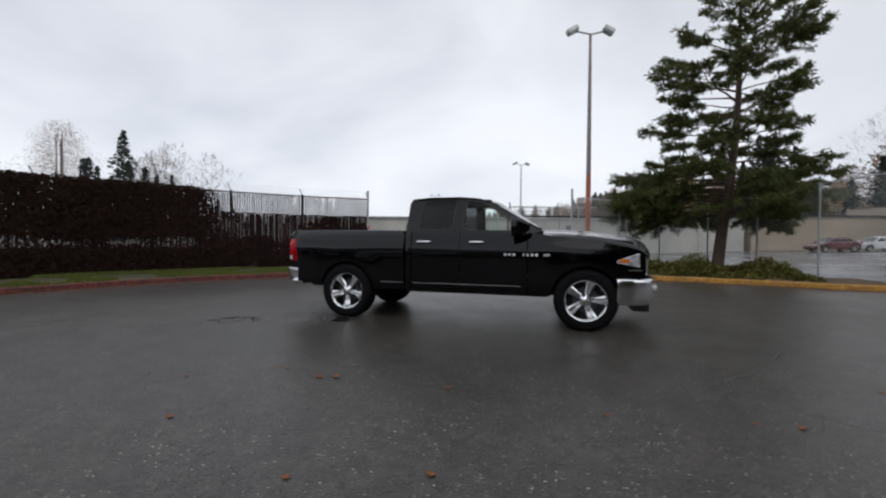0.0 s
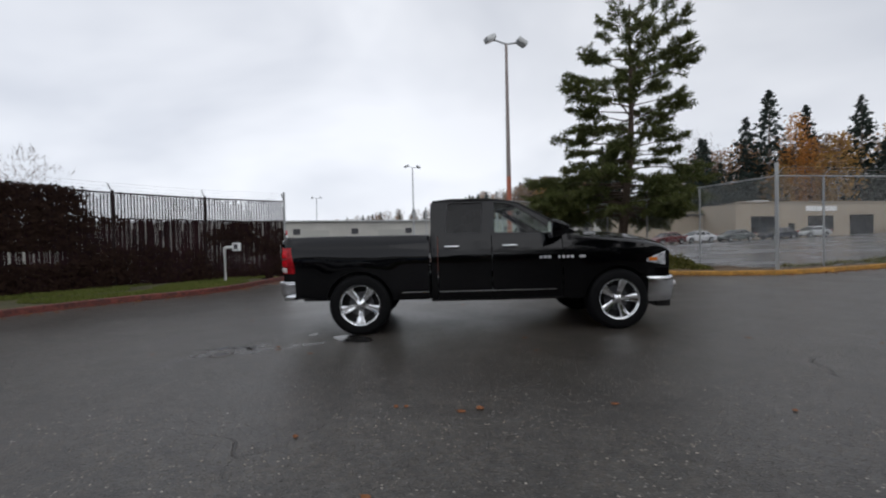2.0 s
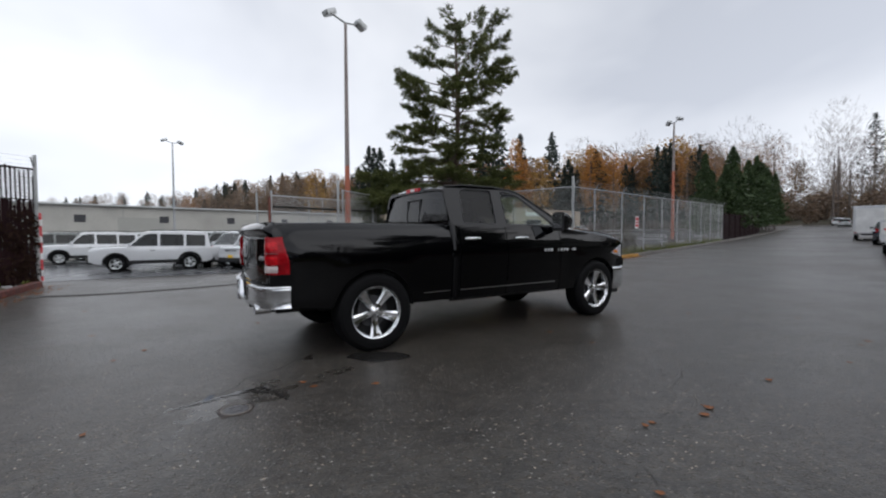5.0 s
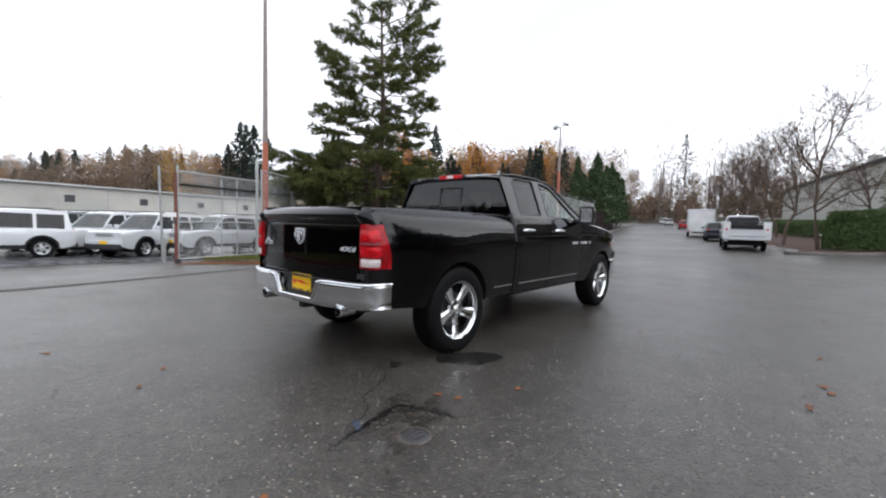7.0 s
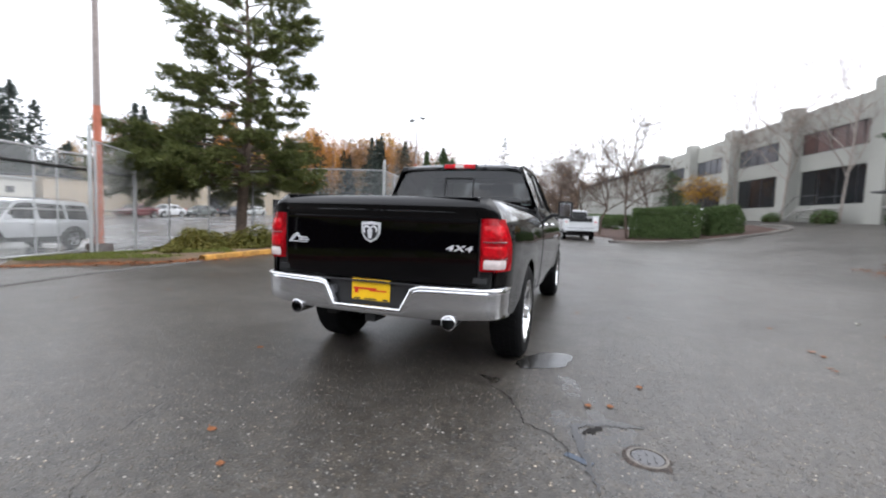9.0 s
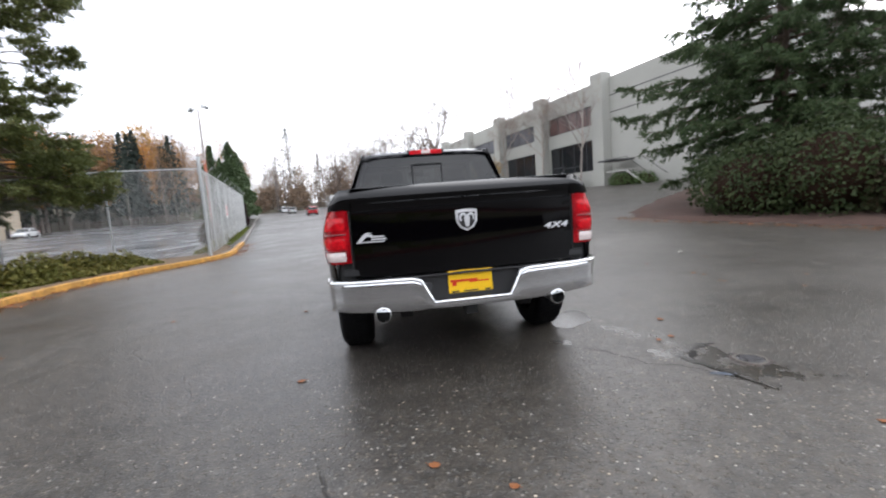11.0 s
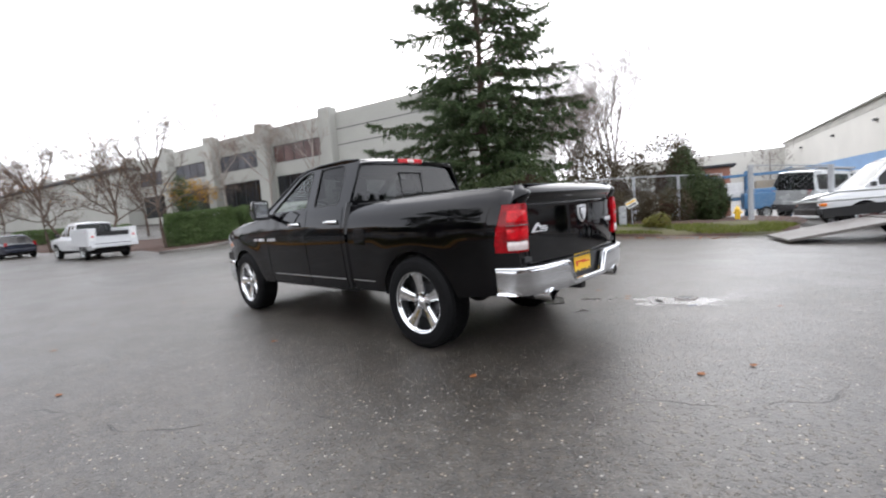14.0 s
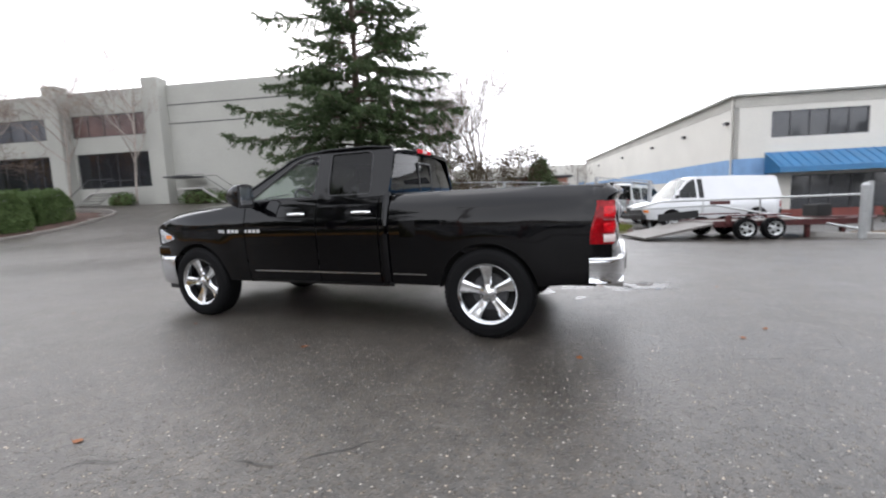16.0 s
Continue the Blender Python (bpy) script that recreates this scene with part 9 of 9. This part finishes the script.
yel = [(*polar(75.0, 95), 13, 0), (*polar(44.0, 99), 15, 1), (*polar(48.6, 98), 11, 1)] + band(24, 40, 108, 125, 8, 14, 19, 56) + band(60, 80, 130, 170, 5, 9, 12, 57)
far_wood("yellow_woods", "yellow autumn trees on the far hillside", yel, FAR_YELLOW, "leafy", 1200, 0.42, 58)
bro = band(66, 100, 112, 126, 34, 6, 9, 64) + band(20, 60, 112, 150, 40, 12, 18, 59) + band(60, 112, 130, 220, 84, 8, 13, 60) + band(8, 22, 150, 230, 20, 6, 10, 61) + band(100, 128, 190, 240, 22, 7, 10, 62)
bro += band(-9, 26, 160, 230, 60, 9, 14, 77)
far_wood("brown_woods", "brown half-bare trees on the far hillside", bro, HAZED_BROWN, "leafy", 850, 0.46, 63)
low = [(x, y, h, z - 2.2) for x, y, h, z in band(-14, 28, 118, 165, 90, 5, 8, 78)]
far_wood("far_undergrowth", "olive brown scrub along the far street", low, HAZED_BROWN, "leafy", 420, 1.2, 79)
bar = band(140, 152, 56, 72, 7, 10, 15, 64) + [(*polar(138.0, 62), 13, 0)] + band(2, 27, 120, 190, 34, 15, 24, 65) + band(20, 60, 118, 150, 16, 17, 22, 66) + band(-14, 4, 90, 150, 22, 9, 13, 67) + band(-92, -78, 60, 90, 5, 8, 11, 68)
far_wood("bare_woods", "pale bare trees beyond the street", bar, BARE_TWIG, "bare", 420, 0.8, 69)
rs = band(149, 153, 56, 62, 3, 13, 16, 70)
far_wood("russet_woods", "russet birch tops behind the slatted fence", rs, AUTUMN_BROWN, "leafy", 3600, 0.13, 71)
# unseen woods to the south and west, added to close the view for reflections
far_wood("south_woods", "unseen dark trees added to close the view for reflections", band(-175, -125, 60, 90, 40, 9, 14, 72) + band(160, 200, 60, 100, 30, 9, 14, 73), FAR_CONIFER, "conifer", 260, 1.4, 74)


# ---------------------------------------------------------------- grass and litter
def blades(name, label, ring, n, tall, seed, leaf=GRASS):
    r = np.random.RandomState(seed)
    xs, ys = [p[0] for p in ring], [p[1] for p in ring]
    P = []
    while len(P) < n:
        x, y = r.uniform(min(xs), max(xs)), r.uniform(min(ys), max(ys))
        if inside(x, y, ring) and noise.noise((x * 0.7, y * 0.7, seed)) > -0.12:
            P.append((x, y, land(x, y) + 0.10))
    P = np.array(P)
    h = r.uniform(0.5, 1.2, n) * tall
    up = unit(np.stack([r.randn(n) * 0.35, r.randn(n) * 0.35, np.ones(n)], 1))
    v, f = cards(P + up * h[:, None] / 2, unit(np.cross(up, r.randn(n, 3))), up, r.uniform(0.012, 0.03, n), h)
    tagged(part(name, quads_mesh(name, v, f), leaf), label, "grass", kind="stuff")


blades("grass", "short green grass along the slatted fence", [(x - 0.1, y) for x, y in KERB_W[2:]] + [(x, y) for x, y in FENCE_W[:5]], 16000, 0.10, 81)
blades("grass", "rough grass by the gate and lamp post", [(-0.6, 9.8), (0.4, 8.5), (1.3, 7.7), (3.6, 7.7), (4.4, 9.0), (3.4, 10.4), (1.5, 10.6)], 5000, 0.09, 82)
blades("grass", "rough grass by the hydrant", [(2.4, -11.1), (0.0, -11.2), (-2.2, -11.0), (-3.3, -11.5), (-3.6, -13.4), (2.4, -13.2)], 5000, 0.14, 83)
blades("grass", "thin grass along the street fence", [(14.0, 7.1), (21.0, 8.75), (36.0, 12.5), (36.0, 13.6), (21.0, 9.9), (14.0, 8.2)], 7000, 0.12, 84)


def scatter_leaves(name, label, spots, n, size, seed, leaf=LEAF_LITTER):
    """Leaves lying in drifts along lines of (x, y)."""
    r = np.random.RandomState(seed)
    line = along(spots, 0.05)
    P = []
    for _ in range(n):
        x, y, h = line[r.randint(len(line))]
        o = r.randn() * 0.22
        x, y = x - math.sin(h) * o, y + math.cos(h) * o
        P.append((x, y, land(x, y) + 0.012 + r.uniform(0, 0.02)))
    P = np.array(P)
    N = unit(np.stack([r.randn(n) * 0.25, r.randn(n) * 0.25, np.ones(n)], 1))
    v, f = cards(P, N, unit(r.randn(n, 3)), r.uniform(0.6, 1.1, n) * size, r.uniform(0.8, 1.4, n) * size)
    tagged(part(name, quads_mesh(name, v, f), leaf), label, "leaves", kind="stuff")


scatter_leaves("leaf_litter", "fallen orange leaves along the yellow kerb", [(x, y - 0.15) for x, y in curve2(KERB_E[:9], 5)], 900, 0.06, 91)
scatter_leaves("leaf_litter", "fallen red-brown leaves along the red kerb", [(x + 0.22, y - 0.08) for x, y in curve2(KERB_W[2:], 5)], 700, 0.055, 92)
scatter_leaves("leaf_litter", "leaf litter along the south bed", [(x, y + 0.1) for x, y in SOUTH[3:9]], 800, 0.06, 93)
scatter_leaves("leaf_litter", "fallen leaves by the rolling gate", [(-0.7, 9.7), (0.0, 8.9), (0.9, 8.0), (1.6, 7.6), (2.4, 7.6), (3.4, 7.8)], 2200, 0.055, 94)

# ---------------------------------------------------------------- on the asphalt
COLLAR = mat("rust_stained_collar", (0.042, 0.030, 0.024), 0.6, spec=0.4, grain=55, amount=0.7, broad=7, broad_amount=0.6, bump=0.9)
LID_IRON = mat("damp_iron_lid", (0.055, 0.053, 0.056), 0.30, grain=40, amount=0.2, spec=0.5)


def build_manhole():
    m = thing("valve_cover", "small round cast-iron valve cover set in asphalt", "utility cover", pose(-3.25, -1.84, land(-3.25, -1.84)))
    edge = [(0.155 + 0.05 * noise.noise((math.cos(k * math.pi / 16) * 2, math.sin(k * math.pi / 16) * 2, 5.0))) for k in range(32)]
    ring_in = [(0.12 * math.cos(k * math.pi / 16), 0.12 * math.sin(k * math.pi / 16), 0.0055) for k in range(32)]
    ring_mid = [(e * 0.8 * math.cos(k * math.pi / 16), e * 0.8 * math.sin(k * math.pi / 16), 0.0065) for k, e in enumerate(edge)]
    ring_out = [(e * math.cos(k * math.pi / 16), e * math.sin(k * math.pi / 16), 0.001) for k, e in enumerate(edge)]
    part("collar", grid([q + q[:1] for q in (ring_out, ring_mid, ring_in)]), COLLAR, m, "rough dark rust-stained asphalt collar")
    part("ring", revolve([(0.108, 0.0), (0.108, 0.008), (0.128, 0.008), (0.134, 0.0)], 32, "z"), IRON, m)
    lid = part("lid", revolve([(0.0, 0.006), (0.098, 0.006), (0.104, 0.003), (0.105, 0.0)], 32, "z"), LID_IRON, m)
    for k in range(6):
        a = k * math.pi / 3
        part("lid_rib", box((0.055 * math.cos(a), 0.055 * math.sin(a), 0.008), (0.05, 0.012, 0.004), 0.0, None), LID_IRON, lid)


build_manhole()
bpy.data.objects["valve_cover"].scale = (0.8, 0.8, 1.0)


def puddle(cx, cy, rx, ry, turn, seed, label):
    pts = []
    for k in range(40):
        a = 2 * math.pi * k / 40
        q = 1 + 0.34 * noise.noise((math.cos(a) * 1.3 + seed, math.sin(a) * 1.3, seed * 0.7)) + 0.16 * noise.noise((math.cos(a) * 4, math.sin(a) * 4 + seed, 1.0))
        x, y = rx * q * math.cos(a), ry * q * math.sin(a)
        c, s = math.cos(radians(turn)), math.sin(radians(turn))
        pts.append((cx + c * x - s * y, cy + s * x + c * y))
    verts = [(cx, cy, land(cx, cy) + 0.005)] + [(x, y, land(x, y) + 0.004) for x, y in pts]
    faces = [(0, k + 1, (k + 1) % 40 + 1) for k in range(40)]
    tagged(part("puddle", (verts, faces), WATER), label, "puddle", group="puddles")


puddle(-1.88, -1.19, 0.31, 0.17, -35, 1.0, "small rain puddle beside the rear tyre")


def crack(pts, label, half=0.0042, wet=None):
    """A narrow open crack in the asphalt, wandering and tapering to its ends."""
    line = []
    for (x0, y0), (x1, y1) in zip(pts, pts[1:]):
        for k in range(6):
            t = k / 6
            line.append((x0 + (x1 - x0) * t + RNG.uniform(-0.012, 0.012), y0 + (y1 - y0) * t + RNG.uniform(-0.012, 0.012)))
    line.append(pts[-1])
    rows = []
    for i, (x, y) in enumerate(line):
        a, b = line[max(i - 1, 0)], line[min(i + 1, len(line) - 1)]
        d = Vector((b[0] - a[0], b[1] - a[1])).normalized()
        w = half * math.sin(math.pi * (i + 0.6) / (len(line) + 0.2)) ** 0.5 * RNG.uniform(0.55, 1.2)
        rows.append([(x - d.y * w, y + d.x * w, land(x, y) + 0.0035), (x + d.y * w, y - d.x * w, land(x, y) + 0.0035)])
    tagged(part("pavement_crack", grid(rows), wet or CRACK), label, "crack", kind="structure")


CRACK = mat("open_crack", (0.014, 0.013, 0.012), 0.8, spec=0.2, grain=60, amount=0.4)
crack([(-3.66, -1.60), (-3.46, -1.55), (-3.24, -1.50), (-3.03, -1.46), (-2.97, -1.56), (-2.93, -1.70), (-2.90, -1.86)], "sunken dark wet joint round the valve cover", 0.024, mat("wet_joint", (0.016, 0.014, 0.013), 0.22, grain=40, amount=0.4, spec=0.5, rough_var=0.12))
crack([(-3.10, -1.53), (-3.03, -1.56), (-2.99, -1.62)], "small broken hole at the joint's corner", 0.030)
crack([(-2.52, -0.81), (-2.62, -0.87), (-2.75, -1.01), (-2.98, -1.13), (-3.11, -1.18), (-3.18, -1.33), (-3.28, -1.42), (-3.52, -1.5)], "narrow dark crack in the asphalt behind the truck")


def build_leaf(name, x, y, size, turn, curl, label, leaf=LEAF_LITTER):
    n = 9
    rows = []
    for i in range(n):
        t = i / (n - 1)
        w = size * 0.40 * math.sin(math.pi * min(1, t * 0.94 + 0.06)) ** 0.7 * (1 + 0.25 * math.sin(t * 19))
        z = curl * size * (t - 0.5) ** 2 * 2
        rows.append([(size * (t - 0.5), -w, z + curl * w * 0.5), (size * (t - 0.5), 0, z), (size * (t - 0.5), w, z + curl * w * 0.6)])
    v, f = thick(rows, lambda p: (0, 0, -1), 0.001)
    stem = tube([(-size * 0.5, 0, curl * size * 0.5), (-size * 0.8, 0.005, 0.006)], 0.0018, 4)
    ob = part(name, merge((v, f), stem), leaf, at=pose(x, y, land(x, y) + 0.006, 0, 0, turn))
    return tagged(ob, label, "leaf", group="leaves on the asphalt")


build_leaf("fallen_leaf", 1.58, -4.96, 0.08, 20, 0.5, "pale curled leaf on wet asphalt", mat("pale_dry_leaf", (0.52, 0.50, 0.44), 0.6, grain=40, amount=0.2))
spots = [(0.60, -3.64), (-1.10, -4.71), (-0.56, -3.70), (3.05, -1.70), (1.81, -3.85), (2.75, -3.71), (3.02, -3.71), (-1.06, -3.58), (-1.67, -4.04), (0.13, -5.12), (0.85, -4.89), (0.38, -2.02), (4.0, -2.73),
         (-2.20, -1.90), (-2.65, -1.68), (0.38, -1.38), (-0.42, -3.66), (-0.98, -3.57), (-2.60, 1.26), (-2.70, -1.54), (-4.12, 0.12), (-3.88, 0.43), (-4.11, -1.75), (1.54, 1.30), (-0.23, 1.62)]
for x, y in spots:
    build_leaf("fallen_leaf", x, y, RNG.uniform(0.04, 0.07), RNG.uniform(0, 360), RNG.uniform(0.03, 0.25), "fallen orange-brown leaf on wet asphalt")
for _ in range(16):
    a, d = RNG.uniform(0, 2 * math.pi), RNG.uniform(3.2, 9.0)
    x, y = d * math.cos(a), d * math.sin(a)
    if not (abs(x) < 3.0 and abs(y) < 1.1) and y < 6.2 and x > -7 and y > -9:
        build_leaf("fallen_leaf", x, y, RNG.uniform(0.035, 0.065), RNG.uniform(0, 360), RNG.uniform(0.03, 0.2), "small fallen brown leaf on wet asphalt")

# faded blue survey paint by the manhole
for x, y, l, w, a in ((-3.40, -1.50, 0.15, 0.05, 62),):
    ob = part("paint_mark", ([(-l / 2, -w / 2, 0), (l / 2, -w * 0.4, 0), (l / 2, w * 0.5, 0), (-l / 2, w * 0.4, 0)], [(0, 1, 2, 3)]), mat("faded_blue_paint", (0.035, 0.050, 0.075), 0.5, grain=60, amount=0.5), at=pose(x, y, land(x, y) + 0.003, 0, 0, a))
    tagged(ob, "faded blue survey mark on the asphalt", "paint mark", group="survey marks")
